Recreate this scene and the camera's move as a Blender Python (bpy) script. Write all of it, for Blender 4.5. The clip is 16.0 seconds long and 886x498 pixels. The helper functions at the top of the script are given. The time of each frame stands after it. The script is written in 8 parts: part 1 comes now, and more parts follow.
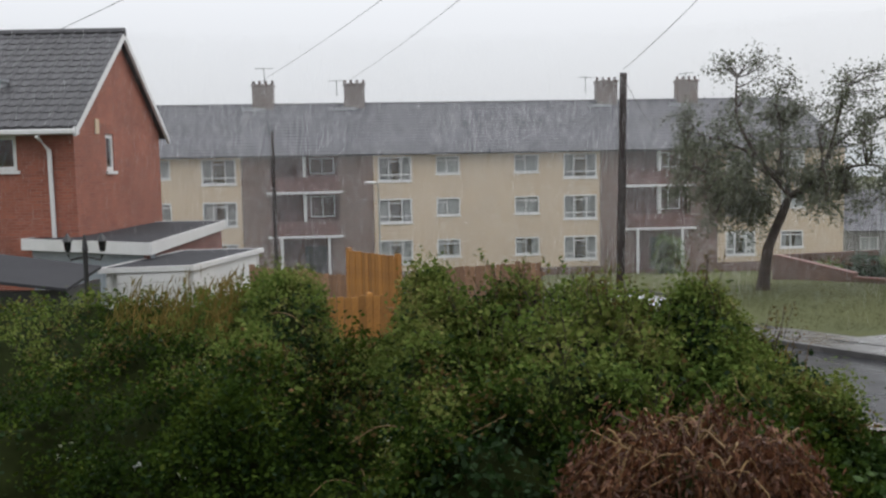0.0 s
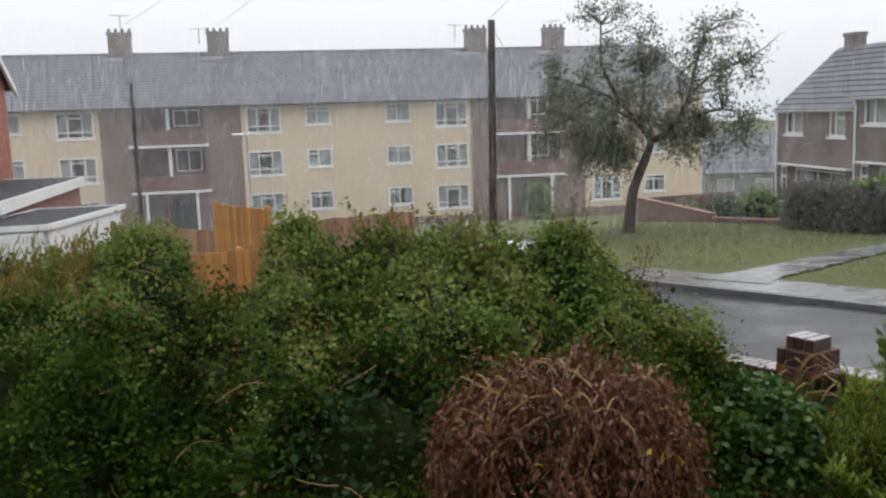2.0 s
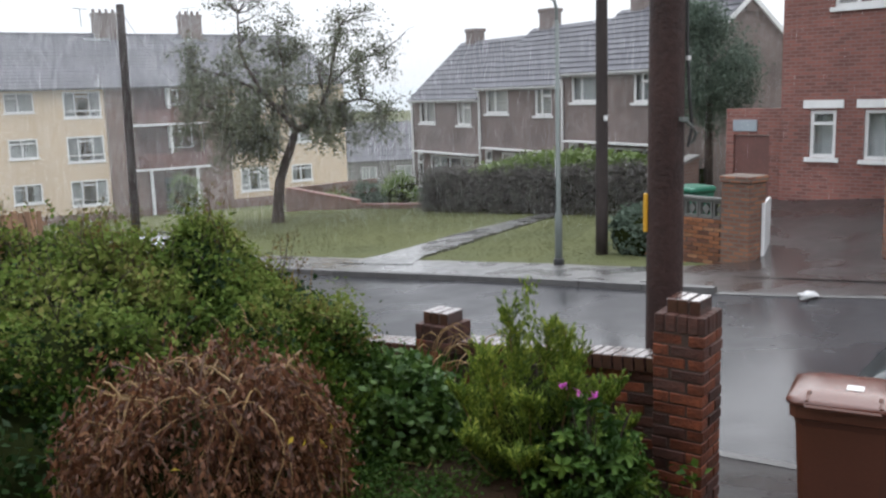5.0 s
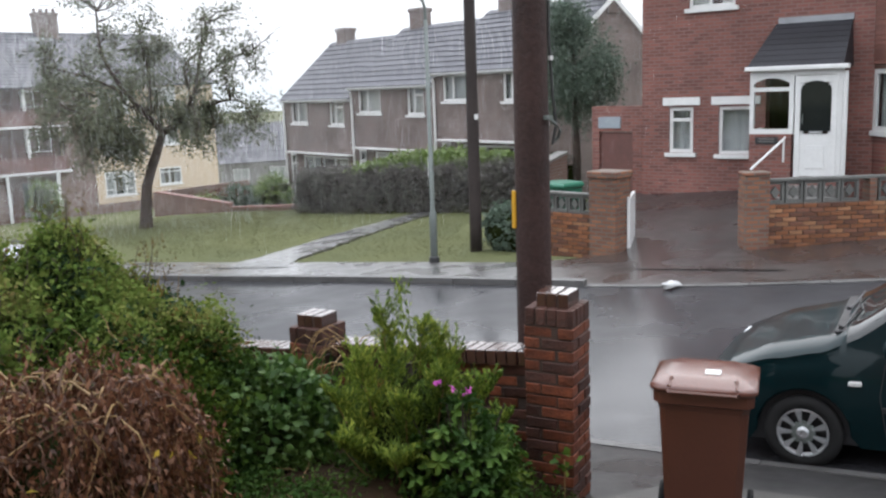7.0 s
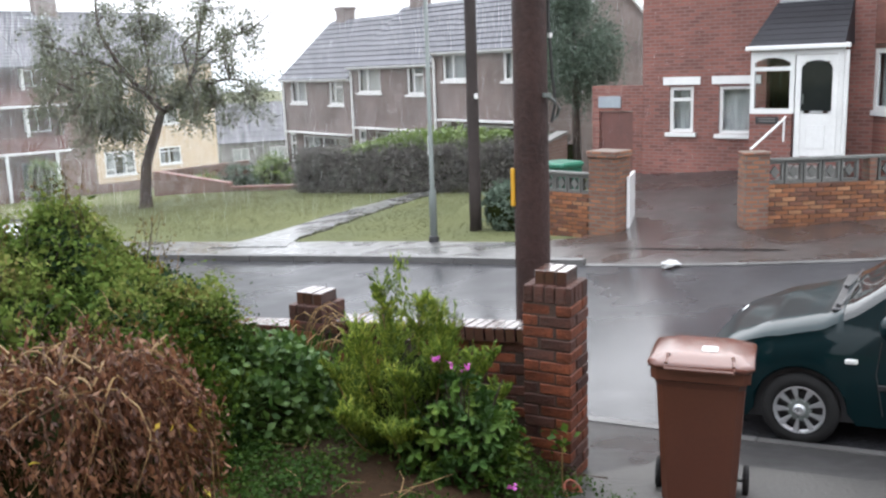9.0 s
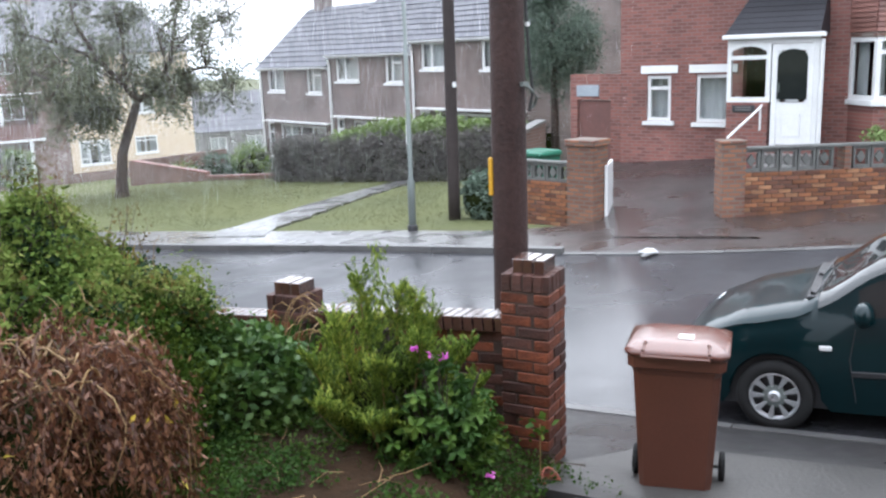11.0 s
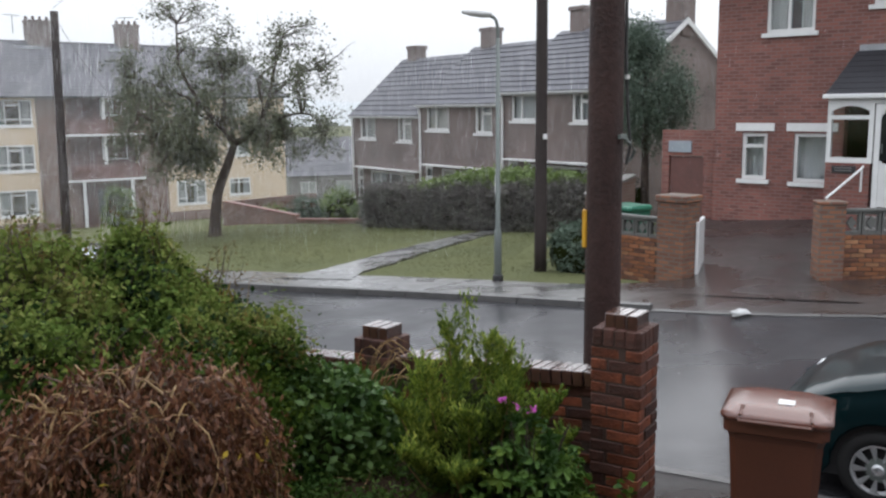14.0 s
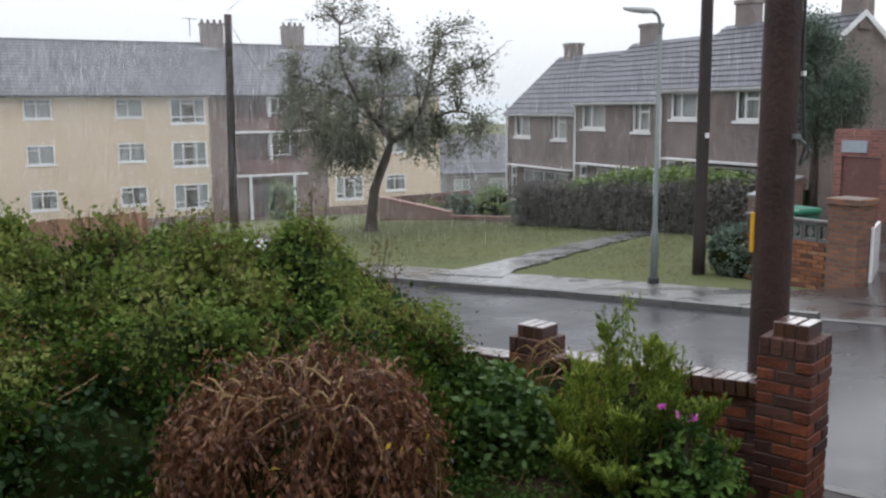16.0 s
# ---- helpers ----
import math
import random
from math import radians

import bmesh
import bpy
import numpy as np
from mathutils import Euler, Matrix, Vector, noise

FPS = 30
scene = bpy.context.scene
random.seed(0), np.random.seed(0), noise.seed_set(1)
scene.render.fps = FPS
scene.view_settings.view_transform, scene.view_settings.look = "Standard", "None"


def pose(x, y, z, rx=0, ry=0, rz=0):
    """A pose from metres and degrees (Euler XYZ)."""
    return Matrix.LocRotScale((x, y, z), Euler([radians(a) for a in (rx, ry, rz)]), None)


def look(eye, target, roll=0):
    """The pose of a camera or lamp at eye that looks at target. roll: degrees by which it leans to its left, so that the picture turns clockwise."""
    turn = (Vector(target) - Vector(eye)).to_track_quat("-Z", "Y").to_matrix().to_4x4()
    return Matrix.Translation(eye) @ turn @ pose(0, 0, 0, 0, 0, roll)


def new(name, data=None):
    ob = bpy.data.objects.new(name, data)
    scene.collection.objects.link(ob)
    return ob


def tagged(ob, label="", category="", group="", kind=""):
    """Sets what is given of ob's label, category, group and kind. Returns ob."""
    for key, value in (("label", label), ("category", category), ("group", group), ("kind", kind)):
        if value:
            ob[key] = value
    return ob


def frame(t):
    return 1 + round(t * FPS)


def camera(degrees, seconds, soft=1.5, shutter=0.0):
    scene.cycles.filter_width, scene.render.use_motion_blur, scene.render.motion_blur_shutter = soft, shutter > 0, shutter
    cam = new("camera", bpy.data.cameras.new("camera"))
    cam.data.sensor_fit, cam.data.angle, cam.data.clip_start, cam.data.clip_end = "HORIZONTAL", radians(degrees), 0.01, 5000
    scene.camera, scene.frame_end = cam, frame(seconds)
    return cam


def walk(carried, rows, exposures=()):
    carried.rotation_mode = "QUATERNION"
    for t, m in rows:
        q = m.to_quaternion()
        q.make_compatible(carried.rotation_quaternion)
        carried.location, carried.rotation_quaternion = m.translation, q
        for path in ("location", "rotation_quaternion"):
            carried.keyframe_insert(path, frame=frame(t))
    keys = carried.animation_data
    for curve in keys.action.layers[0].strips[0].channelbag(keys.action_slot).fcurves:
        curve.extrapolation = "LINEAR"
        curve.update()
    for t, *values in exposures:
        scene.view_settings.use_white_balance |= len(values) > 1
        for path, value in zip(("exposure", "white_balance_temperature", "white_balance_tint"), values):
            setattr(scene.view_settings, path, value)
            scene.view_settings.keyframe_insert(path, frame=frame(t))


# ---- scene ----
cam = camera(51.95, 16.0, soft=2.4)
PATH = [  # seconds, x, y, z, yaw, pitch, roll
    (0.0, -0.000, -0.000, 2.500, -0.10, -5.19, 1.07),
    (0.5, 0.007, 0.029, 2.487, -1.07, -5.76, 1.05),
    (1.0, 0.010, 0.025, 2.496, -1.81, -6.33, 1.21),
    (1.5, 0.031, 0.083, 2.471, -3.17, -7.39, 1.54),
    (2.0, 0.057, 0.123, 2.467, -8.08, -8.49, 1.82),
    (2.5, 0.074, 0.139, 2.450, -11.51, -9.07, 2.17),
    (3.0, 0.096, 0.149, 2.457, -15.66, -9.73, 2.46),
    (3.5, 0.121, 0.169, 2.452, -18.63, -9.74, 2.83),
    (4.0, 0.140, 0.176, 2.448, -22.77, -9.65, 2.59),
    (4.5, 0.153, 0.181, 2.445, -27.14, -9.49, 1.76),
    (5.0, 0.164, 0.165, 2.442, -29.93, -9.75, 1.74),
    (7.5, 0.197, 0.126, 2.445, -38.72, -10.02, 2.14),
    (8.0, 0.183, 0.106, 2.442, -39.02, -10.04, 2.22),
    (8.5, 0.185, 0.118, 2.427, -38.23, -10.45, 2.24),
    (9.0, 0.188, 0.121, 2.428, -37.78, -11.27, 1.99),
    (11.5, 0.198, 0.118, 2.431, -39.61, -11.93, 1.64),
    (12.0, 0.178, 0.119, 2.416, -43.58, -7.30, -0.72),
    (12.5, 0.184, 0.123, 2.425, -45.07, -6.63, -0.71),
    (13.0, 0.181, 0.137, 2.424, -44.19, -7.11, -0.38),
    (13.5, 0.167, 0.155, 2.416, -41.61, -7.18, -0.36),
    (14.0, 0.167, 0.185, 2.418, -33.61, -8.77, 0.53),
    (14.5, 0.150, 0.196, 2.419, -30.30, -9.52, 0.72),
    (15.0, 0.138, 0.213, 2.416, -27.93, -9.59, 0.32),
    (15.5, 0.117, 0.203, 2.421, -25.65, -9.24, 0.69),
    (16.0, 0.125, 0.221, 2.423, -24.06, -8.81, 0.56),
]
walk(cam, [(t, pose(x, y, z, 90 + pitch, roll, yaw)) for t, x, y, z, yaw, pitch, roll in PATH],
     [(t, e, k, 10) for t, e, k in ((0.0, 0.15, 6300), (2.0, 0.47, 6250), (3.5, 0.72, 6150), (5.0, 0.76, 6100), (7.5, 0.96, 6100), (8.0, 0.94, 6100), (8.5, 1.12, 6100), (9.0, 1.42, 6100), (11.5, 1.54, 5750), (12.0, 1.4, 5800), (12.5, 1.08, 5950), (13.0, 0.75, 6000), (14.0, 0.6, 6100), (16.0, 0.57, 6100))])

# ---- sky and light: a rainy overcast day ----
world = bpy.data.worlds.new("overcast_sky")
scene.world = world
world.use_nodes = True
wn, wl = world.node_tree.nodes, world.node_tree.links
wn.clear()
w_out, w_bg = wn.new("ShaderNodeOutputWorld"), wn.new("ShaderNodeBackground")
w_sky, w_mix = wn.new("ShaderNodeTexSky"), wn.new("ShaderNodeMixRGB")
w_sky.sky_type, w_sky.sun_disc = "NISHITA", False
w_sky.sun_elevation, w_sky.sun_rotation = radians(38), radians(60)
w_sky.air_density, w_sky.dust_density = 1.0, 6.0
w_mix.inputs[0].default_value = 0.93
w_co, w_sep, w_up, w_tone = wn.new("ShaderNodeTexCoord"), wn.new("ShaderNodeSeparateXYZ"), wn.new("ShaderNodeMapRange"), wn.new("ShaderNodeMixRGB")
wl.new(w_co.outputs["Generated"], w_sep.inputs[0])
wl.new(w_sep.outputs[2], w_up.inputs[0])
w_tone.inputs[1].default_value, w_tone.inputs[2].default_value = (6.35, 6.4, 6.5, 1), (20.5, 20.6, 21.0, 1)  # an overcast sky is three times brighter overhead
wl.new(w_up.outputs[0], w_tone.inputs[0])
wl.new(w_tone.outputs[0], w_mix.inputs[2])
wl.new(w_sky.outputs[0], w_mix.inputs[1])
wl.new(w_mix.outputs[0], w_bg.inputs[0])
w_bg.inputs[1].default_value = 0.095
wl.new(w_bg.outputs[0], w_out.inputs[0])
sun = new("sun", bpy.data.lights.new("sun", "SUN"))
sun.data.energy, sun.data.angle, sun.data.color = 0.5, radians(60), (1.0, 0.97, 0.93)
sun.matrix_world = look((30, 17, 27), (0, 0, 0))


# ---- materials ----
def node_material(name):
    m = bpy.data.materials.new(name)
    m.use_nodes = True
    return m, m.node_tree.nodes, m.node_tree.links, m.node_tree.nodes["Principled BSDF"]


def surface(name, base, dark, rough=0.7, grain=40.0, patch=1.5, bump=0.15, metal=0.0, spread=0.0, spec=0.5, rough_var=0.15):
    """Two tones mixed by fine grain and broad patches; spread varies the tone from piece to piece."""
    m, n, l, b = node_material(name)
    co = n.new("ShaderNodeTexCoord")
    fine, broad = n.new("ShaderNodeTexNoise"), n.new("ShaderNodeTexNoise")
    fine.inputs["Scale"].default_value, broad.inputs["Scale"].default_value = grain, patch
    fine.inputs["Detail"].default_value, broad.inputs["Detail"].default_value = 6, 5
    for t in (fine, broad):
        l.new(co.outputs["Object"], t.inputs["Vector"])
    add = n.new("ShaderNodeMath")
    add.operation = "MULTIPLY_ADD"
    l.new(broad.outputs[0], add.inputs[0])
    add.inputs[1].default_value = 0.62
    half = n.new("ShaderNodeMath")
    half.operation = "MULTIPLY"
    l.new(fine.outputs[0], half.inputs[0])
    half.inputs[1].default_value = 0.38
    l.new(half.outputs[0], add.inputs[2])
    fac = n.new("ShaderNodeMapRange")
    fac.inputs[1].default_value, fac.inputs[2].default_value = 0.32, 0.68
    l.new(add.outputs[0], fac.inputs[0])
    mix = n.new("ShaderNodeMixRGB")
    mix.inputs[1].default_value, mix.inputs[2].default_value = (*dark, 1), (*base, 1)
    l.new(fac.outputs[0], mix.inputs[0])
    out = mix.outputs[0]
    if spread:
        info, hsv, vr = n.new("ShaderNodeObjectInfo"), n.new("ShaderNodeHueSaturation"), n.new("ShaderNodeMapRange")
        vr.inputs[3].default_value, vr.inputs[4].default_value = 1 - spread, 1 + spread
        l.new(info.outputs["Random"], vr.inputs[0])
        l.new(vr.outputs[0], hsv.inputs["Value"])
        l.new(out, hsv.inputs["Color"])
        out = hsv.outputs[0]
    l.new(out, b.inputs["Base Color"])
    rr = n.new("ShaderNodeMapRange")
    rr.inputs[3].default_value, rr.inputs[4].default_value = max(0.03, rough - rough_var), min(1, rough + rough_var)
    l.new(broad.outputs[0], rr.inputs[0])
    l.new(rr.outputs[0], b.inputs["Roughness"])
    b.inputs["Metallic"].default_value = metal
    b.inputs["Specular IOR Level"].default_value = spec
    if bump:
        bp = n.new("ShaderNodeBump")
        bp.inputs["Strength"].default_value, bp.inputs["Distance"].default_value = bump, 0.02
        l.new(fine.outputs[0], bp.inputs["Height"])
        l.new(bp.outputs[0], b.inputs["Normal"])
    return m


def brickwork(name, c1, c2, mortar, w=0.225, h=0.075, joint=0.012, rough=0.75, bump=0.5, patch=0.6):
    """Courses of bricks for walls that stay far off."""
    m, n, l, b = node_material(name)
    co, sep, com = n.new("ShaderNodeTexCoord"), n.new("ShaderNodeSeparateXYZ"), n.new("ShaderNodeCombineXYZ")
    l.new(co.outputs["Object"], sep.inputs[0])
    sm = n.new("ShaderNodeMath")
    l.new(sep.outputs[0], sm.inputs[0])
    l.new(sep.outputs[1], sm.inputs[1])
    l.new(sm.outputs[0], com.inputs[0])
    l.new(sep.outputs[2], com.inputs[1])
    br = n.new("ShaderNodeTexBrick")
    br.inputs["Scale"].default_value = 1
    br.inputs["Brick Width"].default_value, br.inputs["Row Height"].default_value = w, h
    br.inputs["Mortar Size"].default_value = joint
    br.inputs["Color1"].default_value, br.inputs["Color2"].default_value = (*c1, 1), (*c2, 1)
    br.inputs["Mortar"].default_value = (*mortar, 1)
    l.new(com.outputs[0], br.inputs[0])
    no, mr, mu = n.new("ShaderNodeTexNoise"), n.new("ShaderNodeMapRange"), n.new("ShaderNodeHueSaturation")
    no.inputs["Scale"].default_value, no.inputs["Detail"].default_value = patch, 7
    l.new(co.outputs["Object"], no.inputs["Vector"])
    mr.inputs[3].default_value, mr.inputs[4].default_value = 0.45, 1.55
    l.new(no.outputs[0], mr.inputs[0])
    l.new(mr.outputs[0], mu.inputs["Value"])
    l.new(br.outputs["Color"], mu.inputs["Color"])
    l.new(mu.outputs[0], b.inputs["Base Color"])
    b.inputs["Roughness"].default_value = rough
    bp = n.new("ShaderNodeBump")
    bp.invert = True
    bp.inputs["Strength"].default_value, bp.inputs["Distance"].default_value = bump, 0.012
    l.new(br.outputs["Fac"], bp.inputs["Height"])
    l.new(bp.outputs[0], b.inputs["Normal"])
    return m


def leafy(name, tones, rough=0.42, spec=0.5, patchy=0.45):
    """Leaves: the tone changes from leaf to leaf and from bough to bough."""
    m, n, l, b = node_material(name)
    geo, ramp = n.new("ShaderNodeNewGeometry"), n.new("ShaderNodeValToRGB")
    co, no, mr, mix = n.new("ShaderNodeTexCoord"), n.new("ShaderNodeTexNoise"), n.new("ShaderNodeMapRange"), n.new("ShaderNodeMath")
    no.inputs["Scale"].default_value, no.inputs["Detail"].default_value = 2.2, 3
    l.new(co.outputs["Object"], no.inputs["Vector"])
    mr.inputs[1].default_value, mr.inputs[2].default_value = 0.3, 0.7
    mr.inputs[3].default_value, mr.inputs[4].default_value = -0.05, patchy + 0.05
    l.new(no.outputs[0], mr.inputs[0])
    mix.operation = "MULTIPLY_ADD"
    l.new(geo.outputs["Random Per Island"], mix.inputs[0])
    mix.inputs[1].default_value = 1 - patchy
    l.new(mr.outputs[0], mix.inputs[2])
    l.new(mix.outputs[0], ramp.inputs[0])
    els = ramp.color_ramp.elements
    while len(els) < len(tones):
        els.new(0.5)
    for i, c in enumerate(tones):
        els[i].position, els[i].color = i / (len(tones) - 1), (*c, 1)
    l.new(ramp.outputs[0], b.inputs["Base Color"])
    b.inputs["Roughness"].default_value = rough
    b.inputs["Specular IOR Level"].default_value = spec
    b.inputs["Subsurface Weight"].default_value = 0
    tr, mx, out = n.new("ShaderNodeBsdfTranslucent"), n.new("ShaderNodeMixShader"), n["Material Output"]
    l.new(ramp.outputs[0], tr.inputs[0])
    mx.inputs[0].default_value = 0.25
    l.new(b.outputs[0], mx.inputs[1])
    l.new(tr.outputs[0], mx.inputs[2])
    l.new(mx.outputs[0], out.inputs[0])
    return m


def glass_pane(name, tint, rough=0.04):
    m, n, l, b = node_material(name)
    b.inputs["Base Color"].default_value = (*tint, 1)
    b.inputs["Roughness"].default_value = rough
    b.inputs["Specular IOR Level"].default_value = 0.6
    b.inputs["Transmission Weight"].default_value = 1.0
    b.inputs["IOR"].default_value = 1.45
    return m


def wet_asphalt(name, base, dark, puddle=0.35, scale=0.5, ripple=0.25, film=0.4):
    """Dark aggregate under a film of rain, with puddles that lie smoother."""
    m = surface(name, base, dark, rough=0.4, grain=90, patch=0.9, bump=0.0)
    n, l = m.node_tree.nodes, m.node_tree.links
    b = n["Principled BSDF"]
    co, no, mr = n.new("ShaderNodeTexCoord"), n.new("ShaderNodeTexNoise"), n.new("ShaderNodeMapRange")
    no.inputs["Scale"].default_value, no.inputs["Detail"].default_value = scale, 5
    l.new(co.outputs["Object"], no.inputs["Vector"])
    mr.inputs[1].default_value, mr.inputs[2].default_value = 0.4, 0.62
    mr.inputs[3].default_value, mr.inputs[4].default_value = puddle * 1.45, puddle * 0.6
    l.new(no.outputs[0], mr.inputs[0])
    for k in list(b.inputs["Roughness"].links):
        l.remove(k)
    l.new(mr.outputs[0], b.inputs["Roughness"])
    b.inputs["Coat Weight"].default_value, b.inputs["Coat Roughness"].default_value = film, 0.24
    rn, bp = n.new("ShaderNodeTexNoise"), n.new("ShaderNodeBump")
    rn.inputs["Scale"].default_value, rn.inputs["Detail"].default_value = 35, 3
    l.new(co.outputs["Object"], rn.inputs["Vector"])
    bp.inputs["Strength"].default_value, bp.inputs["Distance"].default_value = ripple, 0.01
    l.new(rn.outputs[0], bp.inputs["Height"])
    l.new(bp.outputs[0], b.inputs["Normal"])
    l.new(bp.outputs[0], b.inputs["Coat Normal"])
    return m


M_GRASS = surface("grass_ground", (0.098, 0.102, 0.046), (0.068, 0.076, 0.036), 0.9, 30, 0.35, 0.5, spec=0.08)
M_SOIL = surface("garden_soil", (0.038, 0.022, 0.013), (0.018, 0.013, 0.008), 0.95, 25, 3.0, 0.9, spec=0.05)
M_ROAD = wet_asphalt("wet_road", (0.04, 0.04, 0.043), (0.022, 0.022, 0.025), 0.3, 0.5, 0.12, 0.03)
M_ROAD.node_tree.nodes["Principled BSDF"].inputs["Specular IOR Level"].default_value = 0.17
M_PAVE = wet_asphalt("wet_pavement", (0.1, 0.097, 0.093), (0.06, 0.058, 0.056), 0.28, 1.3, 0.15, 0.7)
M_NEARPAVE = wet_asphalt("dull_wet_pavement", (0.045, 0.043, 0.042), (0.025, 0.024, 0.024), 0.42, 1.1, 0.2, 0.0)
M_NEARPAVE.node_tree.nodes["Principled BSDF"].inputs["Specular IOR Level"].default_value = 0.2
M_DRIVE = wet_asphalt("wet_driveway", (0.045, 0.038, 0.036), (0.028, 0.024, 0.023), 0.3, 0.8, 0.2, 0.25)
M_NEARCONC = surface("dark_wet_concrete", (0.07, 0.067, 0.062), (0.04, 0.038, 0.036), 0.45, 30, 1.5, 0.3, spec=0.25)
M_CONC = surface("wet_concrete", (0.17, 0.165, 0.155), (0.1, 0.095, 0.09), 0.4, 30, 1.5, 0.3)
M_KERB = surface("wet_kerb_stone", (0.1, 0.097, 0.094), (0.055, 0.053, 0.052), 0.5, 30, 3, 0.3, spread=0.18)
M_WHITE = surface("white_upvc", (0.68, 0.68, 0.67), (0.56, 0.56, 0.55), 0.35, 20, 1.5, 0.02)
M_CREAM = surface("cream_render", (0.56, 0.45, 0.315), (0.48, 0.385, 0.27), 0.85, 25, 0.45, 0.25)
M_BROWN = brickwork("brown_brick", (0.12, 0.065, 0.05), (0.16, 0.09, 0.07), (0.17, 0.14, 0.12))
# brick tones lifted to carry some of the rain haze
M_TERRACE = brickwork("grey_brown_brick", (0.115, 0.084, 0.076), (0.15, 0.11, 0.098), (0.165, 0.142, 0.13))
M_REDBRICK = brickwork("red_brick", (0.21, 0.078, 0.06), (0.12, 0.045, 0.038), (0.17, 0.105, 0.09), joint=0.012)
M_GABLE = brickwork("orange_red_brick", (0.29, 0.085, 0.05), (0.2, 0.056, 0.036), (0.24, 0.12, 0.085))
M_OLDBRICK = brickwork("old_garden_brick", (0.24, 0.095, 0.045), (0.11, 0.045, 0.03), (0.12, 0.09, 0.07), joint=0.016)
M_SLATE = surface("grey_roof_tile", (0.1, 0.1, 0.112), (0.066, 0.066, 0.076), 0.6, 18, 0.8, 0.3, spread=0.14, spec=0.3)
M_DKTILE = surface("charcoal_roof_tile", (0.048, 0.046, 0.05), (0.028, 0.027, 0.03), 0.5, 18, 0.8, 0.3, spread=0.14)
M_BRICK = surface("fired_brick", (0.175, 0.052, 0.024), (0.055, 0.021, 0.013), 0.6, 45, 9, 0.5, spread=0.4, spec=0.25)
M_BRICKDK = surface("weathered_brick", (0.085, 0.034, 0.024), (0.032, 0.021, 0.018), 0.6, 45, 7, 0.5, spread=0.4, spec=0.25)
M_MORTAR = surface("mortar", (0.062, 0.036, 0.026), (0.03, 0.02, 0.016), 0.85, 60, 5, 0.4)
M_WETTOP = surface("wet_brick_top", (0.075, 0.035, 0.025), (0.036, 0.021, 0.017), 0.14, 30, 6, 0.15, spread=0.15)
M_POLE = surface("creosoted_wood", (0.055, 0.031, 0.027), (0.02, 0.013, 0.012), 0.6, 30, 2.5, 0.5, spec=0.2)
M_POLEGREY = surface("weathered_pole_wood", (0.05, 0.04, 0.037), (0.025, 0.02, 0.019), 0.7, 30, 2.5, 0.5, spec=0.2)
M_STEEL = surface("galvanised_steel", (0.15, 0.17, 0.16), (0.11, 0.125, 0.115), 0.6, 30, 2, 0.05, metal=0.2)
M_BLACK = surface("black_plastic", (0.025, 0.025, 0.027), (0.015, 0.015, 0.016), 0.4, 30, 3, 0.05)
M_WIRE = surface("black_cable", (0.03, 0.03, 0.03), (0.02, 0.02, 0.02), 0.5, 30, 3, 0)
M_FENCE = surface("orange_fence_wood", (0.38, 0.175, 0.036), (0.2, 0.085, 0.02), 0.6, 14, 2.5, 0.3, spread=0.25)
M_OLDFENCE = surface("weathered_fence_wood", (0.3, 0.17, 0.1), (0.17, 0.1, 0.06), 0.7, 14, 2.5, 0.3, spread=0.25)
M_BARK = surface("bark", (0.075, 0.055, 0.045), (0.03, 0.022, 0.02), 0.85, 22, 4, 0.8)
M_TWIG = surface("tan_twig", (0.25, 0.16, 0.06), (0.13, 0.075, 0.032), 0.7, 30, 5, 0.3)
M_RUSTTWIG = surface("rusty_twig", (0.1, 0.05, 0.026), (0.05, 0.026, 0.015), 0.8, 30, 5, 0.3)
M_DKTWIG = surface("dark_twig", (0.06, 0.04, 0.03), (0.03, 0.022, 0.018), 0.8, 30, 5, 0.3)
M_BIN = surface("brown_bin_plastic", (0.098, 0.034, 0.019), (0.074, 0.026, 0.015), 0.42, 60, 2, 0.06)
M_BINLID = surface("wet_bin_lid_plastic", (0.12, 0.048, 0.034), (0.085, 0.034, 0.025), 0.17, 60, 4, 0.12)
M_GLASS = glass_pane("window_glass", (0.86, 0.9, 0.9))
M_GUTTER = surface("grey_white_gutter", (0.46, 0.46, 0.46), (0.36, 0.36, 0.36), 0.45, 20, 1.5, 0.02)
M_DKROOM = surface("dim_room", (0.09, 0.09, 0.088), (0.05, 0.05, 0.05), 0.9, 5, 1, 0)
M_NET = surface("net_curtain", (0.5, 0.5, 0.49), (0.38, 0.38, 0.375), 0.9, 15, 3, 0.1)
M_BLIND = surface("vertical_blind_fabric", (0.62, 0.61, 0.58), (0.5, 0.49, 0.47), 0.9, 15, 3, 0.05)
M_PORCH = surface("wet_dark_porch_slate", (0.028, 0.028, 0.033), (0.017, 0.017, 0.02), 0.5, 25, 2, 0.25, spread=0.1, spec=0.3)
M_FELT = surface("wet_roofing_felt", (0.05, 0.05, 0.054), (0.03, 0.03, 0.033), 0.75, 40, 1, 0.2, spec=0.1)
M_LEAD = surface("lead_flashing", (0.3, 0.31, 0.33), (0.2, 0.21, 0.22), 0.45, 20, 3, 0.2)
M_DOORRED = surface("red_balcony_panel", (0.14, 0.06, 0.05), (0.09, 0.042, 0.036), 0.6, 12, 1.5, 0.1)
M_CONCPANEL = surface("grey_pierced_block", (0.13, 0.13, 0.12), (0.06, 0.06, 0.056), 0.7, 30, 3, 0.4)
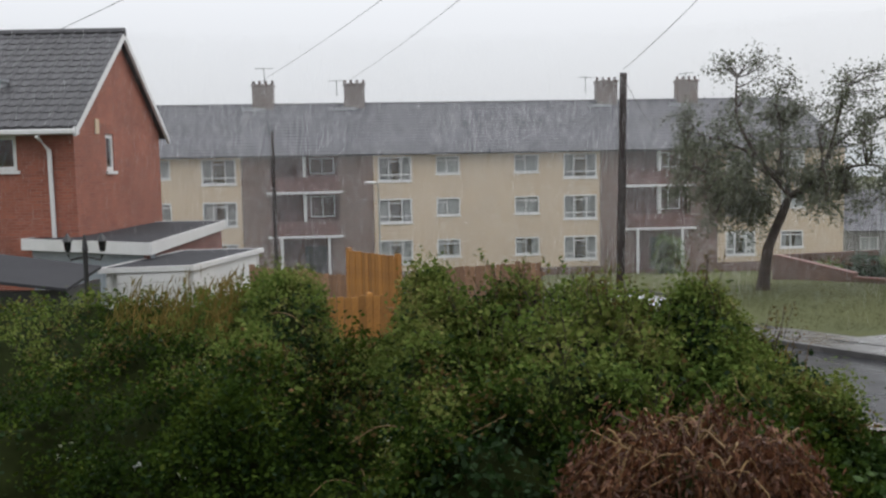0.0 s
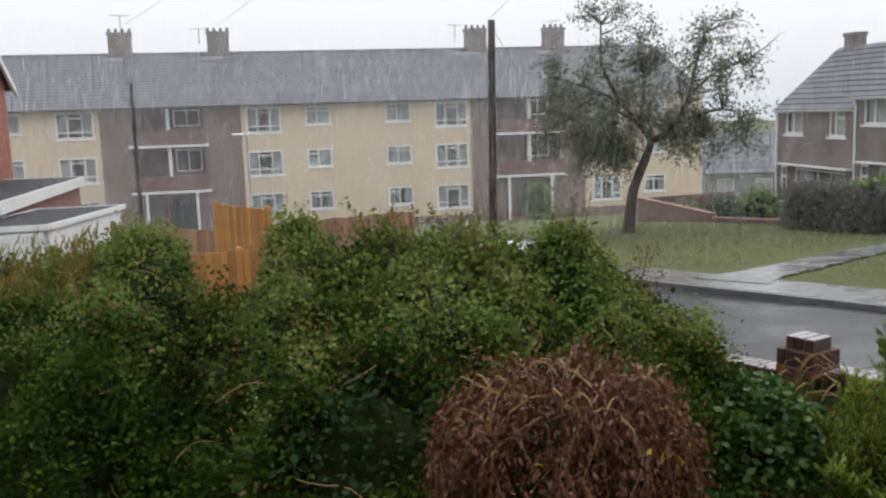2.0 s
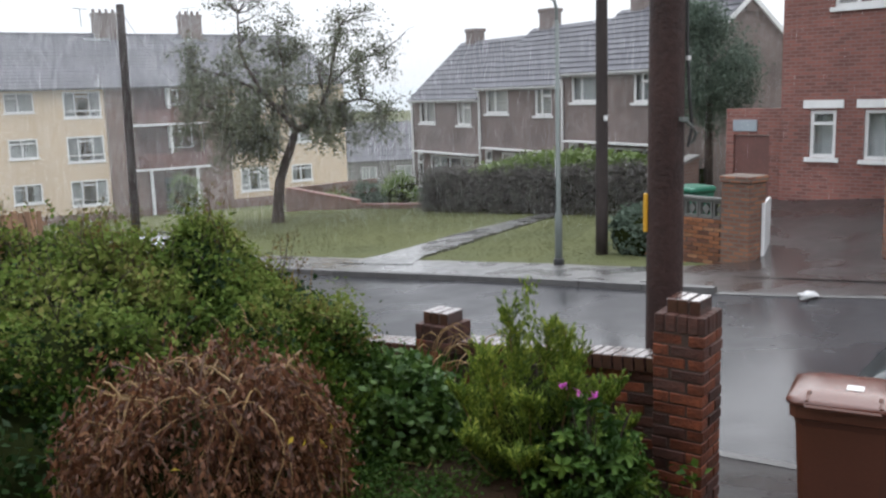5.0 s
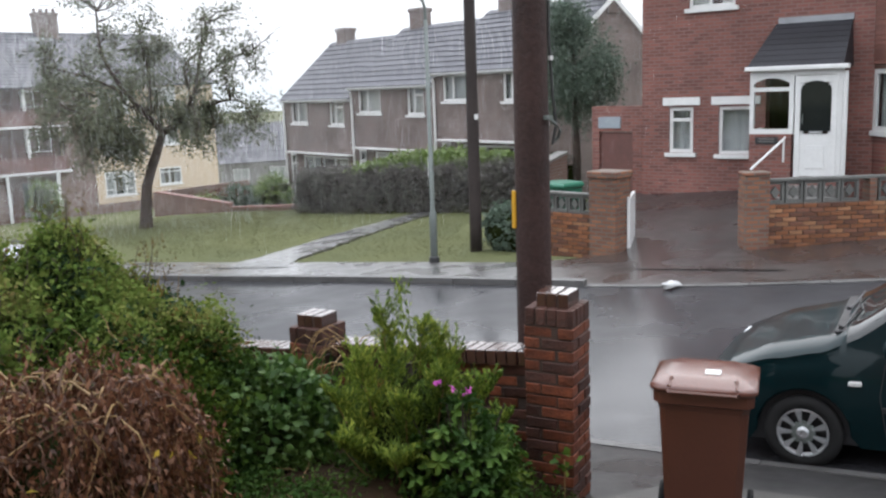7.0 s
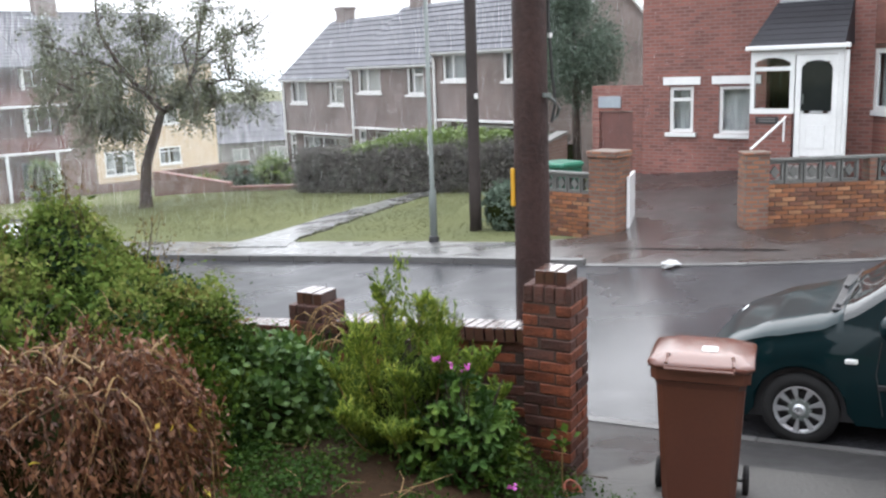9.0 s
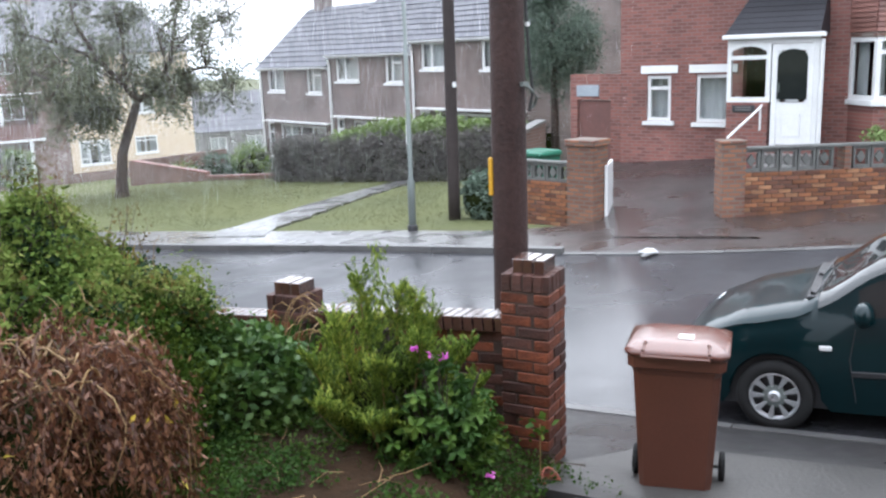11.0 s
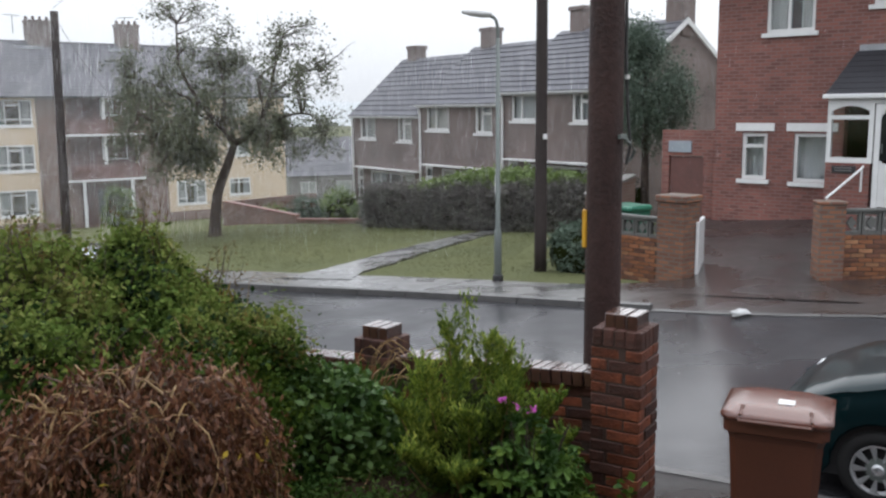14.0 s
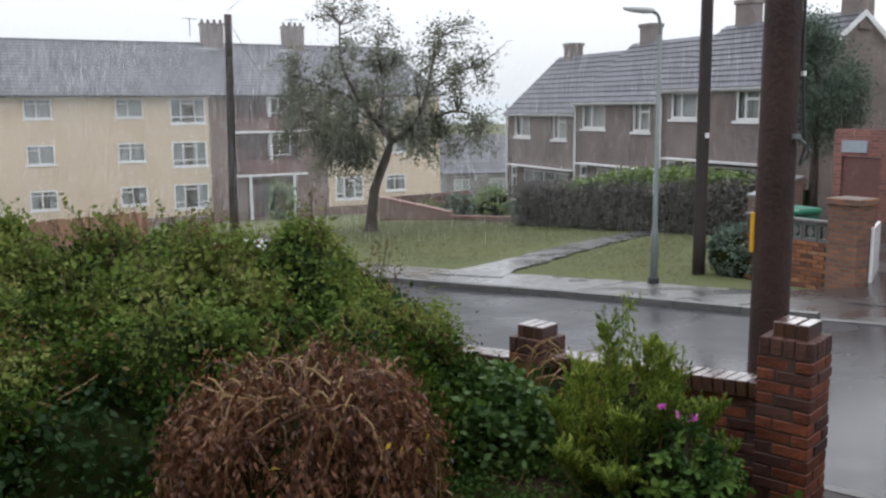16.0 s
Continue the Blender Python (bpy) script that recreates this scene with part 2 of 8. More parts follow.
# two leaf tones: the lighter marks the hedge top as if lit
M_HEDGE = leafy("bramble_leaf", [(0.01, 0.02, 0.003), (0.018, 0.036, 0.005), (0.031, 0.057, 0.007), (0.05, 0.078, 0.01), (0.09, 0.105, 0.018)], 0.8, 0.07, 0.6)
M_HEDGE_LIGHT = leafy("lit_hedge_leaf", [(0.048, 0.084, 0.016), (0.078, 0.122, 0.024), (0.115, 0.155, 0.034), (0.155, 0.175, 0.046), (0.22, 0.185, 0.075)], 0.8, 0.07, 0.6)
M_HEDGE_BROWN = leafy("browning_hedge_leaf", [(0.06, 0.045, 0.014), (0.1, 0.08, 0.022), (0.12, 0.068, 0.025), (0.07, 0.085, 0.018)], 0.7, 0.16)
# near-black green: the shade inside hedges and shrubs, as a colour
M_HEDGE_IN = surface("hedge_inner_shade", (0.02, 0.026, 0.008), (0.01, 0.013, 0.004), 0.95, 12, 3, 0.4, spec=0.03)
# darker leaf tone that holds the shade under the outer leaves
M_IVY = leafy("shade_ivy_leaf", [(0.007, 0.02, 0.005), (0.013, 0.034, 0.007), (0.022, 0.05, 0.01)], 0.65, 0.18)
M_DEAD = leafy("dead_leaf", [(0.035, 0.013, 0.007), (0.07, 0.027, 0.013), (0.125, 0.052, 0.025), (0.3, 0.165, 0.09)], 0.5, 0.3, 0.25)
M_YELLOW = leafy("yellow_leaf", [(0.45, 0.3, 0.02), (0.4, 0.36, 0.04)], 0.4)
M_CONIFER = leafy("golden_conifer_spray", [(0.025, 0.05, 0.008), (0.065, 0.11, 0.014), (0.18, 0.24, 0.032), (0.42, 0.45, 0.08)], 0.6, 0.2, 0.35)
M_BRAMBLE = leafy("wet_bramble_leaf", [(0.02, 0.05, 0.012), (0.04, 0.085, 0.018), (0.07, 0.125, 0.026), (0.1, 0.15, 0.04)], 0.5, 0.25)
M_GERAN = leafy("geranium_leaf", [(0.014, 0.036, 0.007), (0.03, 0.07, 0.011), (0.065, 0.12, 0.017), (0.19, 0.22, 0.028)], 0.6, 0.2)
M_PINK = leafy("pink_petal", [(0.45, 0.06, 0.35), (0.6, 0.14, 0.5)])
M_PALE = leafy("pale_variegated_leaf", [(0.4, 0.44, 0.3), (0.6, 0.62, 0.48), (0.25, 0.33, 0.14)])
# tree, bush and purple hedge tones are lightened to imitate rain haze
M_TREE = leafy("tree_leaf", [(0.075, 0.085, 0.052), (0.11, 0.12, 0.075), (0.155, 0.165, 0.105)], 0.6)
M_BUSH = leafy("hazed_bush_leaf", [(0.075, 0.105, 0.08), (0.1, 0.135, 0.102), (0.13, 0.165, 0.128)], 0.7, 0.2)
M_PURPLE = leafy("purple_hedge_leaf", [(0.08, 0.075, 0.07), (0.115, 0.105, 0.097), (0.135, 0.135, 0.108)], 0.6)
M_LIME = leafy("lime_hedge_leaf", [(0.1, 0.15, 0.04), (0.16, 0.22, 0.06)], 0.6)
M_STRAW = leafy("dry_grass_blade", [(0.1, 0.095, 0.025), (0.17, 0.125, 0.035), (0.25, 0.17, 0.055)], 0.8, 0.1)
M_STRAW_GREEN = leafy("verge_grass", [(0.065, 0.076, 0.034), (0.085, 0.092, 0.042), (0.11, 0.105, 0.052)], 0.85, 0.08)
M_BLADE = leafy("grass_blade", [(0.018, 0.046, 0.008), (0.036, 0.078, 0.012), (0.075, 0.112, 0.02)], 0.7, 0.15)
M_PAINT = surface("dark_green_car_paint", (0.002, 0.012, 0.014), (0.0016, 0.01, 0.012), 0.3, 20, 2, 0, rough_var=0.03)
M_CARGLASS = surface("car_glass", (0.02, 0.022, 0.022), (0.012, 0.014, 0.014), 0.05, 5, 1, 0, spec=0.4, rough_var=0.02)
M_TYRE = surface("tyre_rubber", (0.022, 0.022, 0.022), (0.014, 0.014, 0.014), 0.8, 60, 5, 0.2, spec=0.15)
M_ALLOY = surface("silver_alloy", (0.55, 0.56, 0.57), (0.42, 0.43, 0.44), 0.3, 40, 4, 0.02, metal=0.7)
M_GREYCLAD = surface("grey_metal_panel", (0.3, 0.34, 0.37), (0.24, 0.27, 0.3), 0.4, 12, 2, 0.05)
M_BINGREEN = surface("green_bin_plastic", (0.03, 0.15, 0.09), (0.022, 0.11, 0.07), 0.35, 20, 3, 0.02)
M_SIGN = surface("yellow_sign_plate", (0.6, 0.33, 0.02), (0.5, 0.27, 0.02), 0.4, 20, 3, 0)
# hill colour is the pale grey of mist, haze included
M_HILL = surface("mist_coloured_hill", (0.62, 0.64, 0.65), (0.56, 0.585, 0.6), 0.9, 0.05, 0.01, 0)
M_PAINT.node_tree.nodes["Principled BSDF"].inputs["Coat Weight"].default_value = 0.4
M_PAINT.node_tree.nodes["Principled BSDF"].inputs["Specular IOR Level"].default_value = 0.08
M_PAINT.node_tree.nodes["Principled BSDF"].inputs["Coat Roughness"].default_value = 0.025
for key, val in (("Coat Weight", 0.8), ("Coat Roughness", 0.12), ("Coat IOR", 1.45)):
    M_WETTOP.node_tree.nodes["Principled BSDF"].inputs[key].default_value = val


# ---- mesh helpers ----
class Build:
    """Collects vertices and faces for one mesh."""

    def __init__(self):
        self.v, self.f = [], []

    def add(self, verts, faces, m=None):
        k = len(self.v)
        self.v += [tuple(m @ Vector(p)) for p in verts] if m else [tuple(p) for p in verts]
        self.f += [tuple(i + k for i in q) for q in faces]
        return self

    def box(self, x0, y0, z0, x1, y1, z1, m=None, c=0.0):
        """A box; c chamfers its upright and lying edges."""
        if c <= 0:
            vs = [(x, y, z) for z in (z0, z1) for x, y in ((x0, y0), (x1, y0), (x1, y1), (x0, y1))]
            return self.add(vs, [(3, 2, 1, 0), (4, 5, 6, 7), (0, 1, 5, 4), (1, 2, 6, 5), (2, 3, 7, 6), (3, 0, 4, 7)], m)
        ring = lambda d, z: [(x0 + c + d, y0 + d, z), (x1 - c - d, y0 + d, z), (x1 - d, y0 + c + d, z), (x1 - d, y1 - c - d, z),
                             (x1 - c - d, y1 - d, z), (x0 + c + d, y1 - d, z), (x0 + d, y1 - c - d, z), (x0 + d, y0 + c + d, z)]
        h = c * 0.7
        vs = ring(h, z0) + ring(0, z0 + h) + ring(0, z1 - h) + ring(h, z1)
        fs = [tuple(range(7, -1, -1)), tuple(range(24, 32))]
        for k in range(3):
            fs += [(8 * k + i, 8 * k + (i + 1) % 8, 8 * k + 8 + (i + 1) % 8, 8 * k + 8 + i) for i in range(8)]
        return self.add(vs, fs, m)

    def prism(self, poly, z0, z1, m=None):
        n = len(poly)
        vs = [(x, y, z0) for x, y in poly] + [(x, y, z1) for x, y in poly]
        fs = [tuple(range(n - 1, -1, -1)), tuple(range(n, 2 * n))] + [(i, (i + 1) % n, n + (i + 1) % n, n + i) for i in range(n)]
        return self.add(vs, fs, m)

    def tube(self, pts, radii, n=8, caps=True):
        pts = [Vector(p) for p in pts]
        k0, vs, fs = len(pts), [], []
        for i, p in enumerate(pts):
            d = (pts[min(i + 1, k0 - 1)] - pts[max(i - 1, 0)]).normalized()
            a = d.orthogonal().normalized() if abs(d.z) < 0.95 else Vector((1, 0, 0))
            a = (a - d * a.dot(d)).normalized()
            b = d.cross(a)
            r = radii[i] if isinstance(radii, (list, tuple)) else radii
            vs += [p + (a * math.cos(q) + b * math.sin(q)) * r for q in (2 * math.pi * j / n for j in range(n))]
        for i in range(k0 - 1):
            fs += [(i * n + j, i * n + (j + 1) % n, i * n + n + (j + 1) % n, i * n + n + j) for j in range(n)]
        if caps:
            fs += [tuple(range(n - 1, -1, -1)), tuple(range((k0 - 1) * n, k0 * n))]
        return self.add(vs, fs)

    def lathe(self, prof, n=20, m=None, caps=True):
        vs, fs = [], []
        for r, z in prof:
            vs += [(r * math.cos(2 * math.pi * j / n), r * math.sin(2 * math.pi * j / n), z) for j in range(n)]
        for i in range(len(prof) - 1):
            fs += [(i * n + j, i * n + (j + 1) % n, i * n + n + (j + 1) % n, i * n + n + j) for j in range(n)]
        if caps:
            fs += [tuple(range(n - 1, -1, -1)), tuple(range((len(prof) - 1) * n, len(prof) * n))]
        return self.add(vs, fs, m)

    def welded(self, name, mat, sharp=40):
        """The mesh with its seams merged, smooth but for sharp edges."""
        me = self.mesh(name, mat)
        bm = bmesh.new()
        bm.from_mesh(me)
        bmesh.ops.remove_doubles(bm, verts=bm.verts, dist=0.0006)
        bmesh.ops.recalc_face_normals(bm, faces=bm.faces)
        for e in bm.edges:
            e.smooth = len(e.link_faces) == 2 and e.calc_face_angle(0) < radians(sharp)
        for f in bm.faces:
            f.smooth = True
        bm.to_mesh(me)
        bm.free()
        return me

    def mesh(self, name, mat, smooth=False):
        me = bpy.data.meshes.new(name)
        me.from_pydata(self.v, [], self.f)
        me.materials.append(mat)
        if smooth:
            me.polygons.foreach_set("use_smooth", [True] * len(me.polygons))
        me.update()
        return me


def part(name, build, mat, parent, label="", smooth=False, kind=""):
    """One mesh object under a thing or a part."""
    me = build if isinstance(build, bpy.types.Mesh) else build.mesh(name, mat, smooth)
    ob = new(name, me)
    ob.parent = parent
    return tagged(ob, label, kind=kind)


def thing(name, label, category, group="", at=(0, 0, 0), turn=0.0, kind=""):
    ob = new(name)
    ob.matrix_world = pose(*at, 0, 0, turn)
    ob.empty_display_size = 0.2
    return tagged(ob, label, category, group, kind)


def setting(name, build, mat, label, category, smooth=False):
    return tagged(new(name, build.mesh(name, mat, smooth)), label, category, kind="structure")


def leaf_mesh(name, centres, size, mat, rng, flat=0.0, long=1.6, droop=0.0, dirs=None):
    """Many small folded leaves, two triangles pairs each, at the centres."""
    c = np.asarray(centres, float)
    n = len(c)
    d = rng.normal(size=(n, 3)) if dirs is None else np.asarray(dirs, float) + rng.normal(size=(n, 3)) * 0.35
    d[:, 2] = d[:, 2] * (1 - flat) - droop
    d /= np.linalg.norm(d, axis=1)[:, None] + 1e-9
    u = rng.normal(size=(n, 3))
    u -= d * np.sum(u * d, 1)[:, None]
    u /= np.linalg.norm(u, axis=1)[:, None] + 1e-9
    w = np.cross(d, u)
    s = (size * rng.uniform(0.55, 1.3, n))[:, None]
    v = np.stack([c - d * s * long * 0.5, c + u * s * 0.5 + w * s * 0.14, c + d * s * long * 0.5, c - u * s * 0.5 + w * s * 0.14], 1).reshape(-1, 3)
    k = np.arange(n)[:, None] * 4
    tri = np.concatenate([k + [0, 1, 2], k + [0, 2, 3]], 1).reshape(-1)
    me = bpy.data.meshes.new(name)
    me.vertices.add(4 * n)
    me.vertices.foreach_set("co", v.astype(np.float32).ravel())
    me.loops.add(6 * n)
    me.loops.foreach_set("vertex_index", tri.astype(np.int32))
    me.polygons.add(2 * n)
    me.polygons.foreach_set("loop_start", np.arange(0, 6 * n, 3, dtype=np.int32))
    me.materials.append(mat)
    me.update()
    me.validate()
    return me


def clumps(rng, centres, per, radius):
    """Points gathered about each centre."""
    c = np.repeat(np.asarray(centres, float), per, 0)
    return c + rng.normal(size=c.shape) * radius


RNG = np.random.default_rng(7)


def ground_z(x, y):
    """The hillside falls away ahead."""
    z = 0.01 - 0.067 * y
    if y > 36:
        z -= 0.034 * (min(y, 60) - 36)
    if y > 60:
        z -= 0.02 * (y - 60)
    if y < -6:
        z += 0.067 * (y + 6) * 0.7
    # the road lies in a shallow cut along the near pavement
    n = (x - 6.2) * 0.92 + (y - 3.75) * 0.385
    k = max(0.0, min(1.0, (n + 2.0) / 2.0)) if n < 0 else max(0.0, 1 - n / 5.6)
    return z - 0.29 * k * max(0.0, min(1.0, (17 - y) / 9))


def smooth_line(pts, step=0.5):
    """A rounded line through plan points, at even steps."""
    p = [Vector(q) for q in pts]
    p = [2 * p[0] - p[1]] + p + [2 * p[-1] - p[-2]]
    out = []
    for i in range(1, len(p) - 2):
        n = max(1, int((p[i + 1] - p[i]).length / step))
        for k in range(n):
            t = k / n
            out.append(0.5 * (2 * p[i] + (p[i + 1] - p[i - 1]) * t + (2 * p[i - 1] - 5 * p[i] + 4 * p[i + 1] - p[i + 2]) * t * t
                              + (3 * p[i] - p[i - 1] - 3 * p[i + 1] + p[i + 2]) * t ** 3))
    return out + [p[-2]]


def offset_line(line, d):
    out = []
    for i, p in enumerate(line):
        t = (line[min(i + 1, len(line) - 1)] - line[max(i - 1, 0)]).normalized()
        out.append(p + Vector((-t.y, t.x)) * d)
    return out


def strip(lines, lifts, thick=0.0):
    """A band between plan lines of equal length, laid on the hillside."""
    b, n = Build(), len(lines[0])
    for line, h in zip(lines, lifts):
        b.v += [(p.x, p.y, ground_z(p.x, p.y) + (h(p) if callable(h) else h)) for p in line]
    for j in range(len(lines) - 1):
        b.f += [(j * n + i, j * n + i + 1, j * n + n + i + 1, j * n + n + i) for i in range(n - 1)]
    return b


# ---- ground, road and pavements ----
FAR_KERB = smooth_line([(-8.0, 52.0), (-1.5, 37.0), (3.4, 25.6), (5.6, 20.5), (7.27, 16.5), (8.22, 14.45), (9.1, 12.4), (9.72, 10.72), (10.4, 9.1), (11.34, 7.55), (12.5, 6.12), (15.0, 3.4), (19.0, -0.6), (28.0, -9.0), (45.0, -24.0)])
NEAR_KERB = smooth_line([(-13.6, 49.7), (-7.1, 34.8), (-2.1, 23.4), (0.2, 18.3), (2.3, 13.6), (4.1, 9.3), (5.72, 5.35), (5.95, 4.75), (6.2, 3.98), (6.55, 3.1), (7.3, 1.4), (8.8, -0.8), (11.7, -4.0), (20.4, -12.7), (38.3, -29.8)])


def side_of(line, x, y):
    """Signed distance from a plan line, positive to its left."""
    best, sgn = 1e9, 1
    for i in range(0, len(line) - 1):
        a, b = line[i], line[i + 1]
        t = b - a
        k = max(0, min(1, ((x - a.x) * t.x + (y - a.y) * t.y) / t.length_squared))
        d = math.hypot(x - a.x - t.x * k, y - a.y - t.y * k)
        if d < best:
            best, sgn = d, 1 if t.x * (y - a.y) - t.y * (x - a.x) > 0 else -1
    return best * sgn


def make_ground():
    """One sheet to the horizon: a bed sunk under the road, lawns and gardens on both sides."""
    near_axis = list(np.arange(-16, 30.01, 0.55))
    xs = [-2500, -1200, -600, -300, -150, -80, -50, -35, -24] + near_axis + [38, 50, 80, 150, 300, 600, 1200, 2500]
    ys = [-600, -200, -80, -40, -24, -15] + list(np.arange(-8, 46.01, 0.55)) + [52, 60, 75, 100, 150, 250, 450, 900, 1800, 3200]
    fk, nk = FAR_KERB[::3], NEAR_KERB[::3]
    b = Build()
    for y in ys:
        for x in xs:
            z = ground_z(x, min(y, 160))
            f, n = side_of(fk, x, y), side_of(nk, x, y)
            inside = f < 0.9 and n > -1.6
            if -60 < x < 60 and -40 < y < 60 and f < 0.9 and f > -9 and n > -1.6 and n < 9.5 and inside:
                z -= 0.35
            else:
                z += 0.085
                if -20 < x < 30 and -10 < y < 46:
                    z += 0.03 * noise.noise(Vector((x * 0.6, y * 0.6, 0)))
                if f > 1.5 and -6 < y < 17 and 0.6 * x + 0.8 * y > 16.2 and x > 13.5:
                    z += 0.28 * min(1, (0.6 * x + 0.8 * y - 16.2) / 2)
            if 10.0 < x < 20 and y < 12.2 and f > 0.5 and 0.6 * x + 0.8 * y < 16.1:
                z -= 0.3
            elif 12.2 < x < 17.5 and 8.3 < y < 14.6 and f > 0.5:
                z -= 0.12
            if (2.4 < x < 5.8 and 2.0 < y < 7.0 or 2.7 < x < 5.8 and -0.6 < y < 2.1) and n < 0:
                z = min(z, -0.75)
            b.v.append((x, y, z))
    w = len(xs)
    b.f = [(j * w + i, j * w + i + 1, j * w + w + i + 1, j * w + w + i) for j in range(len(ys) - 1) for i in range(w - 1)]
    return setting("ground", b, M_GRASS, "sloping ground of rough wet grass falling away downhill", "ground", True)


make_ground()


def paired(line, other):
    """The other line's nearest run, resampled to the first line's length."""
    n = len(line)
    return [other[round(i * (len(other) - 1) / (n - 1))] for i in range(n)]


near_long = NEAR_KERB
far_for_near = paired(near_long, FAR_KERB)
mid_line = [(a + b) / 2 for a, b in zip(near_long, far_for_near)]
road = setting("road", strip([near_long, mid_line, far_for_near], [0.0, 0.035, 0.0]), M_ROAD, "wet grey asphalt road shining with rain", "road", True)
ease = lambda t: max(0.0, min(1.0, t)) ** 2 * (3 - 2 * max(0.0, min(1.0, t)))
lawn_edge = [p + (q - p) * (0.78 + 1.02 * ease((11.6 - p.y) / 3.0) + 0.03 * noise.noise(Vector((p.x * 1.1, p.y * 1.1, 2)))) for p, q in zip(FAR_KERB, offset_line(FAR_KERB, 2.0))]
k_in = offset_line(FAR_KERB, 0.13)
CROSS = next(i for i, p in enumerate(k_in) if p.y < 11.0)
pave_lift = [-0.1, lambda p: 0.112 - 0.08 * ease((10.9 - p.y) / 0.6), 0.125, -0.3]
for nm, run, mt, lb in (("pavement_far", slice(0, CROSS + 1), M_PAVE, "wet asphalt pavement along a grass verge"), ("pavement_crossing", slice(CROSS, None), M_DRIVE, "dark wet tarmac pavement crossing before a driveway")):
    setting(nm, strip([ln_[run] for ln_ in (k_in, k_in, lawn_edge, lawn_edge)], pave_lift), mt, lb, "pavement")
n_out = offset_line(NEAR_KERB, -0.13)
n_wall = offset_line(NEAR_KERB, -2.3)
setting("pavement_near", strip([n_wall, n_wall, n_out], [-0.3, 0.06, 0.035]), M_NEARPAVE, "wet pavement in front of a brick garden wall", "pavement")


def kerb_run(name, line, inner, low, high, label, stretch):
    """Kerb stones laid end to end; the near stretch as stones of their own."""
    host = thing(name, label, "kerb", kind="structure")
    rest = Build()
    for i in range(0, len(line) - 2, 2):
        p, q, r, s = line[i], line[i + 2], inner[i + 2], inner[i]
        dropped = stretch and any(a <= p.y <= b2 for a, b2 in stretch)
        top = 0.03 if dropped else high
        g = 0.006
        d = (q - p).normalized() * g
        poly = [p + d, q - d, r - d, s + d]
        vs = [(v.x, v.y, ground_z(v.x, v.y) + low) for v in poly] + [(v.x, v.y, ground_z(v.x, v.y) + top - (0.012 if k in (0, 1) else 0)) for k, v in enumerate(poly)]
        fs = [(3, 2, 1, 0), (4, 5, 6, 7), (0, 1, 5, 4), (1, 2, 6, 5), (2, 3, 7, 6), (3, 0, 4, 7)]
        if -2 < p.y < 22 and p.x > 0:
            part("kerb_stone", Build().add(vs, fs), M_KERB, host)
        else:
            rest.add(vs, fs)
    part("far_kerb_stones", rest, M_KERB, host, kind="stuff")


kerb_run("kerb_far", FAR_KERB, k_in, -0.15, 0.115, "wet concrete kerb along the far side of the road", [(-5, 10.3)])
kerb_run("kerb_near", NEAR_KERB, n_out, -0.15, 0.045, "low dropped kerb beside the parked car", None)

path_l = smooth_line([(7.6, 17.75), (8.02, 17.89), (8.87, 18.25), (10.86, 19.6), (12.58, 20.86), (15.0, 22.29), (17.4, 23.7)], 0.3)
path_r = paired(path_l, smooth_line([(8.5, 16.1), (8.69, 16.42), (9.36, 17.13), (10.68, 18.14), (12.43, 19.44), (15.35, 21.46), (17.8, 23.0)], 0.3))
path_l, path_r = ([p + Vector((1, -1)) * 0.07 * noise.noise(Vector((p.x * 1.3, p.y * 1.3, k))) for p in ln_] for k, ln_ in ((5, path_l), (8, path_r)))
setting("footpath", strip([path_l, path_l, path_r, path_r], [0.0, 0.131, 0.131, 0.0]), M_PAVE, "narrow wet asphalt footpath crossing the green", "path")

drive = Build()
dl = [Vector(p) for p in ((11.3, 10.3), (12.9, 11.2), (14.6, 12.6), (16.6, 14.2))]
dr = [Vector(p) for p in ((12.4, 7.6), (13.6, 9.2), (15.4, 10.4), (17.4, 10.4))]
for i, (a, b_) in enumerate(zip(dl, dr)):
    h = (0.075, 0.13, 0.4, 0.82)[i]
    for k in range(5):
        p = a.lerp(b_, k / 4)
        drive.v.append((p.x, p.y, ground_z(p.x, p.y) + h))
drive.f = [(j * 5 + i, j * 5 + i + 1, j * 5 + 6 + i, j * 5 + 5 + i) for j in range(3) for i in range(4)]
setting("driveway_far", drive, M_DRIVE, "dark wet tarmac driveway sloping up to a brick house", "driveway", True)

near_drive = Build()
for j in range(12):
    t = j / 11
    lx = Vector((4.3, 4.1)).lerp(Vector((2.6, 1.8)), t * 2) if t < 0.5 else Vector((2.6, 1.8)).lerp(Vector((2.2, -0.9)), t * 2 - 1)
    rx = Vector((5.2, 4.0)).lerp(Vector((6.2, 1.8)), t * 2) if t < 0.5 else Vector((6.2, 1.8)).lerp(Vector((6.2, -0.9)), t * 2 - 1)
    for i in range(8):
        p = lx.lerp(rx, i / 7)
        near_drive.v.append((p.x, p.y, ground_z(p.x, p.y) + 0.04))
near_drive.f = [(j * 8 + i, j * 8 + 8 + i, j * 8 + 9 + i, j * 8 + 1 + i) for j in range(11) for i in range(7)]
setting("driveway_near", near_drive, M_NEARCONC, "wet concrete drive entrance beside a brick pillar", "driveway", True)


def bed_z(x, y):
    """The garden floor: banked up behind the wall, falling to the drive."""
    k = max(0.0, min(1.0, (x * 0.71 - y * 0.7 + 0.75) / 1.0))
    return 0.2 - 0.48 * k * k * (3 - 2 * k) + 0.03 * noise.noise(Vector((x * 2.3, y * 2.3, 0)))


bed = Build()
bn, bm_ = 26, 22
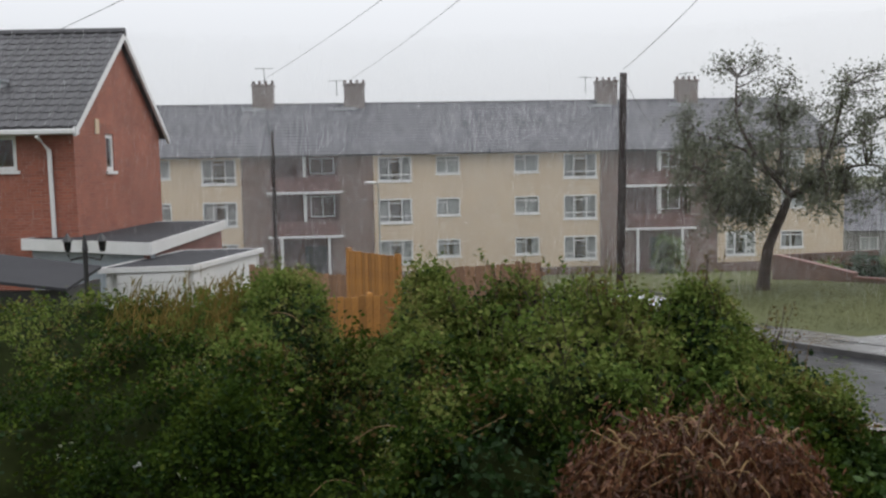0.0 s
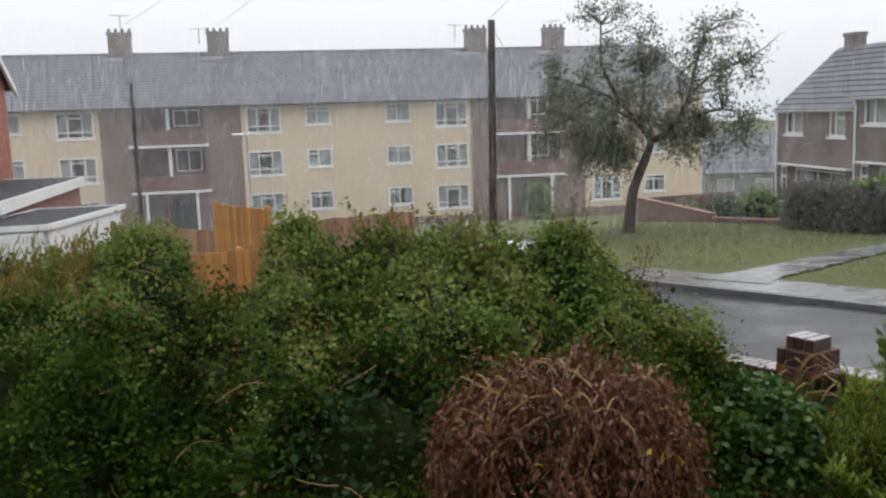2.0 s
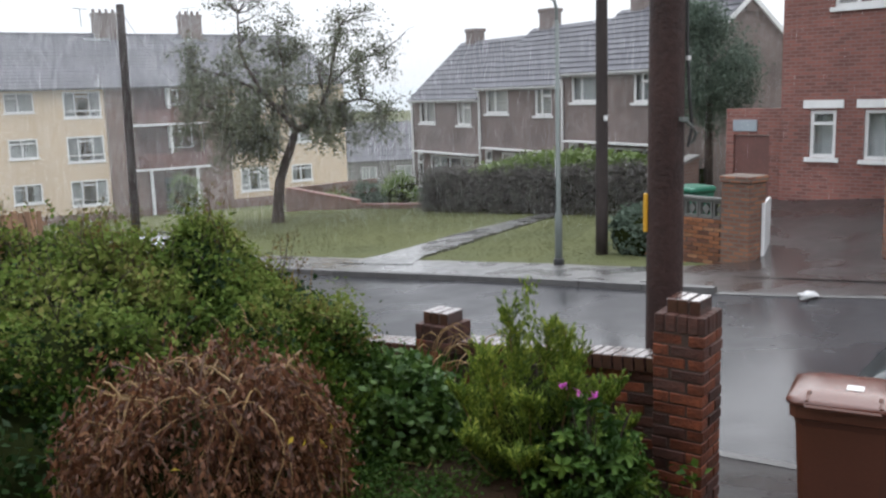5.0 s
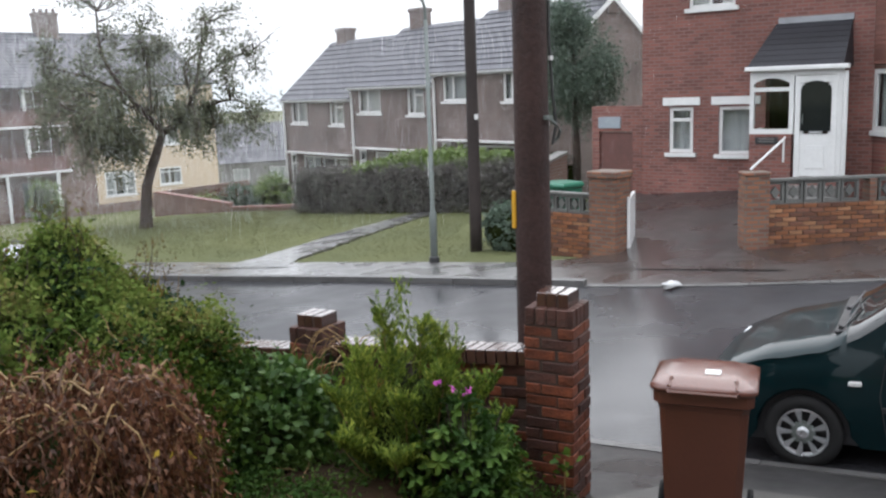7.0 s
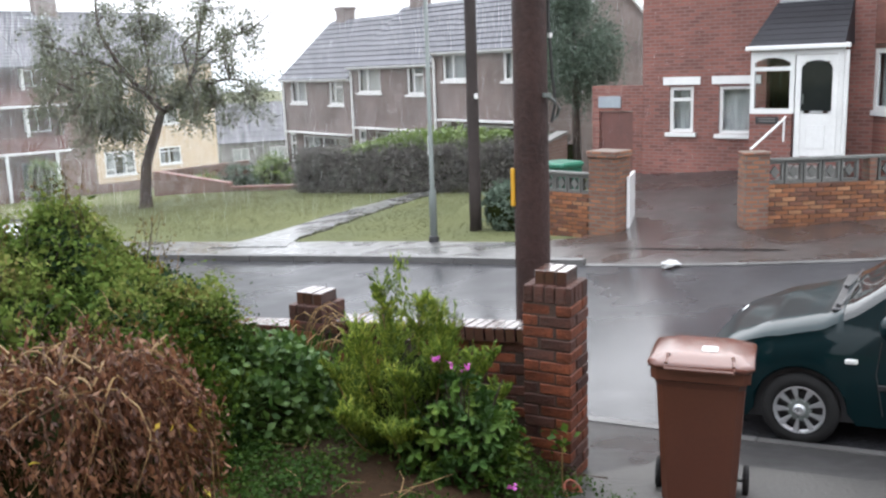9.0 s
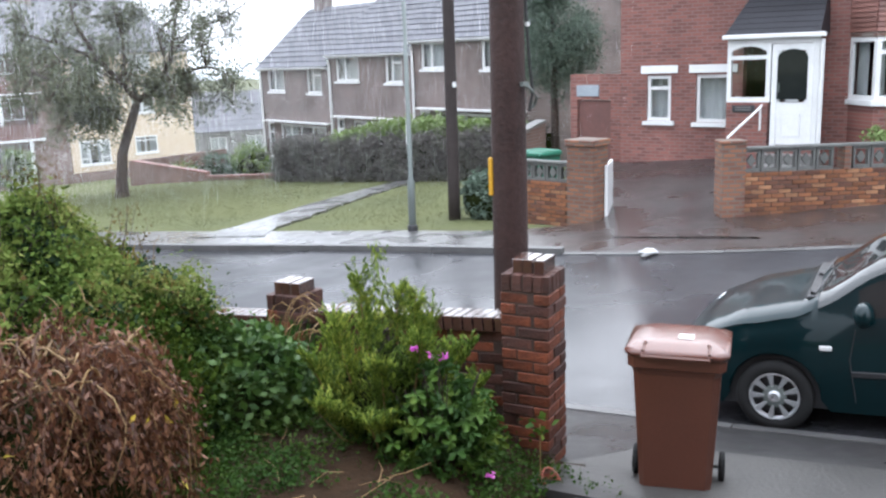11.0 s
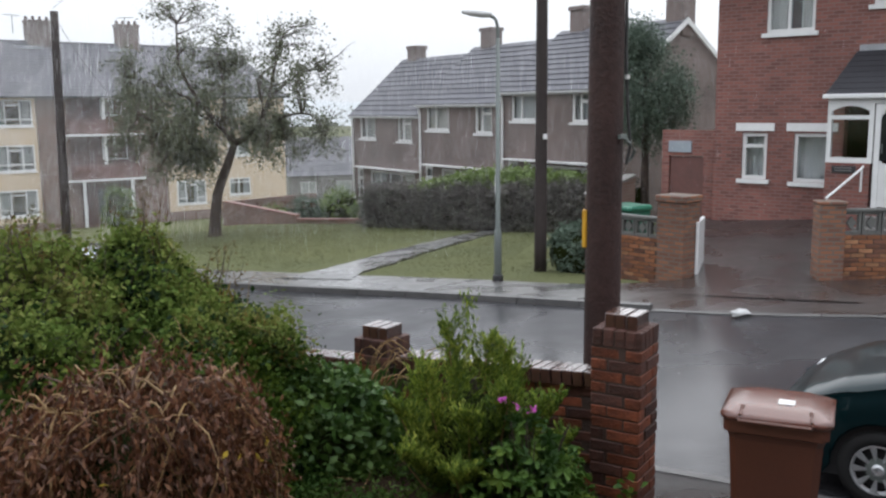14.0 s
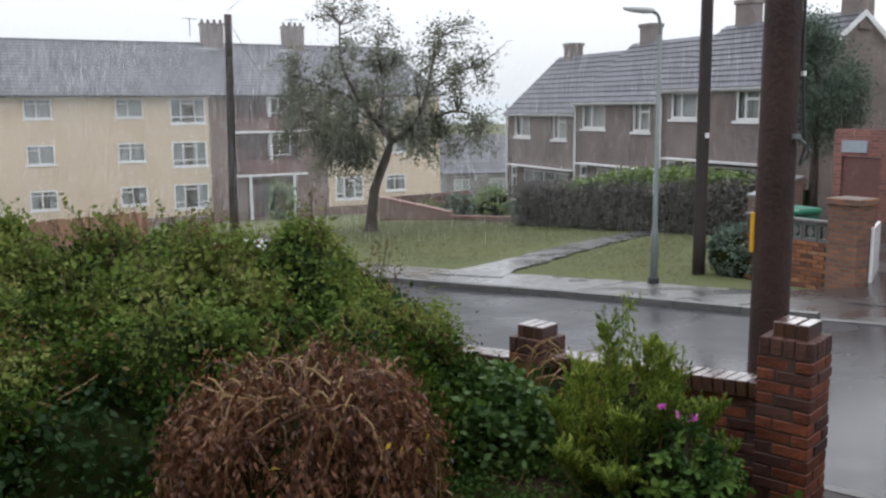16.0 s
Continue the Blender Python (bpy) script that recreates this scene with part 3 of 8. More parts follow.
for i in range(bn):
    for j in range(bm_):
        t = i / (bn - 1)
        edge = Vector((4.42, 3.95)).lerp(Vector((3.1, 7.1)), t)
        inner = Vector((2.6, 1.9)).lerp(Vector((0.9, 5.6)), t)
        p = edge.lerp(inner, j / (bm_ - 1))
        bed.v.append((p.x, p.y, bed_z(p.x, p.y)))
bed.f = [(i * bm_ + j, i * bm_ + j + 1, i * bm_ + bm_ + j + 1, i * bm_ + bm_ + j) for i in range(bn - 1) for j in range(bm_ - 1)]
setting("garden_bed", bed, M_SOIL, "brown garden soil with weeds under shrubs", "soil", True)

# far hills, with the haze painted into their colour
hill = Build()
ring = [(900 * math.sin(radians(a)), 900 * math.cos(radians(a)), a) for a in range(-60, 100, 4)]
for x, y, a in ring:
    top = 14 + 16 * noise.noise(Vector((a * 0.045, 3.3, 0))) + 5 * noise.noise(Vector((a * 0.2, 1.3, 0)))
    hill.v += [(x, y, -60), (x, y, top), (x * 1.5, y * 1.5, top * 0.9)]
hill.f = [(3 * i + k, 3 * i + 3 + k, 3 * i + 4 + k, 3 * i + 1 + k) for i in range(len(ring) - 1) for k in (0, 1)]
setting("backdrop_hills", hill, M_HILL, "distant hills painted the pale grey of rain mist", "hills", True)


# ---- buildings ----
def wall_panel(x0, x1, z0, z1, holes, depth=0.28, y=0.0):
    """An upright wall facing -y with openings cut through it: (x0, x1, z0, z1) each."""
    b = Build()
    xs = sorted({x0, x1, *[h[0] for h in holes], *[h[1] for h in holes]})
    zs = sorted({z0, z1, *[h[2] for h in holes], *[h[3] for h in holes]})
    xs, zs = [x for x in xs if x0 <= x <= x1], [z for z in zs if z0 <= z <= z1]
    for xa, xb in zip(xs, xs[1:]):
        for za, zb in zip(zs, zs[1:]):
            cx, cz = (xa + xb) / 2, (za + zb) / 2
            if any(h[0] < cx < h[1] and h[2] < cz < h[3] for h in holes):
                continue
            b.add([(xa, y, za), (xb, y, za), (xb, y, zb), (xa, y, zb)], [(0, 1, 2, 3)])
            b.add([(xa, y + depth, za), (xb, y + depth, za), (xb, y + depth, zb), (xa, y + depth, zb)], [(3, 2, 1, 0)])
    for a, c, d, e in list(holes) + [(x0, x1, z0, z1)]:
        r = [(a, d), (c, d), (c, e), (a, e)]
        for (p, q), (s, t) in zip(r, r[1:] + r[:1]):
            b.add([(p, y, q), (s, y, t), (s, y + depth, t), (p, y + depth, q)], [(0, 1, 2, 3)])
    return b


def window(host, x0, x1, z0, z1, y=0.0, bars=(), rails=(), curtain=None, sill=True, fw=0.07, set_in=0.06, gap=1.0):
    """A white framed window: bars are upright splits and rails level ones, as shares; rails: (share, from bar, to bar)."""
    fr, d = Build(), 0.07
    ya, yb = y + set_in - 0.02, y + set_in - 0.02 + d
    w, h = x1 - x0, z1 - z0
    o, i_ = [(x0, z0), (x1, z0), (x1, z1), (x0, z1)], [(x0 + fw, z0 + fw), (x1 - fw, z0 + fw), (x1 - fw, z1 - fw), (x0 + fw, z1 - fw)]
    fr.v = [(a, q, b) for q in (ya, yb) for ring_ in (o, i_) for a, b in ring_]
    for k in range(4):
        j = (k + 1) % 4
        fr.f += [(k, j, 4 + j, 4 + k), (8 + j, 8 + k, 12 + k, 12 + j), (j, k, 8 + k, 8 + j), (4 + k, 4 + j, 12 + j, 12 + k)]
    cuts = [x0] + [x0 + w * s for s in bars] + [x1]
    wob = part("window", fr, M_WHITE, host)
    for s in bars:
        part("mullion", Build().box(x0 + w * s - fw * 0.45, ya, z0 + fw, x0 + w * s + fw * 0.45, yb, z1 - fw), M_WHITE, wob)
    for s, i, j in rails:
        part("transom", Build().box(cuts[i] + fw * 0.5, ya - 0.012, z0 + h * s - fw * 0.45, cuts[j] - fw * 0.5, yb, z0 + h * s + fw * 0.45), M_WHITE, wob)
    for a, c in zip(cuts, cuts[1:]):
        p = part("pane", Build().box(a + 0.03, ya + 0.03, z0 + 0.03, c - 0.03, ya + 0.042, z1 - 0.03), M_GLASS, wob)
        p.visible_shadow = False
    if curtain:
        n = max(4, int(w / 0.08))
        spans = [(x0, x1)] if gap >= 1 else [(x0, x0 + w * gap / 2), (x1 - w * gap / 2, x1)]
        for a, c in spans:
            cb, k = Build(), 0
            cb.v += [(a + (c - a) * i / n, yb + 0.12 + 0.025 * (i % 2), zz) for i in range(n + 1) for zz in (z0, z1)]
            cb.f += [(k + 2 * i, k + 2 * i + 2, k + 2 * i + 3, k + 2 * i + 1) for i in range(n)]
            part("curtain", cb, curtain, wob)
    if sill:
        part("window_sill", Build().box(x0 - 0.08, y - 0.06, z0 - 0.09, x1 + 0.08, y + set_in - 0.02, z0 - 0.003), M_WHITE, wob)
    return wob


def roof_slope(host, a, b, c, d, courses, mat, name="roof_slope", lift=0.035):
    """A tiled slope from the eave a-b up to the ridge d-c, course over course."""
    a, b, c, d = (Vector(p) for p in (a, b, c, d))
    up = (b - a).cross(d - a).normalized()
    if up.z < 0:
        up = -up
    deck = part(name, Build().add([a, b, c, d, a - up * 0.08, b - up * 0.08, c - up * 0.08, d - up * 0.08], [(0, 1, 2, 3), (7, 6, 5, 4), (0, 4, 5, 1), (1, 5, 6, 2), (2, 6, 7, 3), (3, 7, 4, 0)]), mat, host)
    for i in range(courses):
        bl = Build()
        s, t = i / courses, min(1, (i + 1.12) / courses)
        lo0, lo1, hi0, hi1 = a.lerp(d, s), b.lerp(c, s), a.lerp(d, t), b.lerp(c, t)
        bl.add([lo0, lo1, hi1, hi0, lo0 + up * lift, lo1 + up * lift, hi1 + up * 0.006, hi0 + up * 0.006],
               [(3, 2, 1, 0), (4, 5, 6, 7), (0, 1, 5, 4), (1, 2, 6, 5), (2, 3, 7, 6), (3, 0, 4, 7)])
        part("tile_course", bl, mat, deck)
    return deck


def chimney(host, x, y, z0, z1, w, d, mat, pots=3):
    ch = part("chimney", Build().box(x - w / 2, y - d / 2, z0, x + w / 2, y + d / 2, z1 - 0.16).box(x - w / 2 - 0.06, y - d / 2 - 0.06, z1 - 0.16, x + w / 2 + 0.06, y + d / 2 + 0.06, z1, c=0.02), mat, host)
    for i in range(pots):
        px = x + (i - (pots - 1) / 2) * w * 0.3
        part("chimney_pot", Build().lathe([(0.1, z1), (0.11, z1 + 0.05), (0.085, z1 + 0.1), (0.095, z1 + 0.24), (0.075, z1 + 0.25)], 10, pose(px, y, 0)), M_BRICKDK, ch)
    return ch


def aerial(host, x, y, z, h=1.3, turn=0.0):
    b = Build().tube([(x, y, z - 0.6), (x, y, z + h)], 0.025, 6)
    c, s = math.cos(turn), math.sin(turn)
    b.tube([(x - 0.6 * c, y - 0.6 * s, z + h), (x + 0.6 * c, y + 0.6 * s, z + h)], 0.018, 5)
    for k in range(7):
        q = -0.55 + k * 0.18
        b.tube([(x + q * c - 0.2 * s, y + q * s + 0.2 * c, z + h), (x + q * c + 0.2 * s, y + q * s - 0.2 * c, z + h)], 0.011, 4)
    return part("aerial", b, M_STEEL, host)


def apartment_block():
    h = thing("apartment_block", "three-storey cream rendered flats with brown brick stair bays", "apartment building", at=(0, 57.0, 2.5), turn=4.57)
    EAVE, BASE, X0, X1, DEEP = 0.95, -6.95, -24.0, 26.1, 8.6
    big = [(-14.75, -12.65), (-3.95, -1.87), (7.72, 9.86), (18.3, 20.3)]
    small = [(-18.2, -16.6), (-0.36, 1.14), (4.58, 6.16), (21.95, 23.5)]
    floors = [(-0.86, 0.66), (-3.46, -1.94), (-6.06, -4.54)]
    holes = [(a, b, z0, z1) for a, b in big for z0, z1 in floors] + [(a, b, z0 + 0.4, z1) for a, b in small for z0, z1 in floors]
    for a, b in ((X0, -12.35), (-4.25, 10.05), (17.75, X1)):
        part("rendered_wall", wall_panel(a, b, BASE + 0.45, EAVE, [q for q in holes if a < q[0] < b]), M_CREAM, h)
        part("plinth", Build().box(a, -0.03, BASE - 1.2, b, 0.25, BASE + 0.45), M_BROWN, h)
    k = 0
    for a, b in big:
        for z0, z1 in floors:
            k += 1
            window(h, a, b, z0, z1, bars=(0.31, 0.69), rails=((0.26, 0, 3), (0.8, 1, 2)) if k % 3 else ((0.26, 0, 1), (0.26, 2, 3), (0.8, 1, 2)), curtain=M_NET, gap=0.62 if k % 2 else 0.8, fw=0.09, set_in=0.02)
    for a, b in small:
        for z0, z1 in floors:
            k += 1
            window(h, a, b, z0 + 0.4, z1, bars=(0.45,), rails=((0.72, 0, 1),) if k % 2 else ((0.74, 0, 1), (0.74, 1, 2)), curtain=M_NET, gap=1.0 if k % 3 else 0.6, fw=0.085, set_in=0.02)
    for a, b in ((-12.35, -4.25), (10.05, 17.75)):
        o0, o1 = a + 1.75, a + 5.95
        op = [(o0, o1, -0.55, 0.8), (o0, o1, -3.25, -1.6), (o0 + 0.5, o1 - 0.5, BASE, -4.45)]
        part("brick_bay", wall_panel(a, b, BASE - 1.2, EAVE, op, y=-0.05), M_BROWN, h)
        part("bay_recess_wall", Build().box(o0 - 0.2, 1.3, BASE - 0.6, o1 + 0.2, 1.5, EAVE), M_DOORRED, h, "shaded red-brown recess wall")
        for z in (-1.52, -4.25):
            part("balcony_slab", Build().box(o0 - 0.2, -0.42, z, o1 + 0.2, 1.3, z + 0.13), M_WHITE, h, "white painted concrete slab edge")
        for z in (-1.39, ):
            part("balcony_front", Build().box(o0, -0.3, z, o1, -0.2, z + 0.86), M_DOORRED, h, "dark red balcony panel")
        part("balcony_front", Build().box(o0, -0.3, -4.12, o1, -0.2, -3.3), M_DOORRED, h, "dark red balcony panel")
        for z0, z1 in ((-0.52, 0.82), (-3.25, -1.55)):
            part("post", Build().box(o0 + 2.02, -0.16, z0, o0 + 2.2, 0.02, z1), M_WHITE, h, "white painted post")
            wob = window(h, o0 + 2.35, o0 + 3.9, z0 + 0.2, z1 - 0.15, y=1.18, bars=(0.5,), curtain=M_NET, gap=0.7, sill=False)
        for x in (o0 + 0.55, o1 - 0.75):
            part("post", Build().box(x, -0.4, BASE - 0.2, x + 0.16, -0.24, -4.25), M_WHITE, h, "white painted post")
        door = part("entrance_door", Build().box(o0 + 1.9, 1.16, BASE, o0 + 3.3, 1.24, BASE + 2.1), M_BLACK, h, "dark glazed entrance door")
    part("end_wall", Build().box(X1 - 0.02, 0.28, BASE - 1.2, X1 + 0.26, DEEP, EAVE), M_CREAM, h)
    part("end_wall", Build().box(X0 - 0.26, 0.28, BASE - 1.2, X0 + 0.02, DEEP, EAVE), M_CREAM, h)
    part("back_wall", Build().box(X0, DEEP, BASE - 1.2, X1, DEEP + 0.28, EAVE), M_CREAM, h)
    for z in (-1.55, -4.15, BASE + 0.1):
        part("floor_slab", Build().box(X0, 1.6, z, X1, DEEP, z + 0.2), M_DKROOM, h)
    RZ, OV = 4.22, 0.45
    roof_slope(h, (X0 - 0.3, -OV, EAVE - 0.12), (X1 + 0.3, -OV, EAVE - 0.12), (X1 - 1.6, DEEP / 2, RZ), (X0 + 1.6, DEEP / 2, RZ), 17, M_SLATE)
    roof_slope(h, (X1 + 0.3, DEEP + OV, EAVE - 0.12), (X0 - 0.3, DEEP + OV, EAVE - 0.12), (X0 + 1.6, DEEP / 2, RZ), (X1 - 1.6, DEEP / 2, RZ), 17, M_SLATE)
    roof_slope(h, (X1 + 0.3, -OV, EAVE - 0.12), (X1 + 0.3, DEEP + OV, EAVE - 0.12), (X1 - 1.6, DEEP / 2 + 0.02, RZ), (X1 - 1.6, DEEP / 2 - 0.02, RZ), 17, M_SLATE)
    roof_slope(h, (X0 - 0.3, DEEP + OV, EAVE - 0.12), (X0 - 0.3, -OV, EAVE - 0.12), (X0 + 1.6, DEEP / 2 - 0.02, RZ), (X0 + 1.6, DEEP / 2 + 0.02, RZ), 17, M_SLATE)
    part("soffit", Build().box(X0 - 0.3, -OV, EAVE - 0.2, X1 + 0.3, 0.3, EAVE - 0.14), M_BROWN, h)
    part("gutter", Build().box(X0 - 0.3, -OV - 0.12, EAVE - 0.2, X1 + 0.3, -OV, EAVE - 0.08), M_BLACK, h)
    part("ridge_tiles", Build().tube([(X0 + 1.5, DEEP / 2, RZ - 0.02), (X1 - 1.5, DEEP / 2, RZ - 0.02)], 0.12, 8), M_SLATE, h)
    for x in (-11.9, -5.95, 11.0, 16.55):
        chimney(h, x + 0.6, DEEP / 2, 3.6, 5.55, 1.35, 0.9, M_TERRACE, 4)
        part("chimney_flashing", Build().box(x - 0.78, DEEP / 2 - 0.62, 3.5, x + 0.78, DEEP / 2 + 0.62, 3.98), M_LEAD, h)
    aerial(h, -11.2, DEEP / 2, 5.5, 1.1, 0.3)
    aerial(h, -6.5, DEEP / 2, 5.4, 0.35, 2.8)
    aerial(h, 10.2, DEEP / 2, 5.3, 0.5, 0.6)
    aerial(h, 17.1, DEEP / 2, 5.3, 0.7, 2.2)
    return h


apartment_block()


def terrace_house(k, y_far, y_near, eave, ridge, wins, canopy, chim_top):
    """One house of the stepped row; its front faces the green."""
    w = y_far - y_near
    label = ["grey-brown brick end house of a stepped row with a tiled roof", "middle grey-brown brick house of a stepped row", "upper grey-brown brick end house with a plain gable"][k]
    h = thing("terrace_house", label, "house", "stepped row of houses", at=(21.12, y_far + 0.1, 2.5), turn=-90)
    base, deep = eave - 5.3, 6.0
    holes = [(y_far - a, y_far - b, z0, z1) for a, b, z0, z1 in wins]
    lows = [(0.35, 0.95, canopy - 1.75, canopy - 0.06), (1.6, w - 0.5, canopy - 1.4, canopy - 0.12)]
    part("front_wall", wall_panel(0, w, base - 0.8, eave, holes + lows, 0.25), M_TERRACE, h)
    for i, (a, b, z0, z1) in enumerate(holes):
        window(h, a, b, z0, z1, bars=(0.4,), rails=((0.7, 1, 2),) if i % 2 else (), curtain=M_NET, gap=1.0, fw=0.09)
    window(h, *lows[0], bars=(), rails=((0.72, 0, 1),), curtain=M_NET, sill=False, fw=0.1)
    window(h, *lows[1], bars=(0.22, 0.45, 0.7), rails=(), curtain=M_NET, gap=0.6, fw=0.08)
    part("canopy", Build().box(0.5, -0.42, canopy, w - 0.02, 0.0, canopy + 0.055), M_WHITE, h, "thin white canopy over the ground floor")
    gable = [(0.25, 0), (deep, 0), (deep, 5.3), (deep / 2, ridge - base), (0.25, 5.3 + 0.12)]
    for x in (0, w - 0.24):
        g = Build()
        g.v = [(x + dx, yy, base + zz) for dx in (0, 0.24) for yy, zz in gable]
        n = len(gable)
        g.f = [tuple(range(n)), tuple(range(2 * n - 1, n - 1, -1))] + [(i, (i + 1) % n, n + (i + 1) % n, n + i) for i in range(n)]
        part("gable_wall", g, M_TERRACE, h)
    part("back_wall", Build().box(0, deep - 0.2, base, w, deep, eave), M_TERRACE, h)
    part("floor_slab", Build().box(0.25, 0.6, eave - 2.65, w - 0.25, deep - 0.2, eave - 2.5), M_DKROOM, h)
    ov = 0.14
    drop = (ridge - eave) / (deep / 2) * ov
    roof_slope(h, (-0.12, -ov, eave - drop + 0.1), (w + (0.12 if k == 2 else 0.0), -ov, eave - drop + 0.1), (w + (0.12 if k == 2 else 0.0), deep / 2, ridge + 0.1), (-0.12, deep / 2, ridge + 0.1), 12, M_SLATE, lift=0.045)
    roof_slope(h, (w, deep + ov, eave - drop + 0.1), (-0.12, deep + ov, eave - drop + 0.1), (-0.12, deep / 2, ridge + 0.1), (w, deep / 2, ridge + 0.1), 12, M_SLATE, lift=0.045)
    part("gutter", Build().box(-0.12, -ov - 0.1, eave - drop + 0.03, w, -ov + 0.02, eave - drop + 0.1), M_GUTTER, h, "pale grey gutter")
    part("fascia", Build().box(-0.1, -ov + 0.02, eave - drop - 0.03, w, -ov + 0.06, eave - drop + 0.08), M_GUTTER, h)
    part("downpipe", Build().tube([(0.1, -0.08, base), (0.1, -0.08, eave - 0.4), (0.1, -ov, eave - 0.2)], 0.05, 8), M_WHITE, h, "white downpipe")
    chimney(h, 0.95, deep / 2 + 0.1, ridge - 0.5, chim_top, 0.75, 0.6, M_TERRACE, 0)
    if k == 2:
        chimney(h, w - 0.3, deep / 2 + 0.1, ridge - 0.5, chim_top, 0.75, 0.6, M_TERRACE, 0)
        for sgn in (0, 1):
            ya, yb = (-ov, deep / 2) if not sgn else (deep + ov, deep / 2)
            part("bargeboard", Build().add([(w + 0.1, ya, eave - drop - 0.1), (w + 0.15, ya, eave - drop - 0.1), (w + 0.15, yb, ridge - 0.1), (w + 0.1, yb, ridge - 0.1), (w + 0.1, ya, eave - drop + 0.1), (w + 0.15, ya, eave - drop + 0.1), (w + 0.15, yb, ridge + 0.1), (w + 0.1, yb, ridge + 0.1)],
                 [(3, 2, 1, 0), (4, 5, 6, 7), (0, 1, 5, 4), (1, 2, 6, 5), (2, 3, 7, 6), (3, 0, 4, 7)]), M_WHITE, h, "white bargeboard")
    return h


terrace_house(0, 39.5, 33.4, -0.35, 2.25, [(38.8, 37.3, -1.45, -0.4), (35.3, 34.1, -1.5, -0.4)], -2.8, 2.95)
terrace_house(1, 33.4, 27.6, 0.1, 2.5, [(32.9, 31.2, -0.98, 0.04), (29.35, 28.25, -1.05, 0.04)], -2.44, 3.35)
terrace_house(2, 27.6, 21.5, 0.5, 2.75, [(27.05, 25.6, -0.55, 0.42), (23.7, 22.6, -0.58, 0.42)], -1.98, 3.7)


def left_house():
    """Red brick house with a gable end towards the flats' side."""
    h = thing("brick_house", "red brick house with charcoal tiled roof and white bargeboards", "house", at=(-9.3, 23.2, 2.5))
    W, DEEP, EAVE, BASE, RZ = 12.0, 7.0, 1.34, -4.2, 3.96
    win = [(-3.7, -1.47, 0.1, 0.98), (-9.0, -6.6, 0.08, 1.0)]
    part("front_wall", wall_panel(-W, 0, BASE - 0.6, EAVE, win, 0.25), M_GABLE, h)
    for q in win:
        window(h, *q, bars=(0.5,), curtain=None, fw=0.1)
    slot = (2.2, 2.82, 0.05, 1.08)
    gw = part("gable_wall", wall_panel(0.25, DEEP, BASE - 0.6, EAVE, [slot], 0.25), M_GABLE, h)
    gw.matrix_local = pose(0, 0, 0, 0, 0, 90)
    up = Build()
    tri = [(0.0, EAVE), (DEEP, EAVE), (DEEP / 2, RZ - 0.08)]
    up.v = [(x, y, z) for x in (0.0, -0.25) for y, z in tri]
    up.f = [(0, 1, 2), (5, 4, 3), (0, 3, 4, 1), (1, 4, 5, 2), (2, 5, 3, 0)]
    part("gable_top", up, M_GABLE, h)
    gwin = window(h, 2.2, 2.82, 0.05, 1.08, rails=(), curtain=None, fw=0.12)
    gwin.matrix_local = pose(0, 0, 0, 0, 0, 90)
    part("vent_brick", Build().box(-0.02, 1.45, 1.05, 0.035, 1.7, 1.45, c=0.01), M_CREAM, h, "cream vent block")
    part("back_wall", Build().box(-W, DEEP - 0.25, BASE, -0.25, DEEP, EAVE), M_GABLE, h)
    part("side_wall", Build().box(-W, 0.25, BASE, -W + 0.25, DEEP - 0.25, EAVE), M_GABLE, h)
    part("floor_slab", Build().box(-W + 0.3, 0.5, -1.7, -0.3, DEEP - 0.3, -1.5), M_DKROOM, h)
    ov = 0.35
    drop = (RZ - EAVE) / (DEEP / 2) * ov
    # front slope: tiles laid singly
    a, d = Vector((0.22, -ov, EAVE - drop + 0.06)), Vector((0.22, DEEP / 2, RZ + 0.06))
    slope = part("roof_slope", Build().add([a, d, d - Vector((W + 0.4, 0, 0)), a - Vector((W + 0.4, 0, 0)), a - Vector((0, 0, 0.08)), d - Vector((0, 0, 0.08)), d - Vector((W + 0.4, 0, 0.08)), a - Vector((W + 0.4, 0, 0.08))],
                 [(0, 1, 2, 3), (7, 6, 5, 4), (0, 4, 5, 1), (1, 5, 6, 2), (2, 6, 7, 3), (3, 7, 4, 0)]), M_DKTILE, h)
    roof_slope(h, (-W - 0.2, DEEP + ov, EAVE - drop + 0.06), (0.22, DEEP + ov, EAVE - drop + 0.06), (0.22, DEEP / 2, RZ + 0.06), (-W - 0.2, DEEP / 2, RZ + 0.06), 15, M_DKTILE)
    rows, run = 15, d - a
    tw = 0.34
    t = Build()
    nrm = Vector((0, -run.z, run.y)).normalized()
    L = run.length / rows * 1.18
    rd = run.normalized()
    prof = [(0, 0.03), (0.05, 0.055), (0.11, 0.055), (0.16, 0.03), (0.22, 0.025), (0.33, 0.03)]
    for s, lift in ((0, 0.02), (L, 0.0)):
        for x, z in prof:
            p = Vector((-x, 0, 0)) + rd * s + nrm * (z + lift)
            t.v.append(tuple(p))
    n = len(prof)
    t.v += [tuple(Vector(t.v[i]) - nrm * 0.03) for i in range(n)]
    t.f = [(i, i + 1, n + i + 1, n + i) for i in range(n - 1)] + [(2 * n + i, 2 * n + i + 1, i + 1, i) for i in range(n - 1)]
    tile = t.mesh("roof_tile", M_DKTILE)
    for r in range(rows):
        for k in range(20):
            o = part("roof_tile", tile, None, slope)
            o.location = a + rd * (run.length * r / rows) + Vector((-k * tw + 0.02, 0, 0))
    rest = Build()
    for r in range(rows):
        for k in range(20, 36):
            rest.add(t.v, t.f, Matrix.Translation(a + rd * (run.length * r / rows) + Vector((-k * tw + 0.02, 0, 0))))
    part("far_roof_tiles", rest, M_DKTILE, slope, kind="stuff")
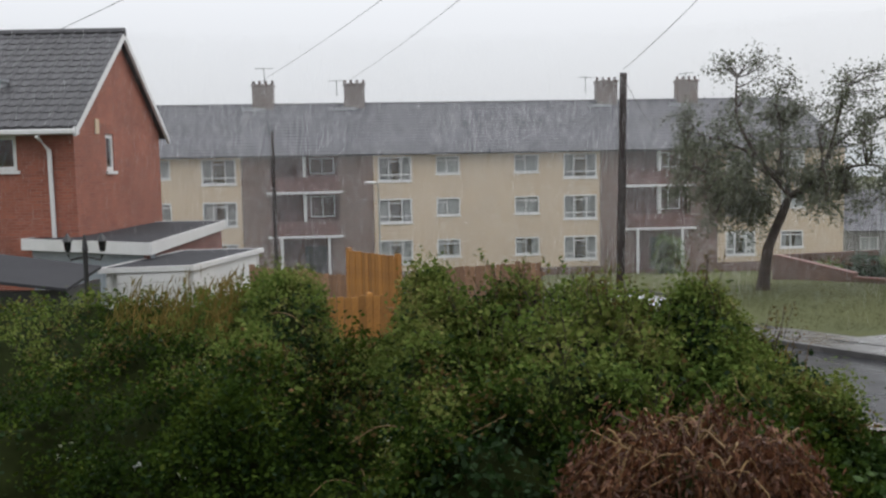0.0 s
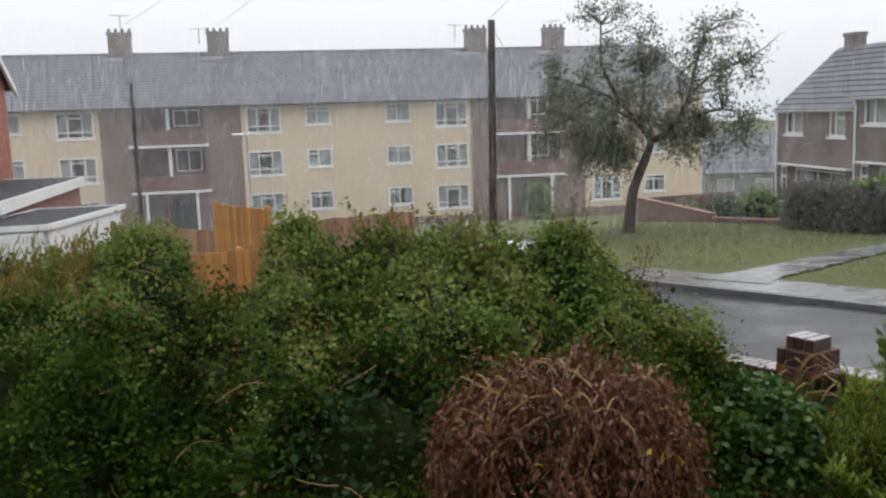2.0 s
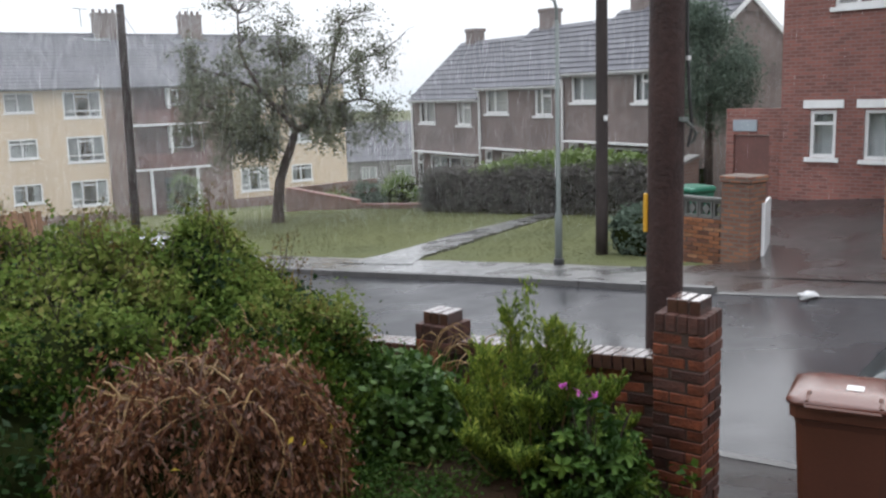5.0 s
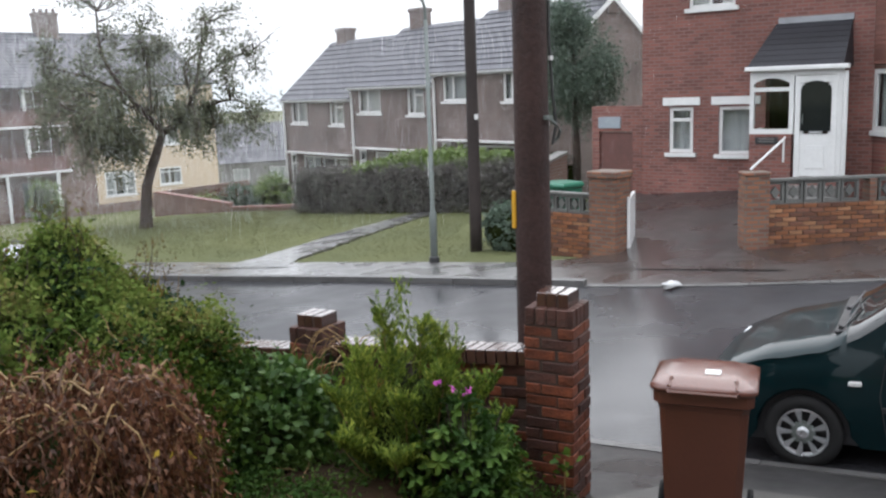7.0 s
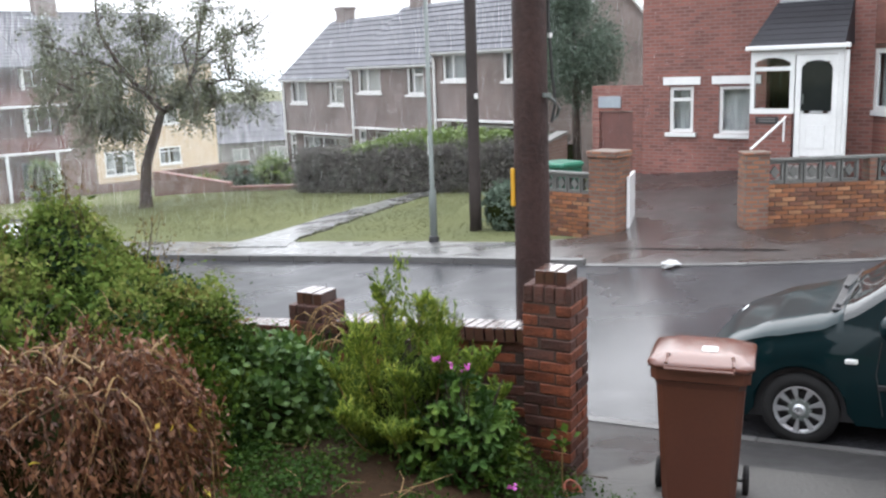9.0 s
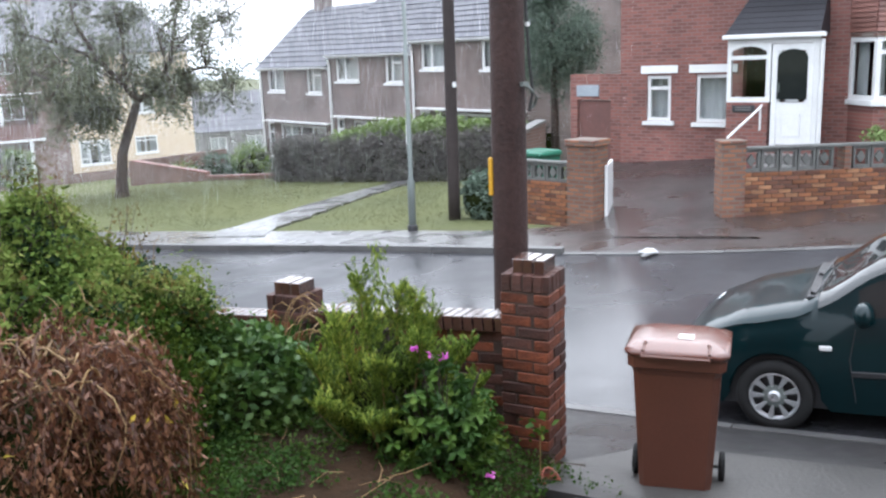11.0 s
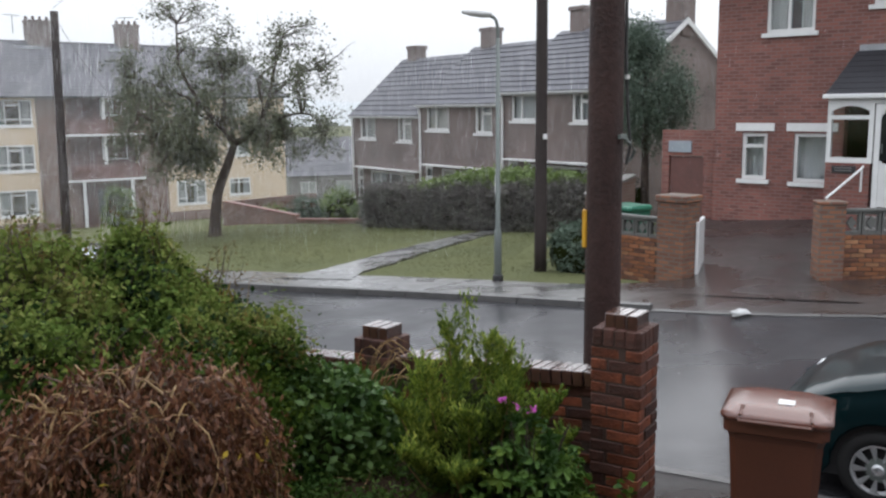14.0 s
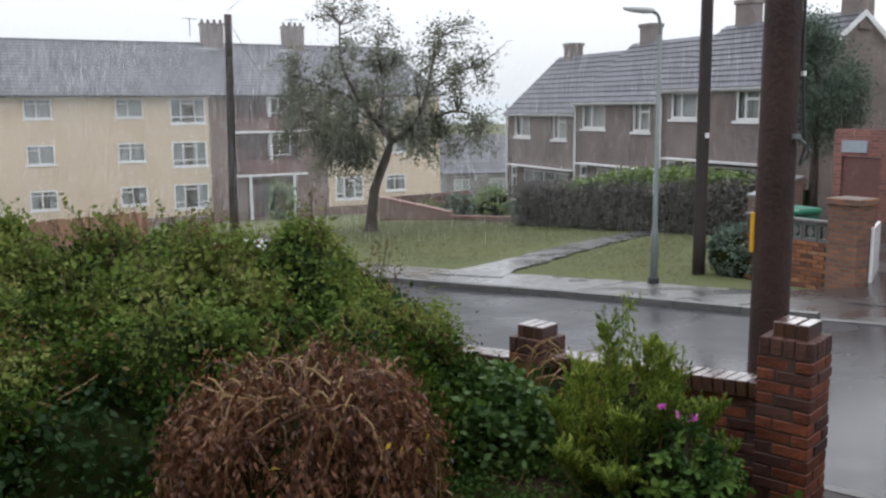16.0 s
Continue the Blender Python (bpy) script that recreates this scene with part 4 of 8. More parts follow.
    part("ridge_tiles", Build().tube([(-W - 0.2, DEEP / 2, RZ + 0.07), (0.24, DEEP / 2, RZ + 0.07)], 0.13, 8), M_DKTILE, h)
    part("roof_vent", Build().box(-2.45, 1.0, 1.95, -2.05, 1.5, 2.12, c=0.03).lathe([(0.13, 2.05), (0.1, 2.4), (0.14, 2.42), (0.14, 2.5)], 12, pose(-2.25, 1.2, 0)), M_LEAD, h, "grey roof vent")
    for ya, yb in ((-ov - 0.05, DEEP / 2), (DEEP + ov + 0.05, DEEP / 2)):
        za = EAVE - drop
        part("bargeboard", Build().add([(x, y, z) for x in (0.16, 0.24) for y, z in ((ya, za - 0.16), (yb, RZ - 0.14), (yb, RZ + 0.1), (ya, za + 0.06))],
             [(0, 1, 2, 3), (7, 6, 5, 4), (0, 4, 5, 1), (1, 5, 6, 2), (2, 6, 7, 3), (3, 7, 4, 0)]), M_WHITE, h, "white bargeboard")
    part("gutter", Build().box(-W, -ov - 0.14, EAVE - drop - 0.1, 0.2, -ov, EAVE - drop + 0.03, c=0.03), M_WHITE, h, "white gutter")
    part("soffit", Build().box(-W, -ov, EAVE - drop - 0.1, 0.16, 0.0, EAVE - drop - 0.06), M_WHITE, h)
    part("downpipe", Build().tube([(-0.75, -ov - 0.07, EAVE - drop), (-0.75, -ov - 0.05, EAVE - drop - 0.15), (-0.6, -0.09, EAVE - 0.75), (-0.58, -0.09, -1.75)], 0.06, 8), M_WHITE, h, "white downpipe")
    return h


left_house()


def flat_roof_garage(name, label, poly, z_roof, z_base, walls, fascia):
    """A garage with a felted flat roof over a plan shape."""
    h = thing(name, label, "garage", "flat-roofed garages")
    c = Vector((sum(p[0] for p in poly) / len(poly), sum(p[1] for p in poly) / len(poly)))
    ins = [tuple(Vector(p).lerp(c, 0.07)) for p in poly]
    n = len(poly)
    for i in range(n):
        p, q = Vector(ins[i]), Vector(ins[(i + 1) % n])
        d = (q - p).normalized()
        nn = Vector((-d.y, d.x)) * 0.15
        part("wall", Build().prism([tuple(p), tuple(q), tuple(q + nn), tuple(p + nn)], z_base, z_roof - 0.02), walls[i], h)
    part("roof", Build().prism(poly, z_roof + 0.001, z_roof + 0.05), M_FELT, h, "wet dark felt roof")
    out = [tuple(Vector(p) + (Vector(p) - c).normalized() * 0.03) for p in poly]
    for i in range(n):
        p, q = Vector(out[i]), Vector(out[(i + 1) % n])
        d = (q - p).normalized()
        nn = Vector((-d.y, d.x)) * 0.05
        part("fascia", Build().prism([tuple(p), tuple(q), tuple(q + nn), tuple(p + nn)], z_roof - fascia, z_roof + 0.065), M_WHITE, h, "white fascia board")
    return h


flat_roof_garage("garage", "brick lean-to garage with wet felt roof and white fascia", [(-10.55, 22.75), (-6.65, 20.6), (-7.05, 29.6), (-9.3, 29.6)], 0.83, -1.9,
                 [M_GREYCLAD, M_REDBRICK, M_REDBRICK, M_REDBRICK], 0.22)
wg = flat_roof_garage("white_garage", "low white garage with a dark felt roof", [(-7.2, 18.9), (-5.3, 19.2), (-4.6, 23.2), (-6.6, 23.0)], 0.45, -1.7, [M_WHITE, M_WHITE, M_WHITE, M_WHITE], 0.05)
gdo = part("garage_door", Build().box(0.0, 0.001, 0.0, 1.45, 0.02, 1.72), M_WHITE, wg, "white ribbed garage door")
gdo.matrix_local = pose(-6.85, 18.98, -1.35, 0, 0, 9)
rib = Build().box(0.0, -0.03, 0.0, 1.45, 0.0, 0.175, c=0.008).mesh("door_rib", M_WHITE)
for k in range(9):
    part("door_rib", rib, None, gdo).location = (0, 0, k * 0.19)
part("drainpipe", Build().tube([(-7.05, 19.0, -1.6), (-7.05, 19.0, 0.3)], 0.045, 8), M_WHITE, wg)

shed = thing("shelter", "dark grey canopy roof of a low black shelter", "shelter")
part("roof", Build().add([(-9.6, 16.6, 0.72), (-6.85, 16.4, 0.42), (-6.95, 18.4, 0.62), (-9.6, 18.6, 0.95), (-9.6, 16.6, 0.66), (-6.85, 16.4, 0.36), (-6.95, 18.4, 0.56), (-9.6, 18.6, 0.89)],
     [(0, 1, 2, 3), (7, 6, 5, 4), (0, 4, 5, 1), (1, 5, 6, 2), (2, 6, 7, 3), (3, 7, 4, 0)]), M_FELT, shed)
part("side", Build().box(-9.4, 16.65, -1.2, -6.95, 16.75, 0.36), M_BLACK, shed)
part("side", Build().box(-7.05, 16.75, -1.2, -6.95, 18.3, 0.36), M_BLACK, shed)
part("side", Build().box(-9.4, 16.75, -1.2, -9.3, 18.3, 0.6), M_BLACK, shed)


def twin_lantern(x, y, z0, z1):
    h = thing("garden_lamp_post", "black Victorian style lamp post with two lanterns", "lamp post", at=(x, y, 0))
    part("post", Build().lathe([(0.1, z0), (0.1, z0 + 0.4), (0.05, z0 + 0.5), (0.04, z1 - 0.3), (0.055, z1 - 0.25), (0.02, z1 + 0.02)], 12), M_BLACK, h)
    part("arm", Build().tube([(-0.3, 0, z1 - 0.32), (-0.26, 0, z1 - 0.42), (0, 0, z1 - 0.36), (0.26, 0, z1 - 0.42), (0.3, 0, z1 - 0.32)], 0.02, 6), M_BLACK, h)
    for sx in (-0.3, 0.3):
        lan = part("lantern", Build().lathe([(0.04, z1 - 0.28), (0.07, z1 - 0.1), (0.1, z1 - 0.09), (0.04, z1), (0.012, z1 + 0.05)], 6, pose(sx, 0, 0)), M_BLACK, h)
        part("lantern_glass", Build().lathe([(0.05, z1 - 0.26), (0.072, z1 - 0.11)], 6, pose(sx, 0, 0)), M_CARGLASS, lan)
    return h


twin_lantern(-6.2, 15.7, -1.05, 1.42)


def opposite_house():
    """Two-storey red brick house across the road, with a porch and a bay."""
    h = thing("red_brick_house", "red brick semi-detached house with white porch and bay windows", "house", at=(17.62, 10.0, 2.5), turn=math.degrees(math.atan2(-0.96, 0.28)))
    L, R, BASE, EAVE, DEEP = -4.0, 5.6, -2.9, 2.92, 8.0
    wins = [(-2.93, -1.93, 1.43, 2.36), (-0.82, 0.24, 1.86, 2.8), (-3.36, -2.81, -1.66, -0.66), (-2.24, -1.5, -1.68, -0.66)]
    porch_hole = (-1.25, 0.35, -2.0, 0.0)
    bay_lo, bay_hi = (0.9, 3.5, -1.2, 0.02), (0.9, 3.5, 1.62, 2.82)
    part("front_wall", wall_panel(L, R, BASE - 0.6, EAVE, wins + [porch_hole, bay_lo, bay_hi], 0.28), M_REDBRICK, h)
    window(h, *wins[0], bars=(0.46,), curtain=M_BLIND, gap=0.7, fw=0.07)
    window(h, *wins[1], bars=(0.45,), curtain=M_NET, fw=0.075)
    window(h, *wins[2], rails=((0.72, 0, 1),), curtain=M_NET, fw=0.075)
    window(h, *wins[3], curtain=M_NET, fw=0.07)
    for a, b, z in ((-3.15, -1.72, 2.42), (-3.5, -2.66, -0.62), (-2.4, -1.36, -0.62)):
        part("lintel", Build().box(a, -0.03, z, b, 0.1, z + 0.17), M_WHITE, h, "white painted lintel")
    part("alarm_box", Build().box(-1.68, -0.09, 2.38, -1.46, 0.0, 2.72, c=0.02), M_CREAM, h, "cream alarm box")
    part("gutter", Build().box(L - 0.3, -0.62, EAVE - 0.02, R, -0.48, EAVE + 0.12, c=0.03), M_WHITE, h, "white gutter")
    part("soffit", Build().box(L - 0.3, -0.48, EAVE, R, 0.0, EAVE + 0.05), M_WHITE, h)
    part("fascia", Build().box(L - 0.36, -0.5, EAVE - 0.02, L - 0.3, DEEP, EAVE + 0.2), M_WHITE, h)
    RZ = EAVE + 3.1
    roof_slope(h, (L - 0.36, -0.55, EAVE + 0.1), (R, -0.55, EAVE + 0.1), (R, DEEP / 2, RZ), (L + 3.6, DEEP / 2, RZ), 14, M_DKTILE)
    roof_slope(h, (L - 0.36, DEEP + 0.5, EAVE + 0.1), (L - 0.36, -0.55, EAVE + 0.1), (L + 3.6, DEEP / 2 - 0.02, RZ), (L + 3.6, DEEP / 2 + 0.02, RZ), 14, M_DKTILE)
    roof_slope(h, (R, DEEP + 0.5, EAVE + 0.1), (L - 0.36, DEEP + 0.5, EAVE + 0.1), (L + 3.6, DEEP / 2, RZ), (R, DEEP / 2, RZ), 14, M_DKTILE)
    part("side_wall", Build().box(L, 0.28, BASE - 0.6, L + 0.28, DEEP, EAVE + 0.05), M_REDBRICK, h)
    part("side_wall", Build().box(R - 0.28, 0.28, BASE - 0.6, R, DEEP, EAVE + 0.05), M_REDBRICK, h)
    part("back_wall", Build().box(L + 0.28, DEEP - 0.28, BASE, R - 0.28, DEEP, EAVE + 0.05), M_REDBRICK, h)
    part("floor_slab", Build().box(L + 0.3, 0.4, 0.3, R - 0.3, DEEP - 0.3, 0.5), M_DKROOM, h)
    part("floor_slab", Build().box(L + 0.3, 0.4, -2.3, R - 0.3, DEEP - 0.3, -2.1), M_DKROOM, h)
    # porch
    PF, a, b = -0.8, -1.33, 0.43
    part("porch_base", Build().box(a, PF, BASE - 0.6, -0.5, 0.0, -1.2).box(-0.5, PF - 0.05, BASE - 0.6, b, 0.0, -2.06), M_REDBRICK, h)
    po = part("porch_frame", Build().box(a, PF, -0.06, b, PF + 0.08, 0.06).box(a, PF, -1.2, a + 0.08, PF + 0.08, -0.06).box(-0.56, PF, -1.2, -0.47, PF + 0.08, -0.06)
              .box(a + 0.08, PF, -1.2, -0.56, PF + 0.08, -1.1).box(a + 0.08, PF, -0.36, -0.56, PF + 0.08, -0.28).box(b - 0.13, PF, -2.05, b, PF + 0.08, -0.06)
              .box(a, PF + 0.08, -1.2, a + 0.07, 0.0, -1.12).box(a, PF + 0.08, -0.06, a + 0.07, 0.0, 0.06), M_WHITE, h, "white plastic porch frame")
    for x0, x1, z0, z1 in ((a + 0.08, -0.56, -1.1, -0.36), (a + 0.08, -0.56, -0.28, -0.06)):
        p = part("pane", Build().box(x0, PF + 0.03, z0, x1, PF + 0.045, z1), M_GLASS, po)
        p.visible_shadow = False
    arch = Build()
    for i in range(8):
        u0, u1 = i / 8, (i + 1) / 8
        zz = lambda u: -0.1 - 0.1 * (2 * u - 1) ** 2
        x0, x1 = a + 0.08, -0.56
        arch.add([(x0 + (x1 - x0) * u0, PF - 0.004, zz(u0)), (x0 + (x1 - x0) * u1, PF - 0.004, zz(u1)), (x0 + (x1 - x0) * u1, PF - 0.004, -0.03), (x0 + (x1 - x0) * u0, PF - 0.004, -0.03)], [(0, 1, 2, 3)])
    part("arched_head", arch, M_WHITE, po)
    door = part("door_frame", Build().box(-0.44, PF - 0.02, -2.05, -0.34, PF + 0.06, -0.07).box(0.24, PF - 0.02, -2.05, 0.34, PF + 0.06, -0.07).box(-0.34, PF - 0.02, -0.2, 0.24, PF + 0.06, -0.07), M_WHITE, h, "white plastic front door")
    part("door_panel", Build().box(-0.34, PF, -2.03, 0.24, PF + 0.05, -1.2).box(-0.34, PF, -1.2, -0.28, PF + 0.05, -0.2).box(0.18, PF, -1.2, 0.24, PF + 0.05, -0.2).box(-0.22, PF - 0.012, -1.88, 0.13, PF, -1.42, c=0.01), M_WHITE, door)
    ag = Build()
    prof = [(-0.335, -1.14), (0.235, -1.14)] + [(-0.05 + 0.285 * math.cos(q), -0.34 + 0.17 * math.sin(q)) for q in np.linspace(0, math.pi, 9)]
    ag.v = [(x, PF - 0.024, z) for x, z in prof]
    ag.f = [tuple(range(len(prof)))]
    part("door_glass", ag, M_CARGLASS, door, "dark arched glass")
    part("letterbox", Build().box(-0.17, PF - 0.02, -1.19, 0.08, PF - 0.0, -1.12, c=0.005), M_ALLOY, door, "brass letterbox")
    part("handle", Build().tube([(-0.29, PF - 0.02, -1.0), (-0.29, PF - 0.05, -0.98), (-0.29, PF - 0.05, -0.82)], 0.012, 6), M_STEEL, door)
    part("porch_downpipe", Build().tube([(b + 0.05, PF, -2.9), (b + 0.05, PF, 0.0)], 0.045, 8), M_WHITE, h)
    part("porch_gutter", Build().box(a - 0.08, PF - 0.14, 0.04, b + 0.12, PF - 0.0, 0.13, c=0.02), M_WHITE, h)
    roof_slope(h, (a - 0.04, PF - 0.1, 0.12), (b + 0.02, PF - 0.1, 0.12), (b - 0.04, 0.0, 0.98), (a + 0.26, 0.0, 0.98), 8, M_PORCH, "porch_roof", 0.014)
    part("porch_roof_end", Build().add([(a - 0.05, PF - 0.08, 0.1), (a - 0.05, 0.0, 0.1), (a + 0.28, 0.0, 0.98), (b, PF - 0.08, 0.1), (b, 0.0, 0.1), (b - 0.04, 0.0, 0.96)], [(0, 1, 2), (5, 4, 3), (0, 3, 4, 1)]), M_PORCH, h)
    part("porch_flashing", Build().box(a + 0.3, -0.03, 0.98, b - 0.02, 0.0, 1.1), M_LEAD, h)
    part("nameplate", Build().box(-1.2, PF - 0.02, -1.4, -0.75, PF - 0.002, -1.26), M_BLACK, h, "black house plate")
    for z in (-1.36, -1.31):
        part("plate_writing", Build().box(-1.14, PF - 0.024, z, -0.82, PF - 0.021, z + 0.022), M_CONC, h)
    part("handrail", Build().tube([(-0.6, PF - 0.06, -1.25), (-0.62, PF - 0.1, -1.3), (-1.05, PF - 0.75, -1.85)], 0.025, 6).tube([(-0.62, PF - 0.08, -1.3), (-0.62, PF - 0.08, -1.75)], 0.02, 6), M_WHITE, h, "white handrail")
    part("steps", Build().box(-0.55, PF - 0.4, BASE - 0.6, 0.6, PF - 0.05, -2.2).box(-0.55, PF - 0.75, BASE - 0.6, 0.6, PF - 0.4, -2.38), M_CONC, h)
    # bay
    plan = [(0.82, 0.0), (1.4, -0.6), (2.98, -0.6), (3.56, 0.0)]

    def bay_band(name, z0, z1, mat, grow=0.0, label=""):
        pl = [(plan[0][0] - grow, 0.02), (plan[1][0] - grow * 0.5, -0.6 - grow), (plan[2][0] + grow * 0.5, -0.6 - grow), (plan[3][0] + grow, 0.02)]
        return part(name, Build().prism(pl, z0, z1), mat, h, label)

    bay_band("bay_base", BASE - 0.6, -1.28, M_REDBRICK)
    bay_band("bay_sill", -1.28, -1.18, M_WHITE, 0.07, "white window sill")
    bay_band("bay_head", 0.0, 0.09, M_BROWN, 0.02)
    bay_band("bay_core", 0.09, 1.5, M_BROWN)
    bay_band("bay_sill", 1.5, 1.6, M_WHITE, 0.08, "white window sill")
    bay_band("bay_head", 2.8, EAVE, M_WHITE, 0.02)
    for z0, z1 in ((-1.18, 0.0), (1.6, 2.8)):
        for (xa, ya), (xb, yb) in zip(plan, plan[1:]):
            ln = math.hypot(xb - xa, yb - ya)
            wide = ln > 1
            wob = window(h, 0, ln, z0, z1, rails=((0.76, 0, 1),) if wide else (), curtain=(M_BLIND if z0 > 0 else None) if wide else M_NET, sill=False, fw=0.085, gap=0.84 if z0 < 0 else 1.0, set_in=0.02)
            wob.matrix_local = pose(xa, ya, 0, 0, 0, math.degrees(math.atan2(yb - ya, xb - xa)))
            if wide:
                part("mullion", Build().box(ln / 2 - 0.035, 0.0, z0 + 0.93, ln / 2 + 0.035, 0.07, z1 - 0.085), M_WHITE, wob)
            if wide and z0 < 0:
                slat = Build().box(-0.03, -0.004, z0 + 0.04, 0.03, 0.004, z1 - 0.08).mesh("blind_slat", M_BLIND)
                for k in range(19):
                    o = part("blind_slat", slat, None, wob, "hanging vertical blind strip")
                    o.matrix_local = pose(0.12 + k * 0.076, 0.16, 0, 0, 0, 66 + 12 * math.sin(k * 2.1))
    tile_rows = 15
    for r in range(tile_rows):
        z = 0.1 + 1.38 * r / tile_rows
        for (xa, ya), (xb, yb) in zip(plan, plan[1:]):
            ln = math.hypot(xb - xa, yb - ya)
            m = pose(xa, ya, z, 0, 0, math.degrees(math.atan2(yb - ya, xb - xa)))
            part("tile_course", Build().add([(0, -0.045, 0), (ln, -0.045, 0), (ln, -0.012, 0.11), (0, -0.012, 0.11), (0, 0, 0), (ln, 0, 0), (ln, 0, 0.11), (0, 0, 0.11)], [(0, 1, 2, 3), (4, 5, 1, 0), (3, 2, 6, 7), (0, 3, 7, 4), (1, 5, 6, 2)], m), M_HANG, h)
    return h


M_HANG = surface("hung_red_brown_tile", (0.19, 0.085, 0.065), (0.12, 0.055, 0.045), 0.55, 25, 2, 0.3, spread=0.2)
opposite_house()


M_OLDMORTAR = surface("dark_old_mortar", (0.085, 0.062, 0.05), (0.035, 0.028, 0.024), 0.85, 40, 4, 0.4)
M_OLD_ORANGE = surface("old_orange_brick", (0.22, 0.092, 0.042), (0.13, 0.056, 0.03), 0.7, 30, 9, 0.5, spread=0.3, spec=0.25)
M_OLD_DARK = surface("sooty_brick", (0.145, 0.066, 0.04), (0.085, 0.042, 0.03), 0.7, 30, 9, 0.5, spread=0.3, spec=0.25)
M_OLD_PALE = surface("pale_worn_brick", (0.27, 0.14, 0.072), (0.16, 0.08, 0.045), 0.75, 30, 9, 0.5, spread=0.3, spec=0.25)
OLD_A, OLD_B, OLD_C = (Build().box(0, 0, 0, 0.224, 0.1, 0.066, c=0.008).mesh("brick", m_) for m_ in (M_OLD_ORANGE, M_OLD_DARK, M_OLD_PALE))


def garden_wall(name, label, p, q, base, top, solid, gaps):
    """An old brick wall with a band of pierced blocks on top; q lies to its right."""
    d = math.hypot(q[0] - p[0], q[1] - p[1])
    h = thing(name, label, "garden wall", at=(p[0], p[1], 2.5), turn=math.degrees(math.atan2(q[1] - p[1], q[0] - p[0])))
    body = part("wall", Build().box(0, 0, base - 0.5, d, 0.24, solid), M_OLDMORTAR, h, "old orange brickwork with dark recessed joints")
    rows = int((solid - base + 0.05) / 0.077)
    for r in range(rows):
        for i in range(int(min(d, 5.6) / 0.236) + 1):
            x = i * 0.236 - (0.118 if r % 2 else 0)
            if -0.01 < x < d - 0.2:
                pick = RNG.random()
                o = part("brick", OLD_A if pick < 0.55 else OLD_B if pick < 0.85 else OLD_C, None, body)
                o.matrix_local = pose(x, -0.012 + RNG.normal() * 0.004, solid - 0.075 - r * 0.077, 0, 0, RNG.normal() * 0.8)
    n = max(1, round(d / 0.32))
    for i in range(n):
        x0, x1 = d * i / n + 0.01, d * (i + 1) / n - 0.01
        if any(a < (x0 + x1) / 2 < b for a, b in gaps):
            continue
        c, z0, z1 = (x0 + x1) / 2, solid, top
        blk = Build().box(x0, 0.06, z0, x1, 0.16, z0 + 0.05).box(x0, 0.06, z1 - 0.05, x1, 0.16, z1).box(x0, 0.06, z0 + 0.05, x0 + 0.04, 0.16, z1 - 0.05).box(x1 - 0.04, 0.06, z0 + 0.05, x1, 0.16, z1 - 0.05)
        zc = (z0 + z1) / 2
        blk.add([(c - 0.08, 0.08, zc), (c, 0.08, zc + 0.11), (c + 0.08, 0.08, zc), (c, 0.08, zc - 0.11), (c - 0.08, 0.14, zc), (c, 0.14, zc + 0.11), (c + 0.08, 0.14, zc), (c, 0.14, zc - 0.11)],
                [(3, 2, 1, 0), (4, 5, 6, 7), (0, 1, 5, 4), (1, 2, 6, 5), (2, 3, 7, 6), (3, 0, 4, 7)])
        part("pierced_block", blk, M_CONCPANEL, h)
    part("coping", Build().box(-0.02, 0.02, top, d + 0.02, 0.2, top + 0.05, c=0.01), M_CONCPANEL, h)
    return h


gw = garden_wall("garden_wall", "old orange brick front wall topped with pierced blocks", (13.75, 9.2), (19.4, 4.95), -3.15, -1.84, -2.22, [(0, 0.34), (2.06, 2.2), (4.55, 8)])
part("pier", Build().box(-0.08, -0.05, -3.6, 0.34, 0.3, -1.72).box(-0.1, -0.07, -1.72, 0.36, 0.32, -1.66, c=0.02), M_OLDBRICK, gw)
part("pier", Build().box(2.07, -0.03, -2.22, 2.19, 0.26, -1.84), M_OLDBRICK, gw)
part("end_wall", Build().box(4.58, -0.06, -3.6, 7.05, 0.3, -1.5).box(4.55, -0.09, -1.5, 7.08, 0.33, -1.43, c=0.02), M_OLDBRICK, gw, "taller brown brick wall end")
part("footing_course", Build().box(-0.04, -0.05, -3.6, 4.58, -0.001, -2.98), M_REDBRICK, gw)
gl = garden_wall("garden_wall", "short brick wall with gate pier and pierced blocks", (12.35, 13.6), (12.62, 11.75), -3.5, -2.15, -2.48, [])
part("pier", Build().box(1.86, -0.1, -3.7, 2.42, 0.4, -1.78).box(1.82, -0.14, -1.78, 2.46, 0.44, -1.66, c=0.02), M_OLDBRICK, gl)
gate = thing("gate", "white painted metal gate standing open", "gate", at=(12.98, 11.2, 0.0), turn=35)
part("gate_leaf", Build().box(0, -0.03, -0.7, 1.0, 0.03, 0.35, c=0.01), M_WHITE, gate)
wb = thing("wheelie_bin", "green lidded wheelie bin behind a garden wall", "bin", at=(13.3, 13.25, -0.41))
part("body", Build().add([(-0.24, -0.24, -0.35), (0.24, -0.24, -0.35), (0.24, 0.24, -0.35), (-0.24, 0.24, -0.35), (-0.3, -0.3, 0.78), (0.3, -0.3, 0.78), (0.3, 0.3, 0.78), (-0.3, 0.3, 0.78)],
     [(3, 2, 1, 0), (4, 5, 6, 7), (0, 1, 5, 4), (1, 2, 6, 5), (2, 3, 7, 6), (3, 0, 4, 7)]), M_BINGREEN, wb)
part("lid", Build().box(-0.34, -0.36, 0.78, 0.34, 0.34, 0.9, c=0.05), M_BINGREEN, wb)
